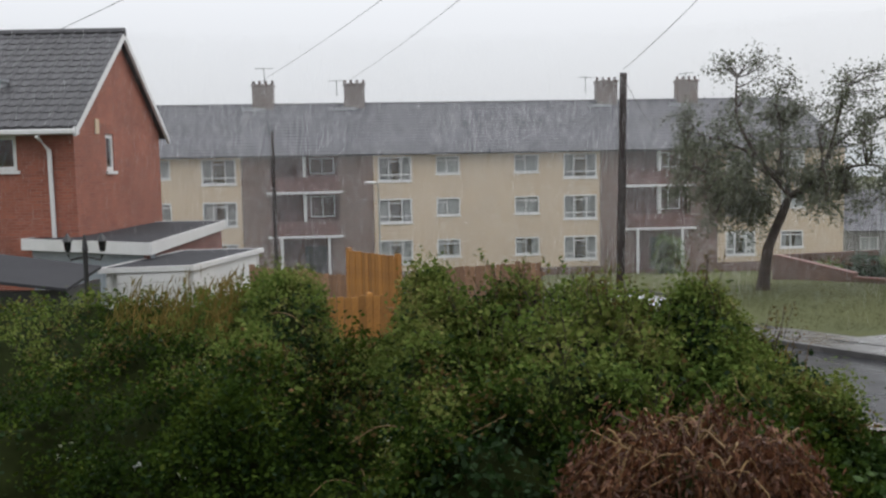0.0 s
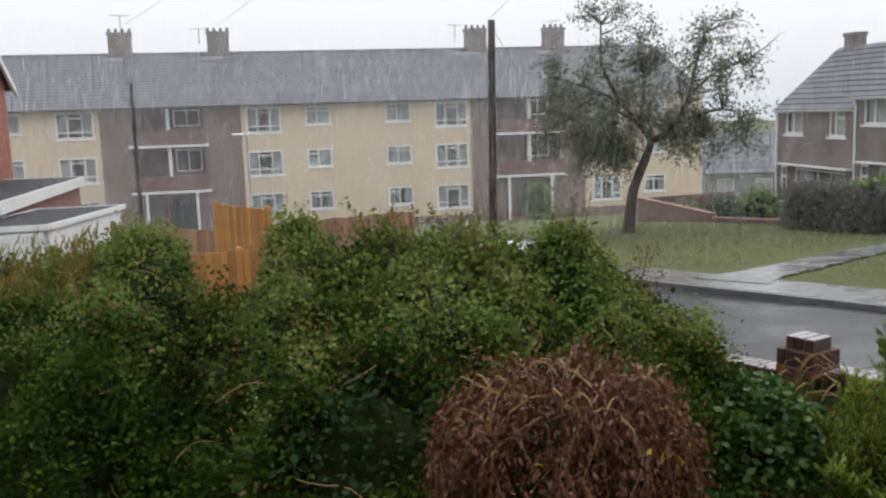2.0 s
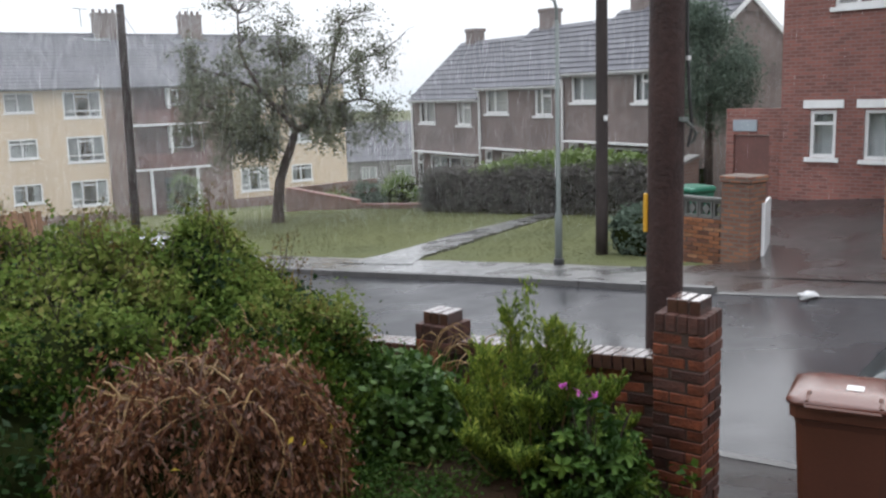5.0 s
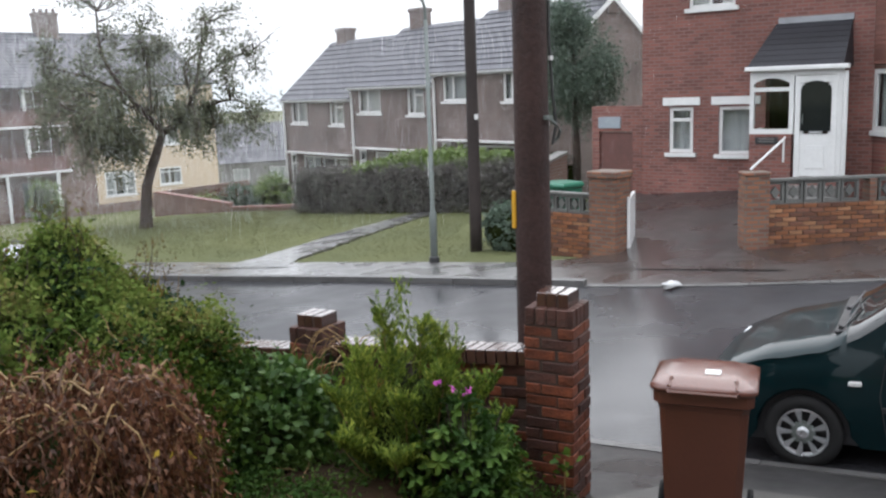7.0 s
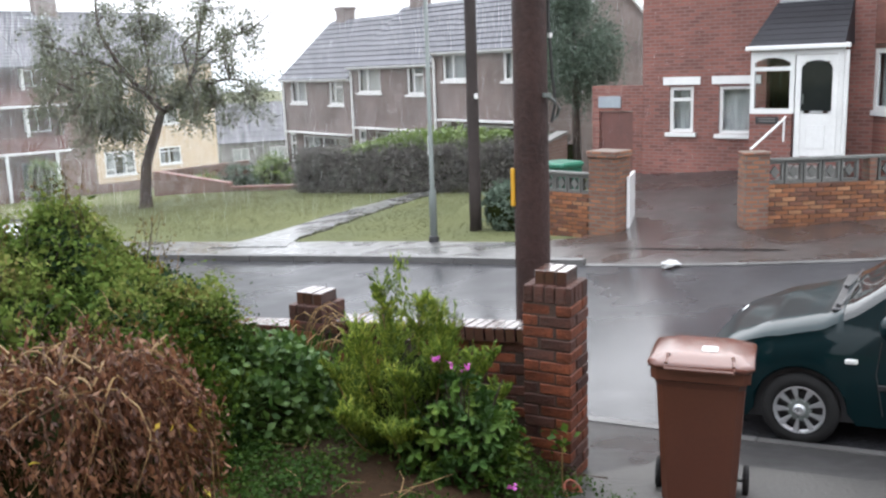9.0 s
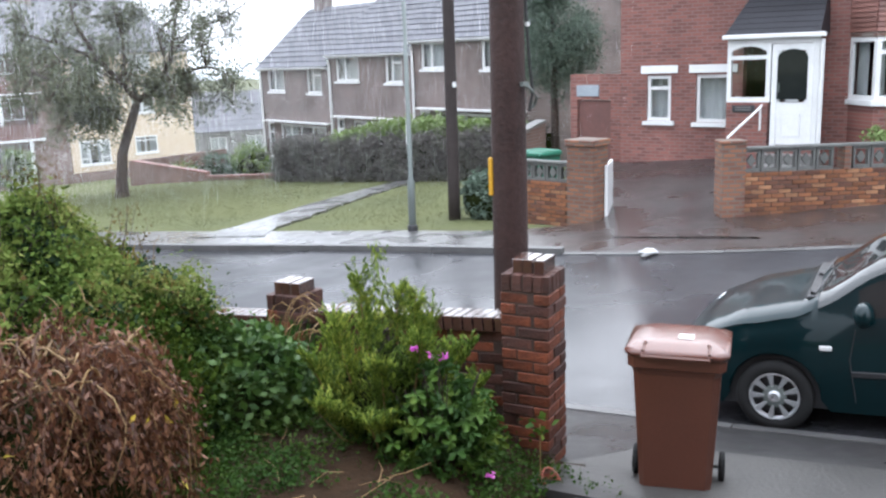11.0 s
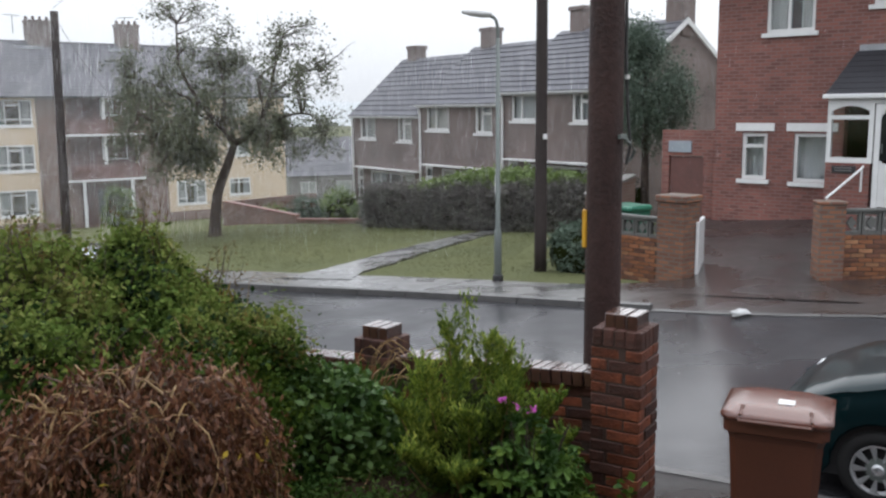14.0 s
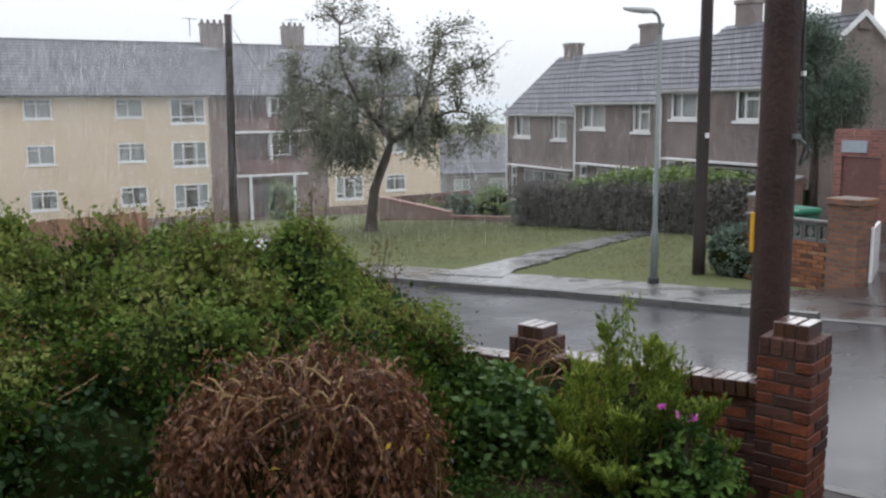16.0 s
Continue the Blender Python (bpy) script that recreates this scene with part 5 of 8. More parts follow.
sw = thing("side_wall", "dark red brick side wall with a plank door", "wall", at=(16.5, 14.3, 2.5), turn=-76)
part("wall", wall_panel(-0.9, 0.42, -3.6, -0.62, [(-0.72, 0.15, -3.6, -1.2)], 0.22), M_REDBRICK, sw)
part("door", Build().box(-0.7, 0.05, -3.6, 0.13, 0.1, -1.22), M_DOORRED, sw, "dark red plank door")
part("sign", Build().box(-0.72, -0.03, -1.12, -0.15, 0.0, -0.86), M_GREYCLAD, sw, "grey plate")
rw = thing("retaining_wall", "low brown brick retaining wall with pale coping beside a drive", "wall", at=(14.0, 15.0, 0.0), turn=math.degrees(math.atan2(0.8, 2.1)))
part("wall", Build().add([(0, 0, -1.3), (2.2, 0, -1.3), (2.2, 0.22, -1.3), (0, 0.22, -1.3), (0, 0, 0.48), (2.2, 0, 0.77), (2.2, 0.22, 0.77), (0, 0.22, 0.48)], [(3, 2, 1, 0), (4, 5, 6, 7), (0, 1, 5, 4), (1, 2, 6, 5), (2, 3, 7, 6), (3, 0, 4, 7)]), M_BROWN, rw)
part("coping", Build().add([(-0.03, -0.03, 0.48), (2.2, -0.03, 0.77), (2.2, 0.25, 0.77), (-0.03, 0.25, 0.48), (-0.03, -0.03, 0.54), (2.2, -0.03, 0.83), (2.2, 0.25, 0.83), (-0.03, 0.25, 0.54)], [(3, 2, 1, 0), (4, 5, 6, 7), (0, 1, 5, 4), (1, 2, 6, 5), (2, 3, 7, 6), (3, 0, 4, 7)]), M_CONC, rw)
low = thing("brick_wall", "low weathered brick boundary wall beside the green", "wall")
wl_pts = [(14.2, 38.6), (15.7, 34.6), (17.6, 30.3)]
for (xa, ya), (xb, yb), ha, hb in zip(wl_pts, wl_pts[1:], (1.1, 0.24), (0.4, 0.2)):
    d = math.hypot(xb - xa, yb - ya)
    z = ground_z(xa, ya)
    dz = ground_z(xb, yb) - z
    w_ob = part("wall", Build().add([(0, 0, -0.5), (d, 0, dz - 0.5), (d, 0.24, dz - 0.5), (0, 0.24, -0.5), (0, 0, ha), (d, 0, dz + hb), (d, 0.24, dz + hb), (0, 0.24, ha)],
                [(3, 2, 1, 0), (4, 5, 6, 7), (0, 1, 5, 4), (1, 2, 6, 5), (2, 3, 7, 6), (3, 0, 4, 7)]), M_BROWN, low)
    w_ob.matrix_local = pose(xa, ya, z, 0, 0, math.degrees(math.atan2(yb - ya, xb - xa)))
    cop = part("coping", Build().add([(-0.02, -0.03, ha), (d, -0.03, dz + hb), (d, 0.27, dz + hb), (-0.02, 0.27, ha), (-0.02, -0.03, ha + 0.06), (d, -0.03, dz + hb + 0.06), (d, 0.27, dz + hb + 0.06), (-0.02, 0.27, ha + 0.06)],
               [(3, 2, 1, 0), (4, 5, 6, 7), (0, 1, 5, 4), (1, 2, 6, 5), (2, 3, 7, 6), (3, 0, 4, 7)]), M_HANG, low, "red-brown coping")
    cop.matrix_local = pose(xa, ya, z, 0, 0, math.degrees(math.atan2(yb - ya, xb - xa)))
top_w = part("wall", Build().box(0, 0, -0.5, 5.2, 0.24, 1.1), M_BROWN, low)
top_w.matrix_local = pose(14.3, 38.9, ground_z(14.2, 38.6), 0, 0, 14)

# a row of far houses beyond the green, low in the mist
for k, (x, y, turn) in enumerate(((33, 74, -14), (43, 80, -20), (52, 84, -25), (62, 86, -28))):
    fh = thing("far_house", "pale distant house with grey roof in the mist", "house", "far houses", at=(x, y, ground_z(x, y)), turn=turn)
    fw_holes = [(1.0, 2.4, 1.0, 2.2), (4.2, 5.6, 1.0, 2.2)]
    part("front_wall", wall_panel(0, 7, -1.5, 2.8, fw_holes, 0.25), M_CONC, fh)
    for q in fw_holes:
        window(fh, *q, bars=(0.5,), curtain=M_NET, sill=False)
    part("side_wall", Build().box(0, 0.25, -1.5, 0.25, 7, 2.8), M_CONC, fh)
    part("side_wall", Build().box(6.75, 0.25, -1.5, 7, 7, 2.8), M_CONC, fh)
    part("back_wall", Build().box(0.25, 6.75, -1.5, 6.75, 7, 2.8), M_CONC, fh)
    roof_slope(fh, (-0.2, -0.3, 2.7), (7.2, -0.3, 2.7), (7.2, 3.5, 6.0), (-0.2, 3.5, 6.0), 8, M_SLATE)
    roof_slope(fh, (7.2, 7.3, 2.7), (-0.2, 7.3, 2.7), (-0.2, 3.5, 6.0), (7.2, 3.5, 6.0), 8, M_SLATE)


# ---- poles, lamps and wires ----
def wood_pole(x, y, h, r0, r1, mat, label, lean=(0, 0), z_base=None):
    z = (ground_z(x, y) if z_base is None else z_base) - 0.3
    ob = thing("telegraph_pole", label, "telegraph pole", at=(x, y, z))
    pts = [(lean[0] * t, lean[1] * t, h * t) for t in np.linspace(0, 1, 9)]
    part("pole", Build().tube(pts, [r0 + (r1 - r0) * t for t in np.linspace(0, 1, 9)], 18), mat, ob, smooth=True)
    return ob


big = wood_pole(4.74, 4.98, 9.6, 0.137, 0.1, M_POLE, "thick dark brown creosoted telegraph pole behind a brick pillar")
part("cable_clip", Build().tube([(0.03, -0.14, 3.0), (0.1, -0.145, 2.95), (0.17, -0.12, 2.9), (0.19, -0.08, 2.85), (0.17, -0.06, 2.82)], 0.012, 6).box(0.0, -0.155, 2.985, 0.06, -0.125, 3.015), M_STEEL, big, "small steel hook")
part("cable", Build().tube([(0.075, -0.09, 6.5), (0.085, -0.1, 4.2), (0.092, -0.1, 3.5), (0.12, -0.1, 3.15), (0.15, -0.1, 2.94), (0.12, -0.09, 2.8)], 0.011, 6), M_WIRE, big)
part("yellow_plate", Build().box(-0.132, 0.05, 2.2, -0.11, 0.09, 2.48, c=0.008), M_SIGN, big, "yellow marker plate")
for z in (3.4, 4.05):
    part("nail", Build().box(0.085, -0.12, z, 0.11, -0.095, z + 0.03), M_WHITE, big)
p2 = wood_pole(11.76, 14.14, 9.4, 0.125, 0.1, M_POLEGREY, "slim dark wooden telegraph pole on the grass verge")
part("pole_tag", Build().box(-0.05, -0.14, 3.05, 0.03, -0.12, 3.15), M_WHITE, p2)
pl = wood_pole(6.5, 33.2, 8.25, 0.16, 0.13, M_POLEGREY, "dark wooden telegraph pole standing on the green", (0.12, 0))
wood_pole(-8.1, 44.0, 7.6, 0.11, 0.08, M_POLEGREY, "thin grey wooden pole before the flats", z_base=-3.0)


def street_lamp(x, y, h, turn, label, z_base=None):
    z = ground_z(x, y) if z_base is None else z_base
    ob = thing("street_lamp", label, "street lamp", at=(x, y, z), turn=turn)
    part("column", Build().lathe([(0.07, -0.2), (0.07, 1.05), (0.06, 1.08), (0.045, 1.12), (0.036, h - 0.3)], 14), M_STEEL, ob, smooth=True)
    part("base_sleeve", Build().lathe([(0.1, -0.1), (0.1, 0.22), (0.088, 0.24)], 14), M_BLACK, ob)
    part("bracket", Build().tube([(0, 0, h - 0.32), (0, 0, h - 0.12), (0.04, 0, h + 0.02), (0.1, 0, h + 0.07), (0.2, 0, h + 0.1)], 0.03, 8), M_STEEL, ob)
    hd = part("head", Build().lathe([(0.02, -0.3), (0.075, -0.26), (0.1, -0.1), (0.09, 0.12), (0.05, 0.28), (0.03, 0.3)], 12, pose(0.42, 0, h + 0.13, 0, 87, 0) @ Matrix.Diagonal((0.75, 1.1, 1, 1))), M_WHITE, ob, "pale lamp head", True)
    part("number_plate", Build().box(-0.03, -0.062, 1.75, 0.03, -0.05, 2.1), M_WHITE, ob, "white identity strip")
    return ob


street_lamp(10.27, 13.58, 4.86, 172, "grey steel street lamp on the far pavement")
street_lamp(-3.3, 47.5, 5.0, 180, "grey steel street lamp before the flats", z_base=-3.4)


def wire(name, p, q, sag, label, r=0.012):
    pts = [(p[0] + (q[0] - p[0]) * t, p[1] + (q[1] - p[1]) * t, p[2] + (q[2] - p[2]) * t - sag * 4 * t * (1 - t)) for t in np.linspace(0, 1, 13)]
    return tagged(new(name, Build().tube(pts, r, 5).mesh(name, M_WIRE)), label, "cable", "overhead cables")


TOP = (4.74, 4.98, 6.95)
for far_end in ((-11.9, 61.3, 8.4), (-5.95, 61.3, 8.4), (6.6, 33.2, 5.85), (-11.2, 26.6, 6.5), (14.0, 15.0, 8.0)):
    wire("overhead_cable", far_end, TOP, 0.25, "thin black overhead cable in the rain", 0.008)
wire("overhead_cable", (6.6, 33.2, 5.6), (14.5, 57.5, 3.2), 0.3, "thin black overhead cable in the rain", 0.012)


# ---- the orange fence ----
def fence_run(p, q, base, h, mat, label, board=0.125):
    d = math.hypot(q[0] - p[0], q[1] - p[1])
    ob = thing("fence", label, "fence", "garden fences", at=(p[0], p[1], base), turn=math.degrees(math.atan2(q[1] - p[1], q[0] - p[0])))
    n = int(d / board)
    b = Build().box(0, 0, 0, board - 0.012, 0.02, h, c=0.004).mesh("board", mat)
    for i in range(n):
        o = part("board", b, None, ob)
        o.location = (i * board, 0.006 * (i % 2), 0.03 * RNG.random())
    for x in np.arange(0, d + 0.1, 1.83):
        part("post", Build().box(x - 0.05, 0.03, -0.3, x + 0.05, 0.13, h + 0.06, c=0.008), mat, ob)
    for z in (0.3, h - 0.3):
        part("rail", Build().box(0, 0.022, z, d, 0.07, z + 0.08), mat, ob)
    return ob


fence_run((-1.95, 18.15), (-0.86, 16.6), -1.15, 2.0, M_FENCE, "upright orange stained wooden fence panel")
fence_run((-2.95, 14.6), (-0.85, 15.4), -1.05, 1.38, M_FENCE, "low orange stained wooden fence")
fence_run((0.0, 19.5), (2.3, 20.4), -1.3, 1.6, M_OLDFENCE, "faded brown wooden fence behind a hedge")
fence_run((-4.4, 20.5), (-1.9, 18.4), -1.25, 1.55, M_OLDFENCE, "faded brown wooden fence behind a hedge")


# ---- the near garden wall: bricks laid one by one ----
WALL_TURN = math.degrees(math.atan2(0.915, -0.404))
BRICK_A = Build().box(0, 0, 0, 0.215, 0.1025, 0.065, c=0.006).mesh("brick", M_BRICK)
BRICK_B = Build().box(0, 0, 0, 0.215, 0.1025, 0.065, c=0.007).mesh("brick", M_BRICKDK)
SOLDIER = Build().box(0, 0, 0, 0.066, 0.215, 0.1025, c=0.006).mesh("coping_brick", M_WETTOP)
HALF_SOLDIER = Build().box(0, 0, 0, 0.066, 0.1025, 0.11, c=0.006).mesh("coping_brick", M_BRICKDK)


def lay(host, mesh, x, y, z, turn=0.0, name="brick", tilt=0.0):
    o = part(name, mesh, None, host)
    o.matrix_local = pose(x + RNG.normal() * 0.0025, y + RNG.normal() * 0.003, z, 0, tilt, turn + RNG.normal() * 0.5)
    return o


def brick_pillar(x, y, base, top, w, label):
    """A square pillar, bricks laid pinwheel fashion, with a stepped cap of bricks on edge."""
    h = thing("brick_pillar", label, "pillar", "garden wall pillars", at=(x, y, base), turn=WALL_TURN)
    H = top - base
    body = H - 0.2
    n = int(body / 0.0765)
    r = w / 2
    core = part("mortar_core", Build().box(-r + 0.007, -r + 0.007, -0.2, r - 0.007, r - 0.007, n * 0.0765), M_MORTAR, h)
    k = w - 0.215
    for i in range(n):
        z = i * 0.0765
        mesh = lambda: BRICK_A if RNG.random() < 0.62 else BRICK_B
        for q in range(4):
            # each side carries one brick along it, turned course by course
            c, s = [(1, 0), (0, 1), (-1, 0), (0, -1)][q]
            if i % 2:
                px, py = -r, -r
                ox, oy = px * c - py * s, px * s + py * c
                lay(h, mesh(), ox, oy, z, 90 * q)
            else:
                px, py = r - 0.215, -r
                ox, oy = px * c - py * s, px * s + py * c
                lay(h, mesh(), ox, oy, z, 90 * q)
    z = n * 0.0765
    part("cap_bed", Build().box(-r + 0.01, -r + 0.01, z, r - 0.01, r - 0.01, z + 0.1), M_MORTAR, h)
    m = int(w / 0.076)
    for side in range(4):
        for i in range(m - 1 if side % 2 else m):
            a = -r + i * 0.0765 + 0.004
            c, s = [(1, 0), (0, 1), (-1, 0), (0, -1)][side]
            px, py = a, -r
            o = lay(h, HALF_SOLDIER, px * c - py * s, px * s + py * c, z, 90 * side, "coping_brick")
    z2 = z + 0.1
    part("cap_bed", Build().box(-0.1, -0.1, z2, 0.1, 0.1, z2 + 0.088), M_MORTAR, h)
    for i in range(3):
        lay(h, SOLDIER, -0.114 + i * 0.0765, -0.1075, z2, 0, "coping_brick")
    return h


P2, P1 = Vector((4.28, 4.28)), Vector((3.52, 6.1))
brick_pillar(P2.x, P2.y, -0.3, 1.13, 0.33, "red brick gate pillar with stepped brick cap, mossy and wet")
brick_pillar(P1.x, P1.y, -0.4, 0.8, 0.31, "red brick wall pillar with stepped cap among shrubs")


def wall_between(p, q, z0, z1, base0, base1, label):
    """A half-brick wall stepped along the slope under a coping of bricks on edge."""
    d = (q - p).length
    h = thing("garden_wall", label, "garden wall", "front garden walls", at=(p.x, p.y, 0), turn=math.degrees(math.atan2(q.y - p.y, q.x - p.x)))
    part("mortar_core", Build().add([(0, -0.045, base0), (d, -0.045, base1), (d, 0.045, base1), (0, 0.045, base0), (0, -0.045, z0 - 0.108), (d, -0.045, z1 - 0.108), (d, 0.045, z1 - 0.108), (0, 0.045, z0 - 0.108)],
         [(3, 2, 1, 0), (4, 5, 6, 7), (0, 1, 5, 4), (1, 2, 6, 5), (2, 3, 7, 6), (3, 0, 4, 7)]), M_MORTAR, h)
    n = int(d / 0.2265)
    slope = math.degrees(math.atan2(z1 - z0, d))
    for c in range(10):
        for i in range(n):
            x = i * 0.2265 + (0.1 if c % 2 else 0.0)
            if x + 0.215 > d:
                continue
            o = lay(h, BRICK_A if RNG.random() < 0.45 else BRICK_B, x, -0.05125, z0 + (z1 - z0) * x / d - 0.108 - 0.0765 * (c + 1), tilt=-slope)
    for i in range(int(d / 0.077)):
        x = i * 0.077
        o = lay(h, SOLDIER, x, -0.1075, z0 + (z1 - z0) * x / d - 0.105, 0, "coping_brick", -slope)
    return h


u = (P1 - P2).normalized()
wall_between(P2 + u * 0.17, P1 - u * 0.15, 0.72, 0.6, -0.5, -0.6, "low red brick garden wall with wet coping bricks")
wall_between(P1 + u * 0.15, P1 + u * 3.2, 0.52, 0.3, -0.6, -0.8, "low red brick garden wall partly hidden by hedge")


# ---- plants ----
def blob(rng, n, centre, radii, shell=0.55):
    """Points in the outer part of an uneven ellipsoid."""
    d = rng.normal(size=(n, 3))
    d /= np.linalg.norm(d, axis=1)[:, None]
    r = shell + (1 - shell) * rng.random(n) ** 0.7
    return np.asarray(centre) + d * r[:, None] * np.asarray(radii)


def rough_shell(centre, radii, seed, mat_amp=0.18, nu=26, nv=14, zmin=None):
    """A lumpy core that keeps light out of a shrub; its dark colour imitates shade."""
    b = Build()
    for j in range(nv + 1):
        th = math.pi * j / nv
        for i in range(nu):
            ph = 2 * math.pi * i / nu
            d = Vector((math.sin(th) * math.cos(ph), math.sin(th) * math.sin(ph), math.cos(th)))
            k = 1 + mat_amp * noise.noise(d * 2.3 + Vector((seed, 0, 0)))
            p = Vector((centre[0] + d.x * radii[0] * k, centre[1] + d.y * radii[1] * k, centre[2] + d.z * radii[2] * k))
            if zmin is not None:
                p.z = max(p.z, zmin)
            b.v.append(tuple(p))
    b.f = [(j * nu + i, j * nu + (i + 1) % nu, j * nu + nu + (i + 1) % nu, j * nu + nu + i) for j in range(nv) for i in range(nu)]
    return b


CREST = [(-9.0, 12.0, 0.7), (-6.2, 10.4, 0.95), (-4.65, 9.43, 1.05), (-3.89, 9.04, 1.17), (-3.19, 8.7, 1.17), (-2.55, 8.37, 1.24), (-1.98, 8.01, 1.28), (-1.6, 7.72, 1.38), (-1.36, 7.54, 1.58), (-1.1, 7.37, 1.5), (-0.98, 7.3, 1.02),
         (-0.56, 7.08, 0.96), (-0.34, 6.93, 1.0), (-0.23, 6.84, 1.55), (-0.04, 6.69, 1.62), (0.16, 6.53, 1.44), (0.38, 6.43, 1.48), (0.69, 6.33, 1.52), (1.0, 6.25, 1.48), (1.23, 6.22, 1.42), (1.4, 6.2, 1.33), (1.58, 6.2, 1.33),
         (1.7, 6.2, 1.55), (1.82, 6.18, 1.57), (1.97, 6.16, 1.38), (2.24, 6.09, 1.24), (2.44, 6.05, 1.12), (2.58, 5.99, 0.95), (2.66, 5.96, 0.3)]


def crest_at(s):
    k = s * (len(CREST) - 1)
    i = min(int(k), len(CREST) - 2)
    a, b = Vector(CREST[i]), Vector(CREST[i + 1])
    return a.lerp(b, k - i)


# cross-section of the bank: share of the way towards the garden, share of the crest's height
SECTION = [(-0.9, -0.25), (-0.55, 0.55), (-0.2, 0.92), (0.0, 1.0), (0.22, 0.9), (0.5, 0.78), (0.78, 0.66), (0.95, 0.5), (1.04, 0.2), (1.02, -0.25)]


def bank_point(s, v):
    c = crest_at(s)
    k = v * (len(SECTION) - 1)
    i = min(int(k), len(SECTION) - 2)
    a, b = SECTION[i], SECTION[i + 1]
    o, h = a[0] + (b[0] - a[0]) * (k - i), a[1] + (b[1] - a[1]) * (k - i)
    reach = 2.5 + 0.5 * max(0, min(1, (-0.5 - c.x) / 3)) - 1.7 * max(0, min(1, (c.x - 1.0) / 1.6))
    dirn = Vector((c.x * 0.1 + 0.0, c.y)).normalized()
    p = Vector((c.x, c.y)) - dirn * o * reach
    g = ground_z(p.x, p.y)
    face = max(0.0, min(1.0, (v - 0.36) / 0.15))
    lump = (0.12 + 0.3 * face) * noise.noise(Vector((p.x * 1.7, p.y * 1.7, 4.2 + h))) + 0.17 * noise.noise(Vector((p.x * 3.4, p.y * 3.4, h))) + 0.08 * noise.noise(Vector((p.x * 8, p.y * 8, h)))
    return Vector((p.x, p.y, g + (c.z - g) * h + (lump * 0.9 if h > 0 else 0)))


def hedge_bank():
    """The overgrown bramble hedge: a sheet coloured as inner shade under many thousand leaves."""
    h = thing("overgrown_hedge", "large overgrown green bramble hedge wet with rain", "hedge")
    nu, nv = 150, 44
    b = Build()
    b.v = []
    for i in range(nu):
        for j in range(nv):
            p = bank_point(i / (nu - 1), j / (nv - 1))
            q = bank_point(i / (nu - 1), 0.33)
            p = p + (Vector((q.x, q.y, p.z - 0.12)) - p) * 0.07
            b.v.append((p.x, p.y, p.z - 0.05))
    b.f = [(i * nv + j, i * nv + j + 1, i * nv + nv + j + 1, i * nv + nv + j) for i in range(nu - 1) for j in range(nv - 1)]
    part("shade_sheet_core", b, M_HEDGE_IN, h, "dark sheet imitating the shade inside the hedge", True)
    rng = np.random.default_rng(11)
    pts, tuft = [], []
    for _ in range(9500):
        s, v = rng.random() ** 0.75, 0.12 + rng.random() * 0.83
        p = bank_point(s, v)
        pts.append((p.x, p.y, p.z))
        tuft.append((0.34 + (0.5 - v) if v < 0.44 else 0.4 - 3.6 * (v - 0.44)) + 0.3 * noise.noise(Vector((p.x * 1.7, p.y * 1.7, 4.6))) + 0.5 * max(0.0, (s - 0.72) / 0.28))  # shading put into the leaf tone: lighter at the crest, darker down the face
    base = np.array(pts)
    out = [(0.0, -0.08 * max(0.0, k), 0.07 * max(0.0, k)) for k in rng.normal(size=len(pts)) * np.array([0.6 + 2.2 * max(0.0, noise.noise(Vector(p) * 1.3)) for p in pts])]  # tufts that stand proud of the rest
    keep = np.array([noise.noise(Vector(p) * 1.9) for p in pts])
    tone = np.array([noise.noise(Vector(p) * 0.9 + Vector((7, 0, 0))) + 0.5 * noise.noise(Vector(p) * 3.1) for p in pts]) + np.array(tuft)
    for nm, sel, mt, per, sz in (("leaves", (keep > -0.2) & (tone <= 0.12), M_HEDGE, 26, 0.026), ("lit_tone_leaves", (keep > -0.2) & (tone > 0.12), M_HEDGE_LIGHT, 32, 0.021), ("browning_leaves", np.abs(tone + 0.5 * keep) < 0.07, M_HEDGE_BROWN, 12, 0.024)):
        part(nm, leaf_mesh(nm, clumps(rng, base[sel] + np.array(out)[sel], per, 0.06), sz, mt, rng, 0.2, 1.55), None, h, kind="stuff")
    # inner leaves get the dark tone, so their shade is painted in
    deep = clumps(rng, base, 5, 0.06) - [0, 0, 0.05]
    part("shade_toned_leaves", leaf_mesh("shade_toned_leaves", deep, 0.034, M_IVY, rng, 0.2, 1.4), None, h, kind="stuff")
    # sprays standing out of the top
    stems, leaf_c = Build(), []
    for _ in range(900):
        s = 0.05 + 0.8 * rng.random() if rng.random() < 0.55 else 0.53 + 0.2 * rng.random()
        p = bank_point(s, 0.25 + 0.3 * rng.random())
        ln = rng.uniform(0.08, 0.2) if rng.random() < 0.8 or not 0.53 < s < 0.75 else rng.uniform(0.25, 0.42)
        d = Vector((rng.normal() * 0.5, rng.normal() * 0.4 - 0.2, 1.0)).normalized()
        q = p + d * ln * 0.6
        r = q + (d + Vector((rng.normal() * 0.5, rng.normal() * 0.5, -0.35))).normalized() * ln * 0.5
        stems.tube([p, q, r], [0.004, 0.003, 0.0015], 4, False)
        for t in np.linspace(0.15, 1, 9):
            m = p.lerp(q, t * 2) if t < 0.5 else q.lerp(r, t * 2 - 1)
            leaf_c += [tuple(m + Vector(rng.normal(size=3) * 0.025)) for _ in range(2)]
    part("stem_mass", stems, M_DKTWIG, h, kind="stuff")
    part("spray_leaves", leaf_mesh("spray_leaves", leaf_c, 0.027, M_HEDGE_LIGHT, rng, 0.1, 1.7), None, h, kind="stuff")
    wisps, heads = Build(), []
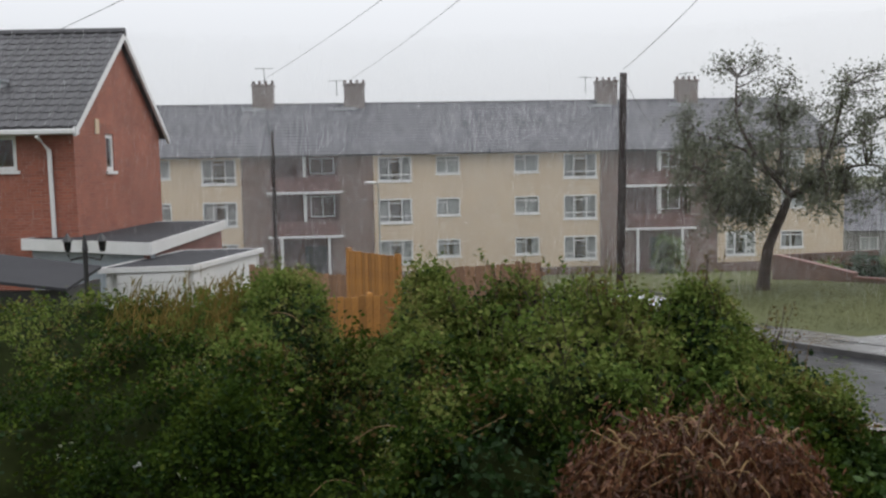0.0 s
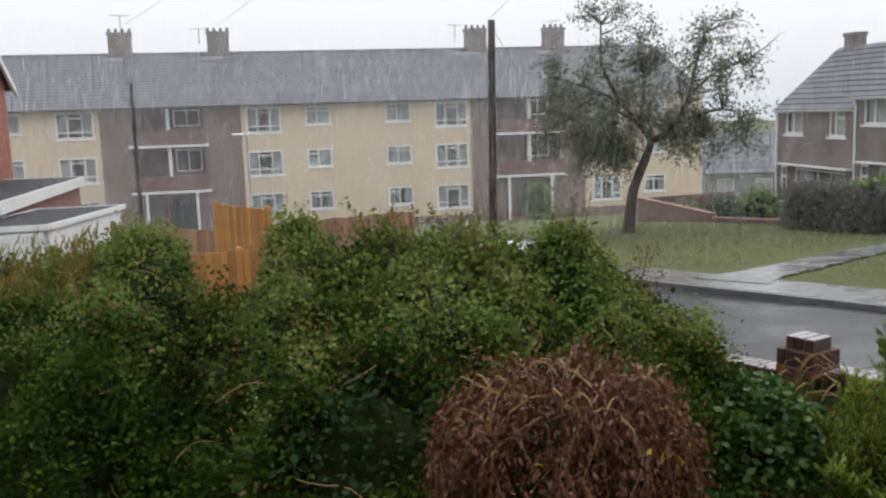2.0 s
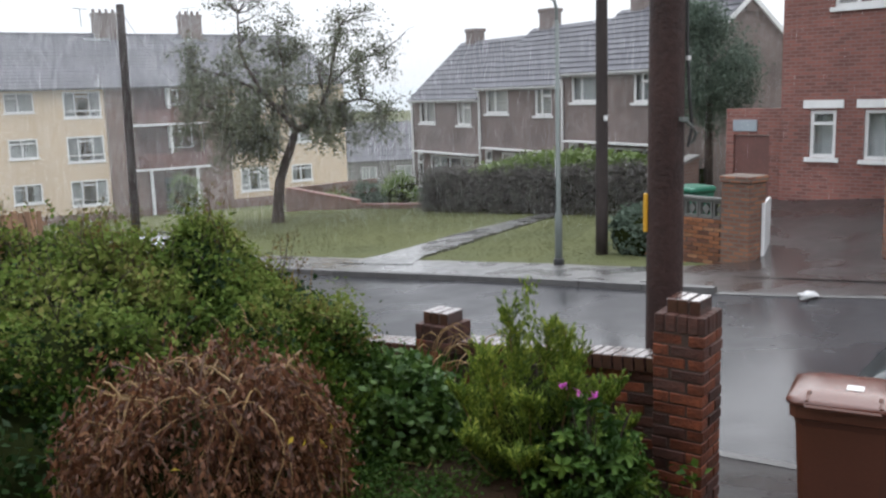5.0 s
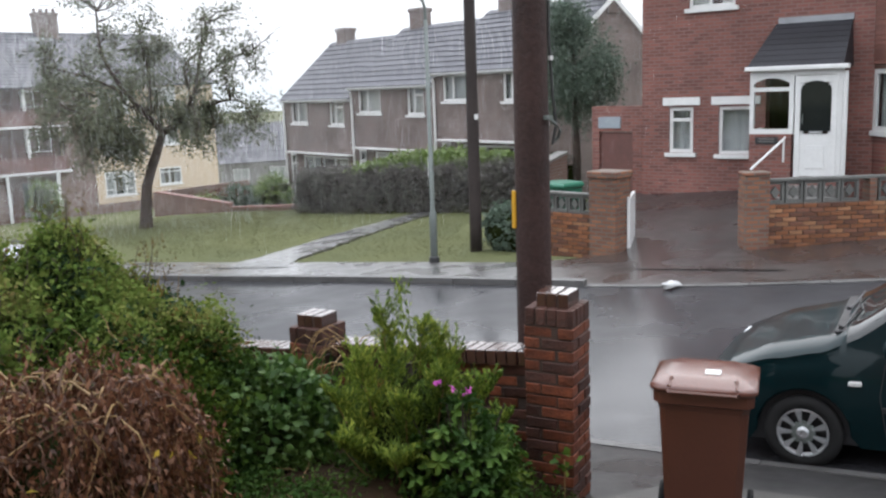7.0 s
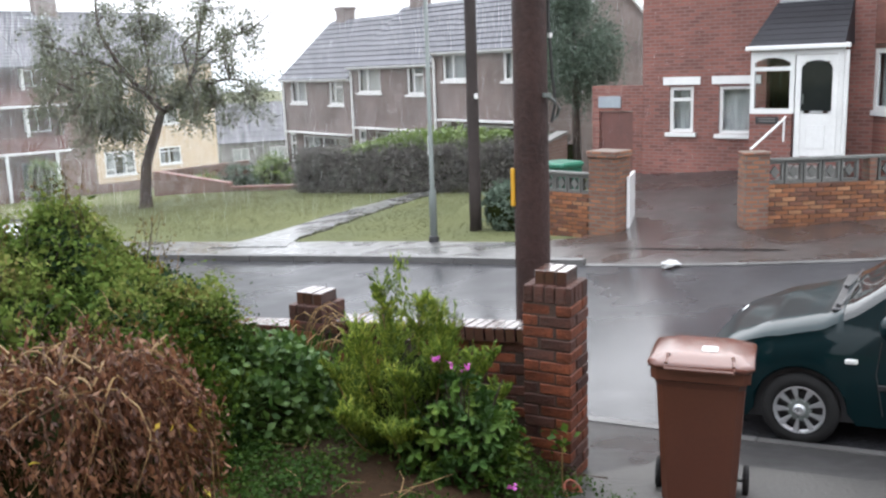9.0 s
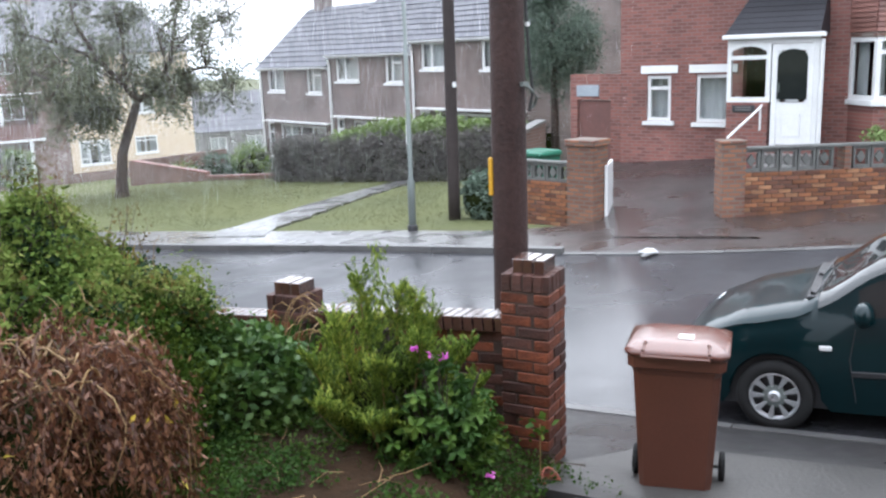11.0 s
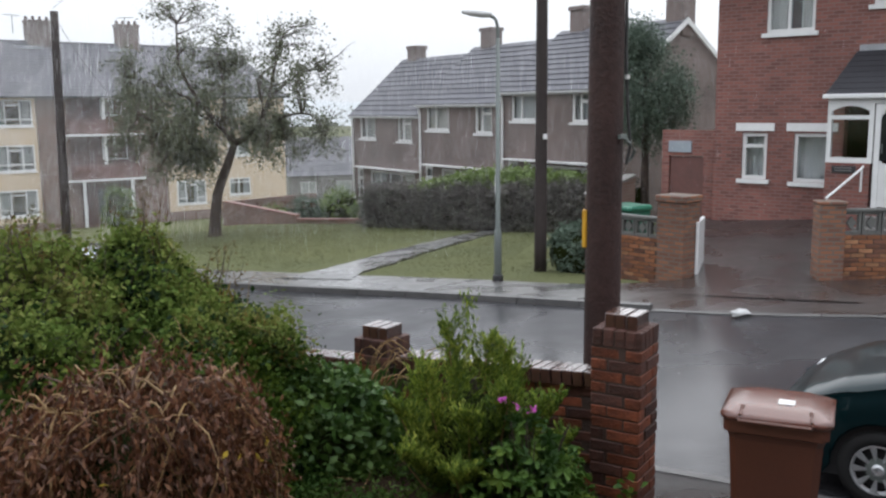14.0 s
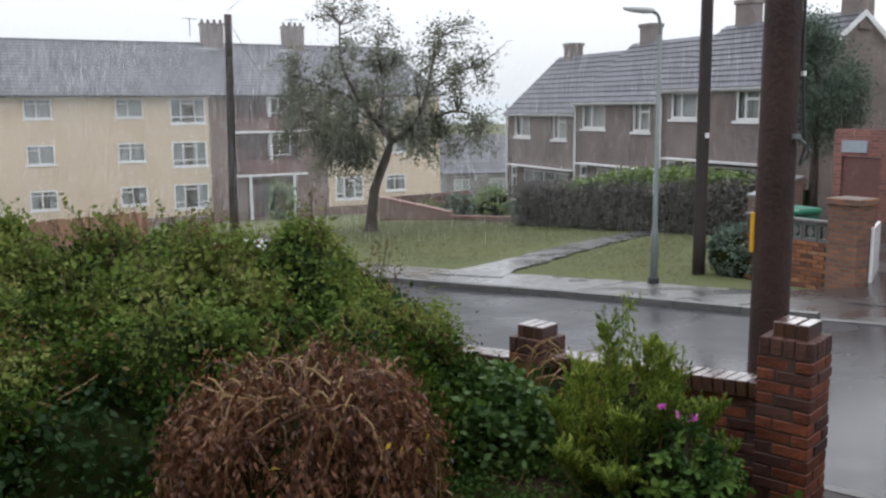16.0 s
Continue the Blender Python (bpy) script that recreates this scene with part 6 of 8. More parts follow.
    for _ in range(90):
        s = rng.uniform(0.53, 0.7) if rng.random() < 0.8 else rng.uniform(0.78, 0.93)
        p = bank_point(s, rng.uniform(0.3, 0.42))
        ln = rng.uniform(0.18, 0.4)
        tip = p + Vector((rng.normal() * 0.08, rng.normal() * 0.05, ln))
        wisps.tube([p, p.lerp(tip, 0.5) + Vector((rng.normal() * 0.02, 0, 0.01)), tip], [0.003, 0.0025, 0.0015], 4, False)
        heads += [tuple(p.lerp(tip, rng.uniform(0.55, 1.05)) + Vector(rng.normal(size=3) * 0.022)) for _ in range(14)]
    part("wispy_stem_mass", wisps, M_DKTWIG, h, kind="stuff")
    part("seed_head_mass", leaf_mesh("seed_head_mass", heads, 0.014, M_HEDGE_BROWN, rng, 0.1, 1.7), None, h, "brown faded seed heads", kind="stuff")
    # tan twigs and bramble canes crossing the face
    canes = Build()
    for _ in range(46):
        s, v = 0.25 + 0.7 * rng.random(), 0.45 + 0.4 * rng.random()
        p = bank_point(s, v) + Vector((0, -0.05, 0.03))
        pts2, d = [p], Vector((rng.normal(), rng.normal() * 0.3, rng.normal() * 0.6)).normalized()
        for _k in range(6):
            d = (d + Vector((rng.normal() * 0.3, rng.normal() * 0.15, -0.12 + rng.normal() * 0.2))).normalized()
            pts2.append(pts2[-1] + d * 0.06)
        canes.tube(pts2, [0.0045, 0.004, 0.004, 0.003, 0.003, 0.0025, 0.0015], 5, False)
    part("cane_mass", canes, M_TWIG, h, kind="stuff")
    return h


hedge_bank()


def foliage(name, label, category, centres, per, spread, size, mat, seed, core=None, core_mat=None, group="", extra=()):
    rng = np.random.default_rng(seed)
    h = thing(name, label, category, group)
    # the core is coloured dark to imitate shade between the leaves
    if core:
        part("shade_coloured_core", core, core_mat or M_HEDGE_IN, h, smooth=True)
    part("leaves", leaf_mesh("leaves", clumps(rng, centres, per, spread), size, mat, rng, 0.15, 1.6), None, h, kind="stuff")
    for nm, c, sz, mt, lg in extra:
        part(nm, leaf_mesh(nm, c, sz, mt, rng, 0.1, lg), None, h, kind="stuff")
    return h


rng0 = np.random.default_rng(21)
M_LEAFGREEN = leafy("bindweed_leaf_green", [(0.16, 0.3, 0.05), (0.2, 0.34, 0.06)], 0.5, 0.3)
# pale variegated sprays growing through the hedge
for x, y, z, n in ((-2.27, 7.67, 0.99, 8), (-2.14, 7.62, 1.02, 9), (-1.9, 7.06, 1.0, 14), (-1.8, 6.85, 0.94, 16), (-1.64, 6.41, 0.94, 12), (-1.78, 6.49, 0.85, 10), (-1.68, 6.16, 0.82, 12), (-2.43, 6.05, 0.51, 14), (-1.9, 5.95, 0.61, 16),
                   (-1.59, 5.4, 0.64, 14), (-2.66, 6.28, 0.56, 8), (-0.38, 6.0, 0.8, 16), (-0.37, 5.76, 0.76, 18), (-0.34, 5.63, 0.7, 16), (0.47, 5.3, 1.17, 8)):
    pts = [(x + rng0.normal() * 0.04, y + rng0.normal() * 0.03, z + 0.13 * (k / n) - 0.07 + rng0.normal() * 0.02) for k in range(n)]
    o = new("variegated_sprig", leaf_mesh("variegated_sprig", pts, 0.022, M_PALE, rng0, 0.0, 2.2))
    tagged(o, "pale cream variegated sprig among hedge leaves", "sprig", "variegated sprigs", "stuff")
for x, y, z in ((-1.65, 7.51, 1.21), (-1.75, 7.3, 1.1)):
    bl = thing("bindweed_leaf", "broad light green heart-shaped bindweed leaf in the hedge", "leaf", "bindweed leaves", at=(x, y, z), turn=-15)
    heart = [(0, -0.02, -0.07), (0.036, 0, -0.02), (0.046, 0, 0.02), (0.028, -0.01, 0.044), (0, 0.01, 0.028), (-0.028, -0.01, 0.044), (-0.046, 0, 0.02), (-0.036, 0, -0.02)]
    part("blade", Build().add(heart, [(0, 1, 2, 3, 4), (0, 4, 5, 6, 7)]), M_LEAFGREEN, bl)
fl = thing("white_flower", "single white bindweed flower in the hedge", "flower", at=(-2.08, 5.94, 0.53))
part("petals", Build().lathe([(0.006, -0.03), (0.012, 0.0), (0.03, 0.024), (0.036, 0.026)], 12, pose(0, 0, 0, 60, 0, 20)), M_WHITE, fl, smooth=True)
# ochre dry grasses on the crest
dry_c = []
for _ in range(900):
    s = 0.155 + 0.085 * rng0.random()
    p = bank_point(s, 0.3 + 0.16 * rng0.random())
    dry_c.append((p.x, p.y - 0.12, p.z + 0.02 + 0.24 * rng0.random() ** 1.5))
dg = thing("dry_grass", "tall ochre dry grasses growing from the hedge top", "grass", kind="stuff")
part("blades", leaf_mesh("blades", dry_c, 0.014, M_STRAW, rng0, 0, 11, dirs=np.tile([0.15, 0, 1.0], (len(dry_c), 1))), None, dg, kind="stuff")
dry_c = []
for _ in range(260):
    s = 0.8 + 0.15 * rng0.random()
    p = bank_point(s, 0.35 + 0.25 * rng0.random())
    dry_c.append((p.x, p.y, p.z + 0.08 * rng0.random()))
dg2 = thing("dry_grass", "straw coloured dry stems in the hedge", "grass", kind="stuff")
part("blades", leaf_mesh("blades", dry_c, 0.014, M_STRAW, rng0, 0, 8, dirs=np.tile([0.15, 0, 1.0], (len(dry_c), 1))), None, dg2, kind="stuff")


def dead_weeping_shrub(cx, cy, top, r):
    """A weeping shrub gone brown: arching twigs with hanging dry leaves."""
    h = thing("dead_shrub", "brown dead weeping shrub with dry hanging leaves", "shrub", at=(cx, cy, 0))
    rng = np.random.default_rng(5)
    part("trunk", Build().tube([(0, 0, -0.3), (0.02, 0.01, 0.5), (0, 0, top - 0.25)], [0.035, 0.03, 0.03], 8), M_BARK, h)
    twigs, centres, dirs, bare = Build(), [], [], Build()
    for k in range(420):
        a = rng.uniform(0, 2 * math.pi)
        o, oa = r * 0.62 * math.sqrt(rng.random()), rng.uniform(0, 2 * math.pi)
        start = Vector((math.cos(oa) * o, math.sin(oa) * o, top - 0.1 - 0.55 * (o / r) ** 2 * 0.6 + rng.normal() * 0.05))
        a = oa + rng.normal() * 0.9 if rng.random() < 0.75 else a
        reach = max(0.12, r * rng.uniform(0.5, 1.05) - o * 0.55)
        rise, drop, bend = rng.uniform(0.0, 0.13), rng.uniform(0.25, 0.85), rng.normal() * 0.7
        pts = []
        for t in np.linspace(0, 1, 8):
            rr = reach * math.sin(min(t * 1.4, 1) * math.pi / 2)
            z = start.z + rise * math.sin(min(1, t * 1.8) * math.pi) - drop * max(0, t - 0.25) ** 1.4 * 1.2
            q = Vector((start.x + math.cos(a + bend * t) * rr, start.y + math.sin(a + bend * t) * rr, z))
            flat = Vector((q.x, q.y, 0))
            if flat.length > r * 1.06:
                q = q - flat * (1 - r * 1.06 / flat.length)
            pts.append(q)
        if k % 3 == 0:
            (bare if k % 6 == 0 else twigs).tube(pts, [0.006, 0.005, 0.004, 0.004, 0.003, 0.003, 0.002, 0.0015], 4, False)
        for t in np.linspace(0.12, 1, 15):
            j = min(int(t * 7), 6)
            p = pts[j].lerp(pts[j + 1], t * 7 - j)
            for _ in range(4 if t > 0.3 else 2):
                centres.append(tuple(p + Vector(rng.normal(size=3) * 0.03)))
                dirs.append((math.cos(a) * 0.25, math.sin(a) * 0.25, -0.9))
    for _ in range(20):  # bare golden stems arching over the top
        a0, a1, rr = rng.uniform(0, 2 * math.pi), rng.uniform(-1.6, 1.6), r * rng.uniform(0.65, 1.0)
        rise, b0 = rng.uniform(0.02, 0.09), rng.uniform(0.1, 0.75)
        bare.tube([(math.cos(a0 + a1 * t) * rr * (b0 + (1 - b0) * t), math.sin(a0 + a1 * t) * rr * (b0 + (1 - b0) * t), top - 0.06 + rise * math.sin(math.pi * min(1, 1.3 * t)) - 0.3 * t ** 3) for t in np.linspace(0, 1, 9)], [0.0045] * 5 + [0.004, 0.0035, 0.003, 0.002], 5, False)
    part("twig_mass", twigs, M_RUSTTWIG, h, kind="stuff")
    part("arching_twig_mass", bare, M_TWIG, h, kind="stuff")
    part("dry_leaves", leaf_mesh("dry_leaves", np.array(centres), 0.0135, M_DEAD, rng, 0, 2.9, dirs=np.array(dirs) + rng.normal(size=(len(centres), 3)) * 0.4), None, h, kind="stuff")
    # dark core: shade under the hanging leaves, put into its colour
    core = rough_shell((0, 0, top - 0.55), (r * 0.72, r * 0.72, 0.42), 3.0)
    part("shade_coloured_core", core, M_HEDGE_IN, h, smooth=True)
    yl = [(math.cos(a) * r * 0.98, math.sin(a) * r * 0.98, z) for a, z in [(rng.uniform(3.2, 6.2), rng.uniform(0.55, top - 0.18)) for _ in range(20)]]
    part("yellow_leaves", leaf_mesh("yellow_leaves", yl, 0.034, M_YELLOW, rng, 0, 1.7), None, h, kind="stuff")
    return h


dead_weeping_shrub(1.06, 3.76, 1.36, 0.53)


def golden_conifer(cx, cy, base, top, r):
    h = thing("golden_conifer", "yellow-green conifer shrub with feathery upright sprays", "shrub", at=(cx, cy, base))
    rng = np.random.default_rng(9)
    part("trunk", Build().tube([(0, 0, -0.2), (0, 0, (top - base) * 0.7)], [0.04, 0.02], 7), M_BARK, h)
    cen, dirs, stems = [], [], Build()
    H = top - base
    leaders = [(-0.12, 0.02, 1.0), (0.04, -0.04, 0.9), (0.17, 0.0, 0.84), (0.3, 0.06, 0.72), (-0.27, -0.02, 0.8), (-0.36, 0.05, 0.62), (0.0, -0.25, 0.7), (0.2, -0.22, 0.6), (-0.2, -0.24, 0.62), (0.4, -0.08, 0.5), (-0.42, -0.1, 0.42), (0.1, 0.25, 0.7), (-0.15, 0.25, 0.66), (0.32, -0.26, 0.38), (-0.3, -0.3, 0.36)]
    for lx, ly, lh in leaders:
        foot = Vector((lx * 0.25, ly * 0.25, 0.05))
        tip = Vector((lx * r / 0.45, ly * r / 0.45, H * lh))
        stems.tube([foot, foot.lerp(tip, 0.5) + Vector((lx * 0.15, ly * 0.15, -0.02)), tip], [0.012, 0.008, 0.002], 5, False)
        for k in range(92):
            t = rng.uniform(0.25, 1.0)
            p = foot.lerp(tip, t)
            a = rng.uniform(0, 2 * math.pi)
            ln = (0.22 * (1.05 - t) + 0.09) * rng.uniform(0.6, 1.35)
            d = Vector((math.cos(a), math.sin(a), 0.95 + 0.5 * t)).normalized()
            q = p + d * ln
            for u_ in np.linspace(0.15, 1.08, 12):
                m = p.lerp(q, u_)
                for _ in range(3):
                    cen.append(tuple(m + Vector(rng.normal(size=3) * 0.0065)))
                    dirs.append(tuple(d + Vector((0, 0, 0.15))))
    part("stem_mass", stems, M_TWIG, h, kind="stuff")
    part("sprays", leaf_mesh("sprays", cen, 0.0086, M_CONIFER, rng, 0, 4.2, dirs=dirs), None, h, kind="stuff")
    part("shade_coloured_core", rough_shell((0, 0, H * 0.32), (r * 0.46, r * 0.46, H * 0.3), 8.0), M_HEDGE_IN, h, smooth=True)
    return h


golden_conifer(3.24, 4.5, 0.0, 1.16, 0.64)
spike = thing("conifer_shoot", "tall thin yellow-green shoot above the conifer", "shoot", at=(3.16, 4.45, 0.95))
part("leaves", leaf_mesh("leaves", [(rng0.normal() * 0.03, rng0.normal() * 0.03, 0.42 * rng0.random()) for _ in range(170)], 0.013, M_CONIFER, rng0, 0, 3.5, dirs=np.tile([0, 0, 1.0], (170, 1))), None, spike, kind="stuff")


def geranium(cx, cy, base):
    """Broad lobed leaves and a few pink flowers."""
    h = thing("geranium", "lime-green cranesbill geranium with pink flowers by a pillar", "flowering plant", at=(cx, cy, base))
    rng = np.random.default_rng(13)
    lobes = Build()
    for k in range(330):
        a, rr = rng.uniform(0, 2 * math.pi), 0.4 * math.sqrt(rng.random())
        z = 0.06 + 0.78 * rng.random() ** 0.8 * (1 - 1.3 * rr)
        m = pose(math.cos(a) * rr, math.sin(a) * rr * 0.8, z, -25 + rng.normal() * 25, rng.normal() * 25, rng.uniform(0, 360))
        sz = rng.uniform(0.035, 0.08)
        vs, n = [(0, 0, 0)], 15
        for i in range(n):
            q = 2 * math.pi * i / n
            f = sz * (1.0 if i % 3 == 0 else 0.82 if i % 3 == 1 else 0.5)
            vs.append((math.cos(q) * f, math.sin(q) * f, 0.012 * (1 if i % 3 == 2 else -1)))
        lobes.add(vs, [(0, i + 1, (i + 1) % n + 1) for i in range(n)], m)
    part("leaves", lobes, M_GERAN, h, kind="stuff")
    stems = Build()
    for k in range(40):
        a, rr = rng.uniform(0, 2 * math.pi), 0.3 * rng.random()
        stems.tube([(0, 0, 0), (math.cos(a) * rr, math.sin(a) * rr, 0.35 + 0.4 * rng.random())], 0.004, 4, False)
    part("stem_mass", stems, M_DKTWIG, h, kind="stuff")
    for x, y, z in ((-0.16, 0.02, 0.86), (-0.04, 0.04, 0.78), (0.03, 0.0, 0.77), (0.1, -0.34, 0.12)):
        part("flower", leaf_mesh("flower", [(x + rng.normal() * 0.015, y + rng.normal() * 0.015, z + rng.normal() * 0.012) for _ in range(9)], 0.024, M_PINK, rng, 0, 1.3), None, h, "pink flower")
    return h


geranium(3.3, 4.07, -0.05)
sprig = thing("seedling", "small lime-green seedling beside the pillar foot", "plant", at=(3.93, 3.88, 0.18))
part("leaves", leaf_mesh("leaves", [tuple(rng0.normal(size=3) * 0.04) for _ in range(16)], 0.05, M_GERAN, rng0, 0.3, 1.3), None, sprig, kind="stuff")
part("stem", Build().tube([(0, 0, -0.5), (0, 0, 0)], 0.005, 5), M_TWIG, sprig)

br_c = blob(rng0, 520, (2.6, 5.35, 0.3), (0.5, 0.5, 0.45), 0.7)
foliage("bramble", "low dark green bramble clump by the wall", "bramble", br_c[br_c[:, 2] > -0.3], 26, 0.05, 0.042, M_BRAMBLE, 31, rough_shell((2.6, 5.35, 0.25), (0.42, 0.42, 0.38), 2.0))
gr = thing("grass_tuft", "long arching grass blades beside the wall pillar", "grass", kind="stuff")
gc = [(3.1 + rng0.normal() * 0.1, 5.55 + rng0.normal() * 0.12, 0.25 + 0.4 * rng0.random()) for _ in range(150)]
part("blades", leaf_mesh("blades", gc, 0.014, M_BLADE, rng0, 0, 13, dirs=np.tile([0.15, -0.2, 1.0], (150, 1))), None, gr, kind="stuff")

arch_ = Build()
for _ in range(16):
    x, y, ln, lean = 3.04 + rng0.normal() * 0.09, 5.5 + rng0.normal() * 0.09, rng0.uniform(0.45, 0.8), rng0.uniform(0.15, 0.4)
    a = rng0.uniform(-1.4, 0.6)
    z = bed_z(x, y)
    arch_.tube([(x + math.cos(a) * lean * t * t, y + math.sin(a) * lean * t * t, z + ln * (1.5 * t - 0.75 * t ** 3)) for t in np.linspace(0, 1, 7)], [0.003, 0.003, 0.0025, 0.0025, 0.004, 0.006, 0.002], 4, False)
part("seed_stems", arch_, M_TWIG, gr, "pale dry arching seed heads", kind="stuff")

# weeds and grass over the garden floor
wp = []
for _ in range(9000):
    x, y = rng0.uniform(1.2, 4.2), rng0.uniform(2.2, 6.0)
    if noise.noise(Vector((x * 1.7, y * 1.7, 9))) > -0.14 and math.hypot(x - 2.75, y - 4.1) > 0.12 + 0.3 * rng0.random() and x < 4.1 - (y - 4.28) * 0.42:
        wp.append((x, y, bed_z(x, y) + 0.06 * rng0.random()))
wd = thing("garden_weeds", "short green weeds and grass over brown soil", "weeds", kind="stuff")
part("leaves", leaf_mesh("leaves", clumps(rng0, wp, 8, 0.035), 0.019, M_BLADE, rng0, 0.2, 1.6), None, wd, kind="stuff")
tf = thing("grass_tuft", "bright green grass tuft at the bed edge", "grass", kind="stuff")
tc = [(3.0 + rng0.normal() * 0.09, 4.0 + rng0.normal() * 0.09, 0.1 + 0.14 * rng0.random()) for _ in range(220)]
part("blades", leaf_mesh("blades", tc, 0.01, M_BLADE, rng0, 0, 13, dirs=np.tile([0.0, 0.0, 1.0], (220, 1))), None, tf, kind="stuff")
sticks = thing("fallen_twigs", "pale dead twigs lying on garden soil", "twig", kind="stuff")
sb = Build()
for _ in range(26):
    x, y, a = rng0.uniform(2.3, 3.6), rng0.uniform(3.6, 5.2), rng0.uniform(0, 6.3)
    z = bed_z(x, y) + 0.02
    sb.tube([(x, y, z), (x + 0.1 * math.cos(a), y + 0.12 * math.sin(a), z + 0.03), (x + 0.25 * math.cos(a + 0.3), y + 0.25 * math.sin(a + 0.3), z + 0.05 * rng0.random())], [0.0035, 0.003, 0.0015], 5, False)
part("twig_mass", sb, M_TWIG, sticks, kind="stuff")
pot = thing("broken_pot", "terracotta pot shard at the foot of the pillar", "pot shard", at=(3.96, 3.9, -0.24))
part("shard", Build().lathe([(0.03, 0), (0.06, 0.02), (0.085, 0.09), (0.075, 0.09), (0.05, 0.03)], 12, pose(0, 0, 0, 50, 20, 0)), M_GABLE, pot)

hb = blob(rng0, 420, (5.02, 1.35, 0.75), (0.5, 0.55, 0.68), 0.7)
foliage("privet_bush", "green leafy bush growing over a gate pillar", "bush", hb, 34, 0.05, 0.036, M_HEDGE, 32, rough_shell((5.02, 1.35, 0.7), (0.42, 0.46, 0.6), 5.0))
brick_pillar(5.3, 1.8, -0.15, 0.78, 0.33, "red brick gate pillar buried in a bush")


TREE_LIMBS = [  # each limb: points (across, away, up) and its butt's radius
    ([(0.8, 0.0, 3.3), (1.65, 0.1, 3.85), (2.1, 0.3, 4.9), (2.3, 0.4, 5.85), (2.6, 0.2, 7.0)], 0.12),
    ([(1.65, 0.1, 3.85), (2.7, -0.5, 4.3), (3.5, -0.8, 4.3), (3.95, -0.9, 3.7)], 0.07),
    ([(2.1, 0.3, 4.9), (3.1, 0.6, 5.7), (4.2, 0.7, 6.1)], 0.06),
    ([(0.8, 0.0, 3.3), (0.4, -0.2, 3.9), (-0.25, -0.5, 4.7), (-0.9, -0.6, 6.0), (-0.95, -0.5, 7.4)], 0.11),
    ([(0.48, 0.0, 2.45), (-0.1, -0.4, 3.0), (-1.2, -0.8, 3.8), (-2.3, -1.0, 4.4)], 0.08),
    ([(0.4, -0.2, 3.9), (0.55, 0.5, 5.2), (0.35, 0.7, 6.6)], 0.08),
    ([(-0.25, -0.5, 4.7), (-1.5, 0.1, 5.3), (-2.8, 0.5, 5.7)], 0.06),
    ([(0.8, 0.0, 3.3), (0.7, 1.0, 4.0), (0.2, 1.9, 4.8)], 0.08),
    ([(1.65, 0.1, 3.85), (1.8, -1.0, 4.5), (1.6, -1.8, 5.4)], 0.07),
    ([(0.4, -0.2, 3.9), (-0.5, 0.9, 4.4), (-1.6, 1.5, 4.7)], 0.06)]
# masses of the crown: middle, half sizes, share of the boughs, how leafy
CROWN = [((-1.5, 0.0, 5.0), (2.2, 1.9, 2.0), 30, 1.2), ((0.6, 0.0, 5.8), (2.1, 2.0, 2.0), 26, 0.95), ((3.1, 0.0, 4.9), (1.8, 1.7, 1.7), 19, 0.75),
         ((2.8, 0.0, 6.9), (1.8, 1.4, 1.1), 15, 0.5), ((-0.8, -0.2, 7.3), (1.1, 0.9, 0.9), 9, 0.55), ((3.5, 0.0, 3.2), (1.0, 1.0, 0.8), 8, 0.95), ((-1.7, 0.0, 3.2), (1.5, 1.3, 0.9), 14, 1.2), ((1.6, -0.2, 3.5), (1.0, 1.0, 0.7), 8, 0.9), ((-0.8, -0.3, 2.9), (1.3, 1.2, 0.75), 12, 1.1), ((2.6, -0.2, 3.2), (1.4, 1.2, 0.9), 12, 1.0)]



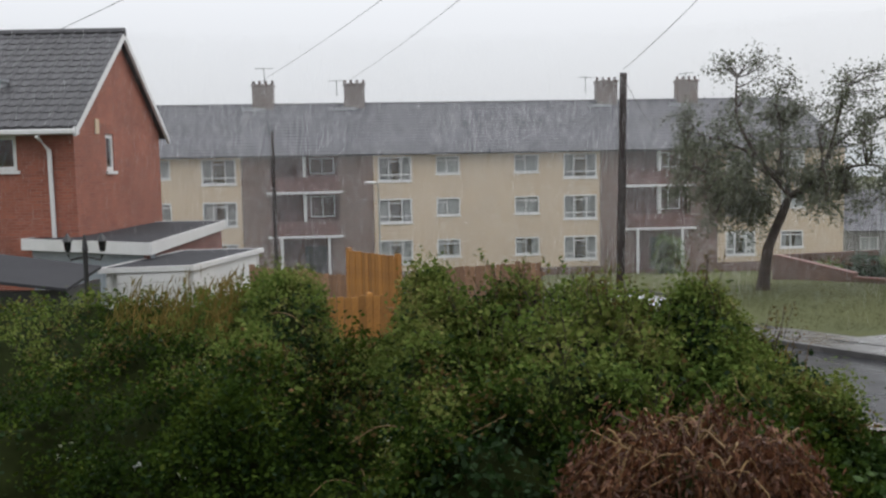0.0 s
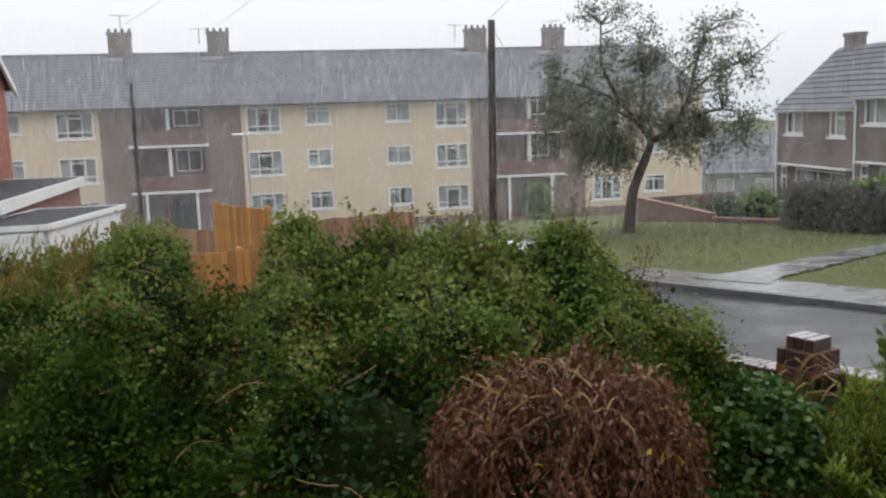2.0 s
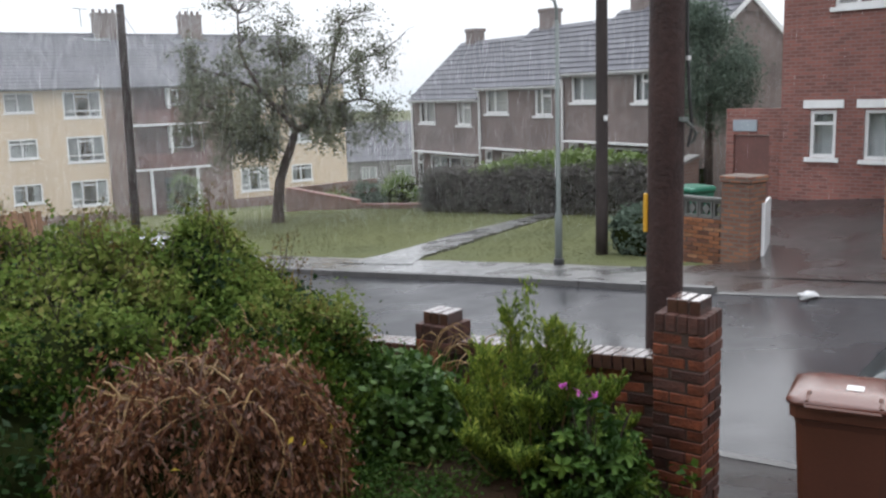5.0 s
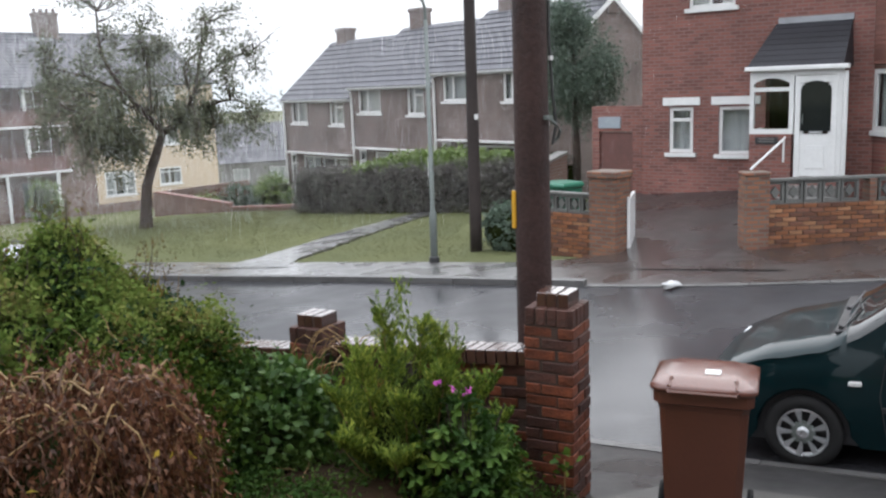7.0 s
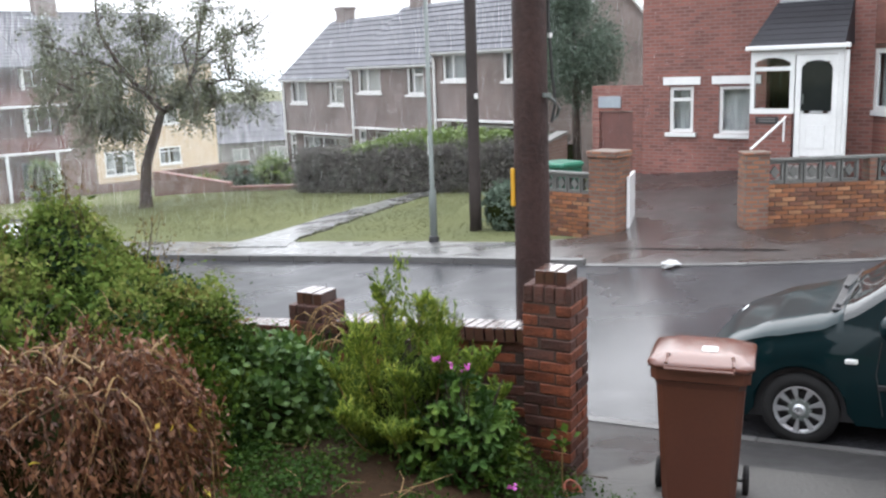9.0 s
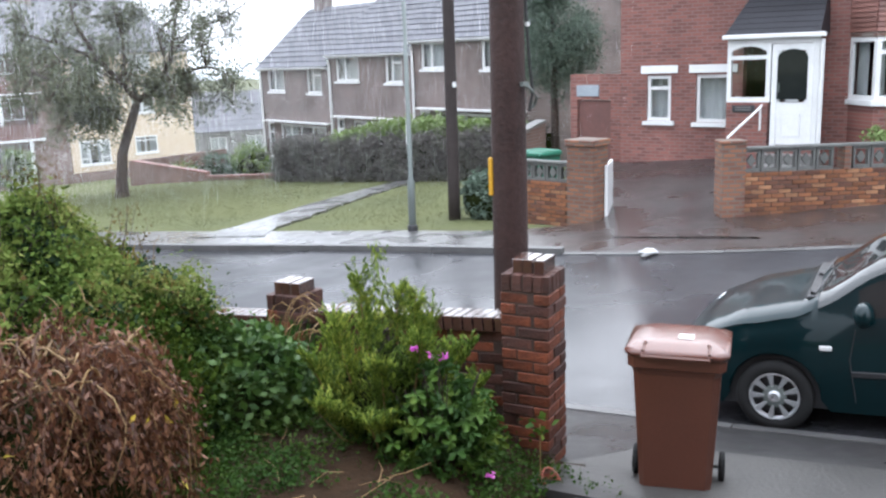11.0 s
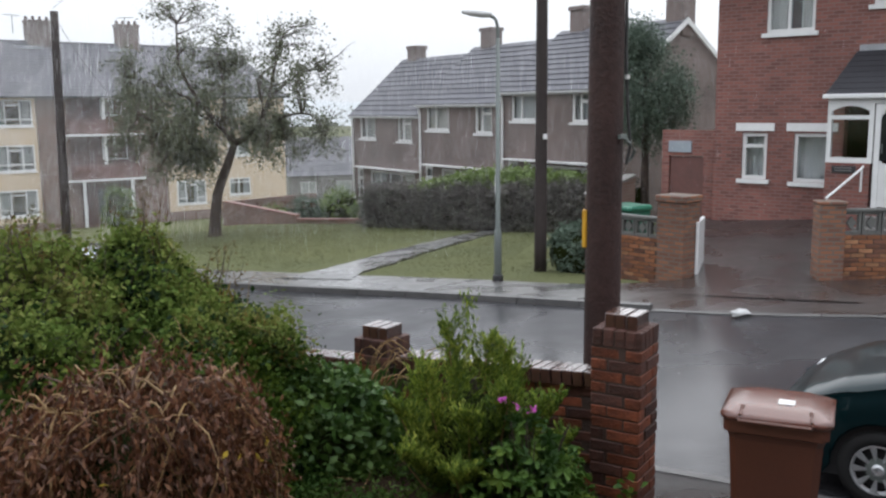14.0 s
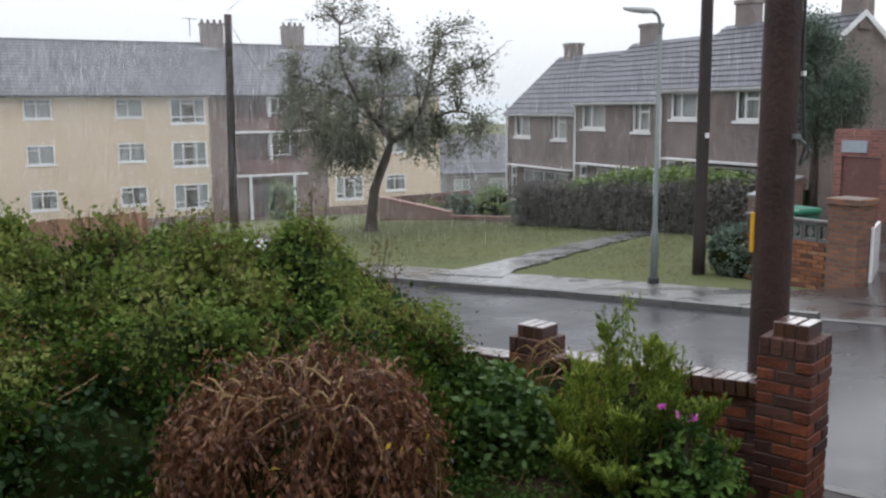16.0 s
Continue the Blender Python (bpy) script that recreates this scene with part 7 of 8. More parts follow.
def tree(x, y, z0, seed, turn):
    """The tree on the green: a leaning trunk, bent limbs, boughs that reach into the crown and leaves in loose clumps."""
    h = thing("tree", "sparse grey-green tree with leaning dark trunk on the green", "tree", at=(x, y, z0), turn=turn)
    rng = np.random.default_rng(seed)
    part("trunk", Build().tube([(-0.04, 0, -0.3), (0.0, 0, 0.15), (0.05, 0, 0.8), (0.14, 0.02, 1.5), (0.34, 0, 2.1), (0.55, 0, 2.6), (0.8, 0, 3.3)], [0.34, 0.23, 0.19, 0.18, 0.17, 0.16, 0.13], 12), M_BARK, h, smooth=True)
    nodes = []
    for pts, r in TREE_LIMBS:
        line = [Vector(p) for p in smooth_line(pts, 0.35)]
        part("limb", Build().tube(line, [r * (1 - 0.72 * i / (len(line) - 1)) for i in range(len(line))], 7, False), M_BARK, h, smooth=True)
        nodes += line[2:]

    def bend(a, b, sag, wander):
        mid = [a.lerp(b, t) + Vector(rng.normal(size=3)) * wander * (b - a).length + Vector((0, 0, sag * (b - a).length * math.sin(math.pi * t))) for t in (0.33, 0.66)]
        return smooth_line([a] + mid + [b], max(0.12, (b - a).length / 6))

    near = lambda p, pool: min(pool, key=lambda q: (q - p).length + (0.35 if q.z > p.z else 0))
    boughs, twigs, leaves, hang = Build(), Build(), [], []
    for c, r, count, leafy_ in CROWN:
        own = []
        for _ in range(count):
            d = Vector(rng.normal(size=3)).normalized() * (0.25 + 0.9 * rng.random())
            p = Vector((c[0] + d.x * r[0], c[1] + d.y * r[1], c[2] + d.z * r[2]))
            line = bend(near(p, nodes), p, 0.12, 0.07)
            boughs.tube(line, [0.034 * (1 - 0.75 * i / (len(line) - 1)) for i in range(len(line))], 5, False)
            own += line[1:]
        for _ in range(count * 7):
            q = own[int(rng.random() * len(own))]
            d = (Vector(rng.normal(size=3)) * 0.8 + (q - Vector(c)).normalized() * 0.7 + Vector((0, 0, -0.1))).normalized()
            ln = rng.uniform(0.3, 0.85)
            p = q + d * ln + Vector((0, 0, -0.22 * ln))
            line = bend(q, p, 0.16, 0.05)
            twigs.tube(line, [0.012 * (1 - 0.6 * i / (len(line) - 1)) for i in range(len(line))], 4, False)
            if rng.random() < 0.9 * min(1, leafy_ + 0.1):
                for k in range(int(34 * leafy_)):
                    m = line[int(len(line) * (0.2 + 0.8 * rng.random()) * 0.999)]
                    leaves.append(tuple(m + Vector(rng.normal(size=3)) * 0.16))
            if leafy_ > 0.9 and rng.random() < 0.25:
                for k in range(8):
                    hang.append(tuple(line[-1] + Vector((rng.normal() * 0.08, rng.normal() * 0.08, -0.35 * rng.random()))))
    part("bough_mass", boughs, M_BARK, h, kind="stuff")
    part("twig_mass", twigs, M_BARK, h, kind="stuff")
    part("crown", leaf_mesh("crown", leaves, 0.068, M_TREE, rng, 0.1, 1.7), None, h, "uneven grey-green crown", kind="stuff")
    part("hanging_leaves", leaf_mesh("hanging_leaves", hang, 0.062, M_TREE, rng, 0.1, 1.9, 0.5), None, h, kind="stuff")
    return h


tree(11.2, 31.6, ground_z(11.2, 31.6) + 0.05, 17, -19.5)

# purple-green hedge before the row of houses
hp = []
for _ in range(2600):
    t, side = rng0.random(), rng0.random()
    x, y = 16.7 + 2.3 * t, 29.6 - 10.6 * t
    z = ground_z(x, y) + 0.1
    w = rng0.uniform(-0.6, 0.6)
    hz = rng0.random() * 1.38 if side < 0.7 else 1.38
    hp.append((x + (w if side > 0.7 else -0.6) * 0.97, y + 0.2 * rng0.normal(), z + hz + 0.12 * noise.noise(Vector((x, y, hz)) * 1.4)))
hcore = Build()
for t in np.linspace(0, 1, 12):
    x, y = 16.7 + 2.3 * t, 29.6 - 10.6 * t
    z = ground_z(x, y)
    hcore.v += [(x - 0.55, y, z - 0.2), (x - 0.55, y, z + 1.33), (x + 0.55, y, z + 1.36), (x + 0.55, y, z - 0.2)]
hcore.f = [(4 * i + k, 4 * i + (k + 1) % 4, 4 * i + 4 + (k + 1) % 4, 4 * i + 4 + k) for i in range(11) for k in range(4)] + [(0, 1, 2, 3), (47, 46, 45, 44)]
foliage("clipped_hedge", "long dark purple-green clipped hedge before brick houses", "hedge", hp, 26, 0.11, 0.05, M_PURPLE, 41, hcore)
lm = [(17.2 + 1.6 * (q := rng0.random()) + rng0.normal() * 0.2, 27.0 - 7.4 * q, ground_z(0, 27.0 - 7.4 * q) + 1.5 + 0.5 * math.sin(q * 3.1) * rng0.random()) for _ in range(420)]
foliage("climber", "lime-green climbing foliage on top of the clipped hedge", "climber", lm, 14, 0.1, 0.09, M_LIME, 42)
bt = np.concatenate([blob(rng0, 330, (19.7, 19.0, 2.75), (1.3, 1.2, 1.65), 0.35), blob(rng0, 90, (19.3, 19.1, 4.15), (0.75, 0.7, 0.75), 0.3), blob(rng0, 60, (20.5, 19.0, 2.3), (0.8, 0.7, 0.8), 0.3)])
ct = foliage("conifer_tree", "tall soft grey-green bushy tree beside the gable", "tree", bt, 60, 0.17, 0.05, M_BUSH, 43)
part("trunk", Build().tube([(19.75, 19.0, ground_z(19.7, 19.0) - 0.2), (19.7, 19.0, 0.6), (19.65, 19.0, 2.4), (19.6, 19.0, 4.0)], [0.14, 0.12, 0.09, 0.04], 9), M_BARK, ct, smooth=True)
iv = blob(rng0, 190, (12.35, 13.85, -0.45), (0.42, 0.5, 0.55), 0.7)
foliage("ivy_clump", "ivy covered wall stub by the far pavement", "ivy", iv, 16, 0.07, 0.06, M_BUSH, 44, rough_shell((12.35, 13.85, -0.5), (0.38, 0.44, 0.5), 1.0))
for i, (x, y, r, hh, mt, nm) in enumerate(((17.3, 37.0, 0.9, 0.7, M_BUSH, "low green garden shrub behind a wall"), (18.6, 36.2, 0.9, 0.9, M_LIME, "pale green garden shrub behind a wall"), (16.4, 38.8, 0.7, 0.5, M_LIME, "pale green garden shrub behind a wall"), (13.6, 54.5, 0.95, 1.7, M_LIME, "light green shrub before the flats"), (19.6, 34.4, 0.8, 0.9, M_BUSH, "low green garden shrub behind a wall"))):
    z = ground_z(x, y) + hh * 0.5
    foliage("garden_shrub", nm, "shrub", blob(rng0, 120, (x, y, z), (r, r, hh), 0.5), 22, 0.14, 0.09, mt, 50 + i, rough_shell((x, y, z), (r * 0.75, r * 0.75, hh * 0.8), i))
pk = thing("bedding_flowers", "red and orange bedding flowers behind the low wall", "flowers", kind="stuff")
part("petals", leaf_mesh("petals", clumps(rng0, [(16.6 + rng0.normal() * 0.5, 37.0 + rng0.normal() * 0.6, ground_z(0, 37) + 0.85) for _ in range(26)], 8, 0.08), 0.07, M_DEAD, rng0), None, pk, kind="stuff")
rb = blob(rng0, 150, (20.6, 5.2, 1.55), (0.55, 0.6, 0.75), 0.6)
foliage("garden_shrub", "olive yellow-green shrub behind the front wall", "shrub", rb, 24, 0.08, 0.06, M_CONIFER, 60, rough_shell((20.6, 5.2, 1.4), (0.45, 0.5, 0.7), 3))
gf = thing("bedding_flowers", "small pink and green bedding plants behind the front wall", "flowers", kind="stuff")
part("leaves", leaf_mesh("leaves", clumps(rng0, [(16.6 + rng0.normal() * 0.35, 7.7 + rng0.normal() * 0.3, 0.68 + 0.12 * rng0.random()) for _ in range(30)], 14, 0.07), 0.05, M_LIME, rng0), None, gf, kind="stuff")

# blades of grass along the verge and the green
vg = []
for _ in range(9000):
    x, y = rng0.uniform(8, 18), rng0.uniform(13, 34)
    if side_of(FAR_KERB[::4], x, y) > 1.62:
        vg.append((x, y, ground_z(x, y) + 0.11))
pth = [(a + b) / 2 for a, b in zip(path_l, path_r)]
vg = [p for p in vg if min((p[0] - q.x) ** 2 + (p[1] - q.y) ** 2 for q in pth) > 0.85]
gv = thing("lawn_grass", "short rough grass of the green", "grass", kind="stuff")
part("blades", leaf_mesh("blades", clumps(rng0, vg, 9, 0.12), 0.011, M_STRAW_GREEN, rng0, 0, 3.2, dirs=np.tile([0, 0, 1.0], (len(vg) * 9, 1))), None, gv, kind="stuff")


# ---- wheelie bin ----
def brown_bin():
    h = thing("wheelie_bin", "brown plastic wheelie bin with a wet closed lid", "bin", at=(4.63, 3.37, -0.27), turn=-58)
    w0, w1, d0, d1, H = 0.203, 0.265, 0.197, 0.255, 0.92
    b = Build()
    ringv = lambda w, d, z, c: [(-w + c, -d, z), (w - c, -d, z), (w, -d + c, z), (w, d - c, z), (w - c, d, z), (-w + c, d, z), (-w, d - c, z), (-w, -d + c, z)]
    levels = [(w0, d0, 0.03, 0.03), (w0 + 0.01, d0 + 0.01, 0.06, 0.035), (w1 - 0.012, d1 - 0.015, H - 0.12, 0.04), (w1, d1, H - 0.08, 0.04), (w1 + 0.018, d1 + 0.015, H - 0.07, 0.04), (w1 + 0.02, d1 + 0.018, H, 0.04)]
    for w, d, z, c in levels:
        b.v += ringv(w, d, z, c)
    b.f = [tuple(range(7, -1, -1)), tuple(range(40, 48))] + [(8 * k + i, 8 * k + (i + 1) % 8, 8 * k + 8 + (i + 1) % 8, 8 * k + 8 + i) for k in range(5) for i in range(8)]
    part("body", b, M_BIN, h)
    lid = Build()
    for w, d, z, c in [(w1 + 0.035, d1 + 0.03, H + 0.004, 0.05), (w1 + 0.038, d1 + 0.035, H + 0.03, 0.05), (w1 + 0.012, d1 + 0.01, H + 0.042, 0.06), (w1 - 0.03, d1 - 0.04, H + 0.066, 0.08), (w1 - 0.1, d1 - 0.12, H + 0.076, 0.08)]:
        lid.v += ringv(w, d, z, c)
    lid.f = [tuple(range(7, -1, -1)), tuple(range(32, 40))] + [(8 * k + i, 8 * k + (i + 1) % 8, 8 * k + 8 + (i + 1) % 8, 8 * k + 8 + i) for k in range(4) for i in range(8)]
    lo = part("lid", lid, M_BINLID, h, "wet shining lid", True)
    part("sticker", Build().box(0.0, -0.12, H + 0.072, 0.09, -0.03, H + 0.081), M_WHITE, lo, "white square sticker")
    for x in (-0.19, 0.19):
        part("lid_rib", Build().tube([(x, -d1 - 0.025, H + 0.035), (x * 0.98, -d1 + 0.03, H + 0.05), (x * 0.96, -d1 + 0.06, H + 0.07)], 0.012, 6), M_BIN, lo)
    part("lid_handle", Build().tube([(-0.2, -d1 - 0.025, H + 0.02), (-0.19, -d1 - 0.055, H + 0.015), (0.19, -d1 - 0.055, H + 0.015), (0.2, -d1 - 0.025, H + 0.02)], 0.013, 6), M_BIN, lo)
    part("rear_handle", Build().tube([(-0.24, d1 + 0.01, H - 0.03), (-0.23, d1 + 0.07, H - 0.01), (0.23, d1 + 0.07, H - 0.01), (0.24, d1 + 0.01, H - 0.03)], 0.017, 8), M_BIN, h)
    part("axle", Build().tube([(-0.27, 0.1, 0.1), (0.27, 0.1, 0.1)], 0.012, 6), M_STEEL, h)
    for x in (-0.285, 0.245):
        part("wheel", Build().lathe([(0.05, 0), (0.095, 0.004), (0.1, 0.02), (0.095, 0.036), (0.05, 0.04)], 18, pose(x, 0.1, 0.1, 0, 90, 0)), M_TYRE, h)
    return h


brown_bin()


# ---- cars ----
def car(name, label, paint, at, turn, dark_roof=True):
    """A compact tall hatchback; +x is its nose, wheels stand at z 0."""
    h = thing(name, label, "car", "parked cars", at=at, turn=turn)
    hw, FX, RX, AR = 0.845, 3.2, 0.68, 0.335

    def low(x):
        for c in (FX, RX):
            if abs(x - c) < AR:
                return max(0.2, 0.29 + math.sqrt(AR * AR - (x - c) ** 2))
        return 0.2 + (0.1 * max(0, (x - 3.75) / 0.25)) + (0.1 * max(0, (0.2 - x) / 0.2))

    def curve(x, pts):
        for (x0, y0), (x1, y1) in zip(pts, pts[1:]):
            if x <= x1:
                t = max(0, (x - x0) / (x1 - x0))
                t = t * t * (3 - 2 * t) * 0.4 + t * 0.6
                return y0 + (y1 - y0) * t
        return pts[-1][1]

    belt = lambda x: curve(x, [(0, 0.98), (0.5, 1.02), (2.0, 0.95), (2.9, 0.9), (3.4, 0.85), (3.8, 0.74), (4.0, 0.58)])
    topz = lambda x: curve(x, [(0, 1.05), (0.12, 1.3), (0.4, 1.53), (0.9, 1.59), (1.6, 1.6), (2.05, 1.53), (2.45, 1.33), (2.86, 1.07), (3.05, 0.985), (3.4, 0.92), (3.75, 0.8), (3.93, 0.68), (4.0, 0.6)])
    wide = lambda x: hw * (1 - 0.16 * max(0, (x - 3.35) / 0.65) ** 2 - 0.1 * max(0, (0.45 - x) / 0.45) ** 2)
    xs = sorted(set([round(v, 3) for v in np.linspace(0, 4.0, 61)] + [round(c + s * AR * math.cos(q), 3) for c in (FX, RX) for s in (1, -1) for q in (0.02, 0.25, 0.5, 0.75, 1.0, 1.3)] + [2.88, 2.05, 1.02, 1.12, 0.45, 0.3]))

    def half(x):
        w, b, t, lo = wide(x), belt(x), topz(x), low(x)
        cab = max(0.0, min(1, (t - b - 0.08) / 0.45))
        y_r = w * (0.955 - 0.14 * cab)
        e = t - 0.06 - 0.02 * cab
        nose = max(0.0, min(1.0, (x - 2.6) / 0.3))
        return [(w * 0.96, lo), (w * 0.995, max(lo + 0.02, 0.42)), (w, max(lo + 0.04, 0.62)), (w * 0.975, max(lo + 0.06, b - 0.05)), (w * 0.95, max(lo + 0.07, b)), (y_r, max(b + 0.015, e)), (y_r * (0.88 + 0.05 * nose), t - 0.012), (y_r * 0.55, t - 0.002), (0, t + 0.002)]

    body, side_gl, front_gl, rear_gl, roof = Build(), {}, Build(), Build(), Build()
    prof = [half(x) for x in xs]
    side_win = [("front_side_window", 1.14, 2.62), ("rear_side_window", 0.34, 1.04)]
    for i in range(len(xs) - 1):
        xa, xb = xs[i], xs[i + 1]
        xm = (xa + xb) / 2
        for sgn in (1, -1):
            for k in range(8):
                vs = [(xa, sgn * prof[i][k][0], prof[i][k][1]), (xb, sgn * prof[i + 1][k][0], prof[i + 1][k][1]), (xb, sgn * prof[i + 1][k + 1][0], prof[i + 1][k + 1][1]), (xa, sgn * prof[i][k + 1][0], prof[i][k + 1][1])]
                f = [(0, 1, 2, 3)] if sgn < 0 else [(3, 2, 1, 0)]
                if k >= 5 and 2.02 < xm < 2.88:
                    front_gl.add(vs, f)
                elif k >= 5 and xm < 0.36 and xm > 0.04:
                    rear_gl.add(vs, f)
                elif k >= 5 and dark_roof and 0.7 < xm < 1.95:
                    roof.add(vs, f)
                else:
                    hit = None
                    if k == 4:
                        for nm, a, b in side_win:
                            if a < xm < b:
                                hit = (nm, sgn)
                    if hit:
                        # glass sits between a painted sill and a painted frame
                        mixp = lambda p, q, t: tuple(p[j] + (q[j] - p[j]) * t for j in range(3))
                        a0, b0, b1, a1 = vs[0], vs[1], vs[2], vs[3]
                        g = [mixp(a0, a1, 0.06), mixp(b0, b1, 0.06), mixp(b0, b1, 0.86), mixp(a0, a1, 0.86)]
                        side_gl.setdefault(hit, Build()).add(g, f)
                        body.add([a0, b0, g[1], g[0]], f)
                        body.add([g[3], g[2], b1, a1], f)
                    else:
                        body.add(vs, f)
    for x, pr in ((xs[0], prof[0]), (xs[-1], prof[-1])):
        ringp = [(x, y, z) for y, z in pr] + [(x, -y, z) for y, z in reversed(pr[:-1])]
        body.add(ringp, [tuple(range(len(ringp)))])
    part("body", body.welded("body", paint), None, h)
    for (nm, s), b in side_gl.items():
        part(nm, b.welded(nm, M_CARGLASS), None, h, "dark side glass")
    part("windscreen", front_gl.welded("windscreen", M_CARGLASS), None, h, "rain-wet windscreen")
    part("rear_window", rear_gl.welded("rear_window", M_CARGLASS), None, h)
    if dark_roof:
        part("roof_panel", roof.welded("roof_panel", M_CARGLASS), None, h, "dark roof panel")
    part("underbody", Build().box(0.15, -hw * 0.9, 0.2, 3.85, hw * 0.9, 0.62), M_BLACK, h)
    for cx in (FX, RX):
        for s in (1, -1):
            m = pose(cx, s * (hw - 0.02), 0.29, -90 * s, 0, 0)
            wh = part("wheel", Build().lathe([(0.18, -0.18), (0.27, -0.17), (0.29, -0.13), (0.29, -0.04), (0.272, -0.005), (0.195, 0.0), (0.185, -0.02)], 32, m, False), M_TYRE, h, smooth=True)
            rim = Build()
            m = m @ Matrix.Diagonal((0.9, 0.9, 1, 1))
            n = 40
            rim.lathe([(0.185, -0.03), (0.207, -0.02), (0.21, 0.004), (0.2, 0.006), (0.188, -0.012)], n, m, False)
            rim.lathe([(0.02, -0.02), (0.05, -0.02), (0.052, 0.0), (0.035, 0.012), (0.015, 0.008)], 20, m)
            part("wheel_bolts", Build().lathe([(0.052, -0.03), (0.1, -0.03), (0.1, -0.012), (0.052, -0.008)], 24, m, False), M_STEEL, wh, "dull grey wheel centre")
            for k in range(9):
                a = 2 * math.pi * k / 9
                mm = m @ pose(0, 0, 0, 0, 0, math.degrees(a))
                rim.add([(0.085, -0.01, -0.02), (0.194, -0.03, -0.015), (0.194, 0.03, -0.015), (0.085, 0.01, -0.02), (0.085, -0.008, -0.004), (0.192, -0.024, 0.004), (0.192, 0.024, 0.004), (0.085, 0.008, -0.004)],
                        [(4, 5, 6, 7), (0, 1, 5, 4), (1, 2, 6, 5), (2, 3, 7, 6), (3, 0, 4, 7)], mm)
            part("rim", rim, M_ALLOY, wh, "silver nine-spoke wheel trim")
            part("brake_disc", Build().lathe([(0.02, -0.06), (0.18, -0.06), (0.18, -0.05), (0.02, -0.05)], 20, m), M_BLACK, wh)
    for s in (1, -1):
        part("wing_mirror", Build().lathe([(0.02, -0.11), (0.075, -0.09), (0.095, 0.0), (0.075, 0.09), (0.02, 0.1)], 12, pose(2.56, s * (hw + 0.09), 1.0, 90, 0, 0) @ Matrix.Diagonal((0.75, 1, 1.05, 1))), paint, h, smooth=True)
        part("mirror_arm", Build().tube([(2.6, s * hw * 0.93, 0.95), (2.58, s * (hw + 0.06), 0.98)], 0.03, 6), M_BLACK, h)
        part("side_indicator", Build().box(2.78, s * (hw + 0.002) - 0.012, 0.69, 2.87, s * (hw + 0.002) + 0.012, 0.725, c=0.008), M_WHITE, h, "pale side indicator")
        part("door_handle", Build().box(1.28, s * (hw - 0.0) - 0.015, 0.83, 1.46, s * hw + 0.02, 0.87, c=0.01), paint, h)
        part("side_moulding", Build().box(1.05, s * hw - 0.005, 0.5, 2.65, s * hw + 0.012, 0.54, c=0.004), M_BLACK, h)
        part("headlight", Build().lathe([(0.02, -0.02), (0.1, -0.01), (0.12, 0.02), (0.06, 0.05)], 14, pose(3.84, s * 0.58, 0.64, 0, 70, s * 18)), M_ALLOY, h, smooth=True)
        part("door_seam", Build().tube([(2.62, s * (hw + 0.001), 0.3), (2.66, s * (hw + 0.002), 0.62), (2.62, s * (hw * 0.978), 0.86)], 0.004, 4), M_BLACK, h)
        part("door_seam", Build().tube([(1.08, s * (hw + 0.001), 0.3), (1.08, s * (hw + 0.002), 0.62), (1.08, s * (hw * 0.978), 0.9)], 0.004, 4), M_BLACK, h)
        part("roof_rail", Build().tube([(0.5, s * 0.58, 1.585), (0.7, s * 0.585, 1.635), (1.7, s * 0.585, 1.635), (1.9, s * 0.58, 1.58)], 0.014, 6), M_BLACK, h)
    for y0, y1 in ((0.55, -0.05), (-0.1, -0.6)):
        part("wiper", Build().tube([(2.93, y0, 1.05), (2.88, (y0 + y1) / 2, 1.085), (2.85, y1, 1.1)], 0.009, 5).tube([(2.95, y0, 1.03), (2.93, y0, 1.07)], 0.02, 6), M_BLACK, h)
    part("scuttle", Build().box(2.86, -0.62, 1.02, 2.98, 0.62, 1.05, c=0.01), M_BLACK, h)
    for x, y in ((1.55, 0.36), (1.55, -0.36)):
        part("seat", Build().box(x - 0.1, y - 0.22, 0.4, x + 0.06, y + 0.22, 1.12, c=0.05).box(x - 0.08, y - 0.12, 1.12, x + 0.02, y + 0.12, 1.32, c=0.04), M_BLACK, h)
    return h


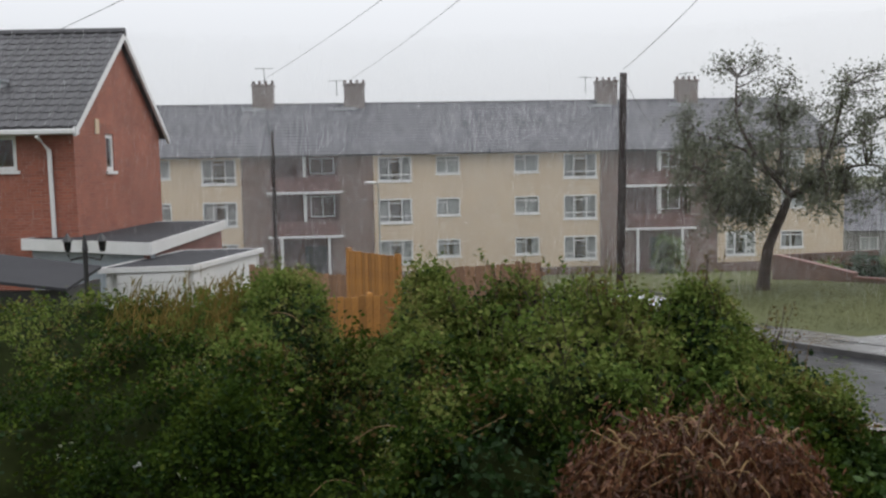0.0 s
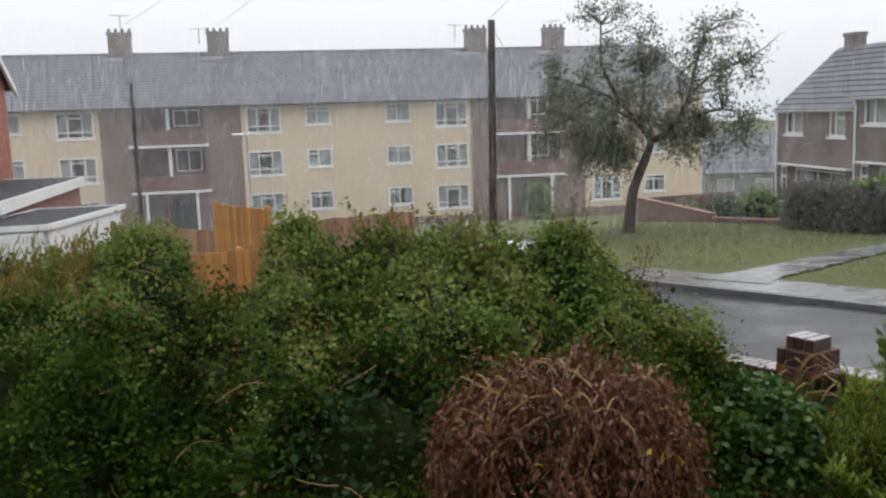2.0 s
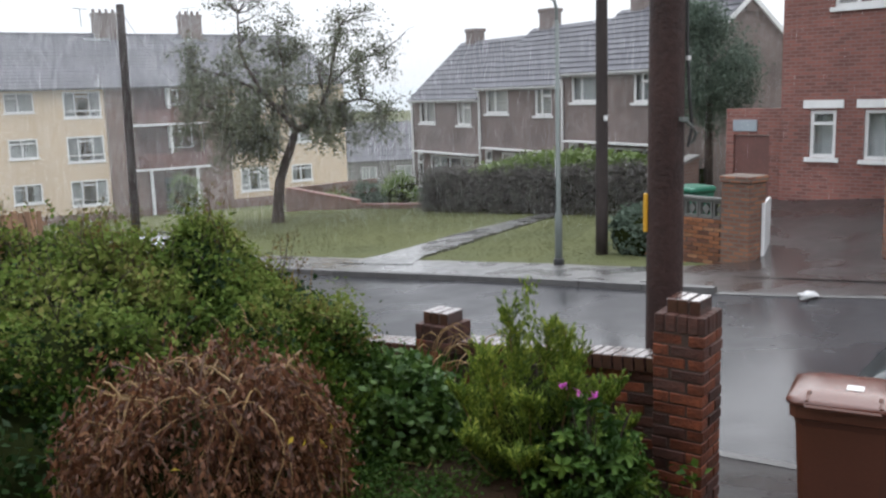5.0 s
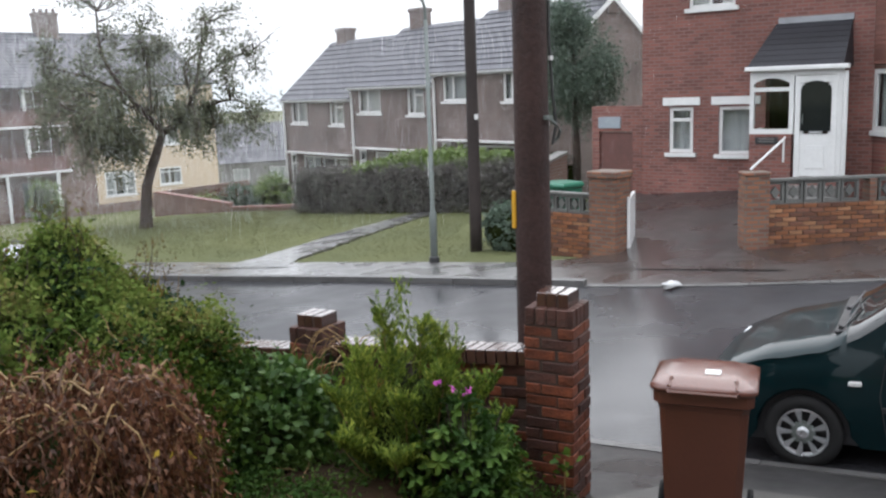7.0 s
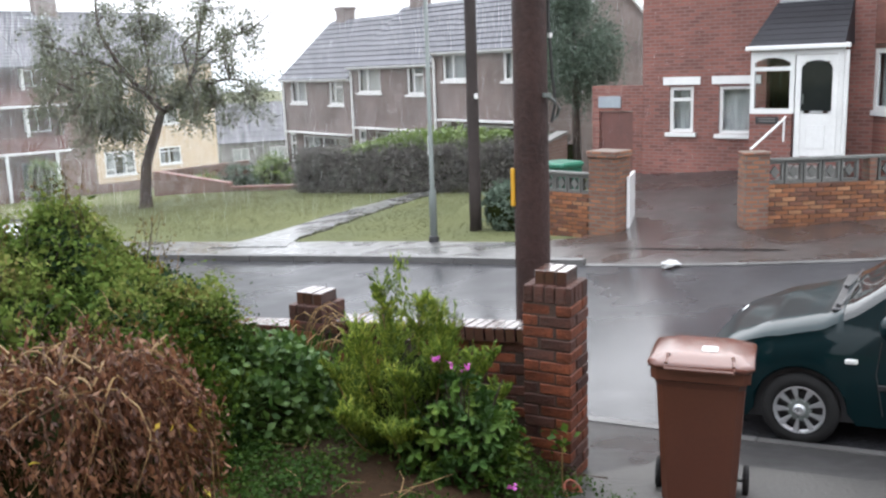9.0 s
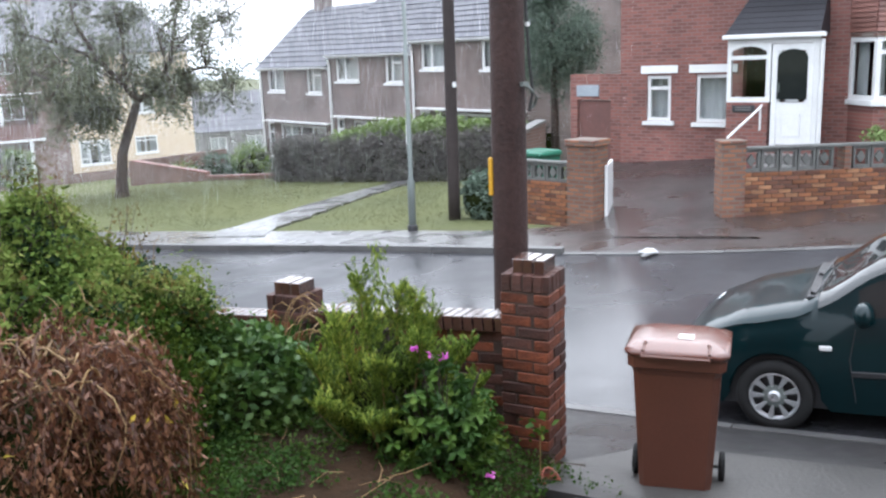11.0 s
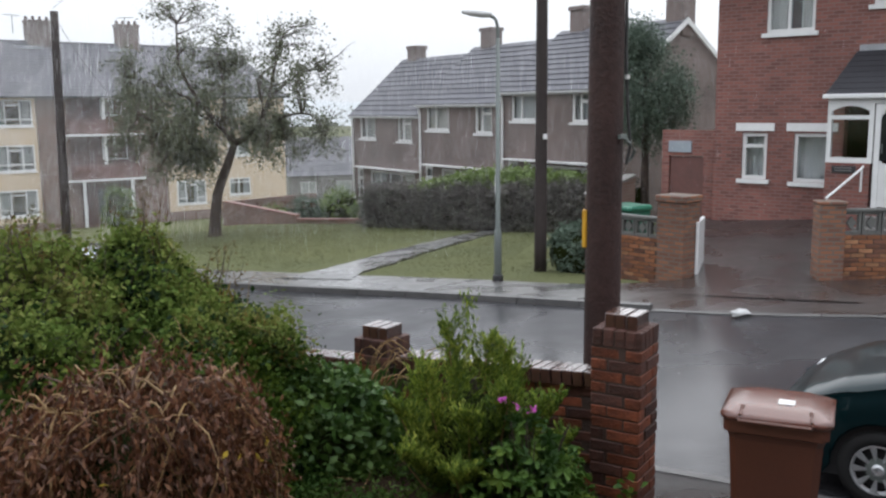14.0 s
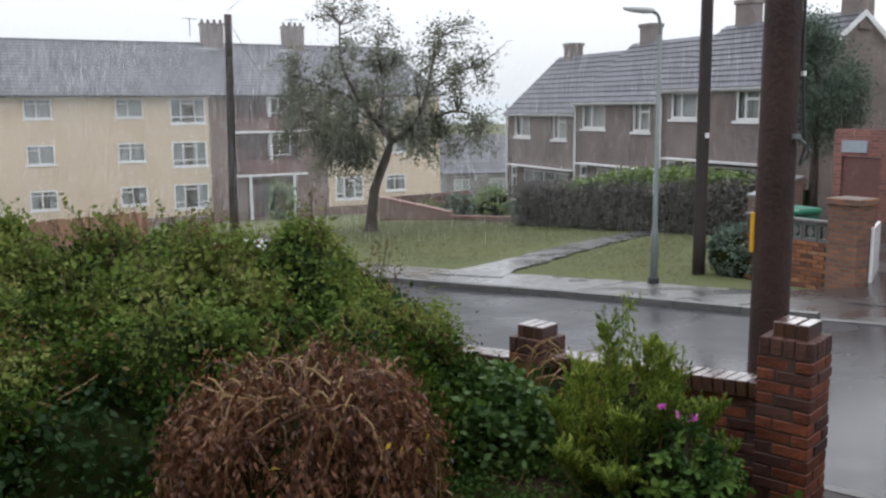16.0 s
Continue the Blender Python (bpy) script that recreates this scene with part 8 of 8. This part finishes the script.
HEAD = math.degrees(math.atan2(0.92, -0.4))
hx, hy = -0.4, 0.92          # the way the nose points
sx_, sy_ = -0.92, -0.4       # towards the near pavement
hub = Vector((6.32, 3.72))    # front wheel, pavement side
org = hub - Vector((hx, hy)) * 3.2 - Vector((sx_, sy_)) * 0.83
car("car", "dark green hatchback car wet with rain, parked by the kerb", M_PAINT, (org.x, org.y, ground_z(hub.x, hub.y) - 0.01 + 0.061 * 3.2), HEAD)
bpy.data.objects["car"].rotation_euler = (0, radians(3.5), radians(HEAD))
M_WHITECAR = surface("white_car_paint", (0.75, 0.76, 0.78), (0.68, 0.69, 0.71), 0.2, 10, 1, 0)
car("car", "white parked car mostly hidden behind the hedge", M_WHITECAR, (3.15, 11.9, ground_z(3.15, 11.9) - 0.12), HEAD, False)
litter = thing("litter", "crumpled white paper bag in the gutter", "litter", at=(10.67, 8.4, ground_z(10.67, 8.4) + 0.02))
part("bag", rough_shell((0, 0, 0.04), (0.16, 0.1, 0.045), 4.0, 0.7, 16, 8, 0.0), M_NET, litter, smooth=True)

# own house wall, unseen: added behind the camera for bounce and to darken the hedge
setting("wall_house", Build().box(-7, -1.2, -0.4, 4.5, -0.9, 6.5), M_REDBRICK, "unseen red brick house wall added behind the camera", "wall")

# ---- rain ----
def rain():
    """Long thin drops falling aslant over the far street, imitating haze before the houses."""
    m, n, l, b = node_material("falling_water")
    d, tr, mx = n.new("ShaderNodeBsdfDiffuse"), n.new("ShaderNodeBsdfTranslucent"), n.new("ShaderNodeMixShader")
    for q in (d, tr):
        q.inputs[0].default_value = (0.86, 0.87, 0.88, 1)
    mx.inputs[0].default_value = 0.5
    l.new(d.outputs[0], mx.inputs[1])
    l.new(tr.outputs[0], mx.inputs[2])
    l.new(mx.outputs[0], n["Material Output"].inputs[0])
    rng = np.random.default_rng(77)
    count = 430000
    # drops begin 20 m out and widen with distance, in place of haze
    r = 20 + 38 * rng.random(count) ** 0.6
    a = np.radians(rng.uniform(-27, 72, count))
    x, y = r * np.sin(a), r * np.cos(a)
    z = -0.067 * y + rng.random(count) * (2.7 + 0.2 * r)
    clear = (x > 17) & (y < 9.5)  # indoors across the road
    x, y, z, r = x[~clear], y[~clear], z[~clear], r[~clear]
    me = leaf_mesh("rain", np.stack([x, y, z], 1), 0.0004 + 0.00003 * r, m, rng, 0, 380, dirs=np.tile([0.6, 0.0, 9.0], (len(x), 1)))
    return tagged(new("rain", me), "fine grey rain falling aslant over the street", "rain", kind="stuff")


rain()
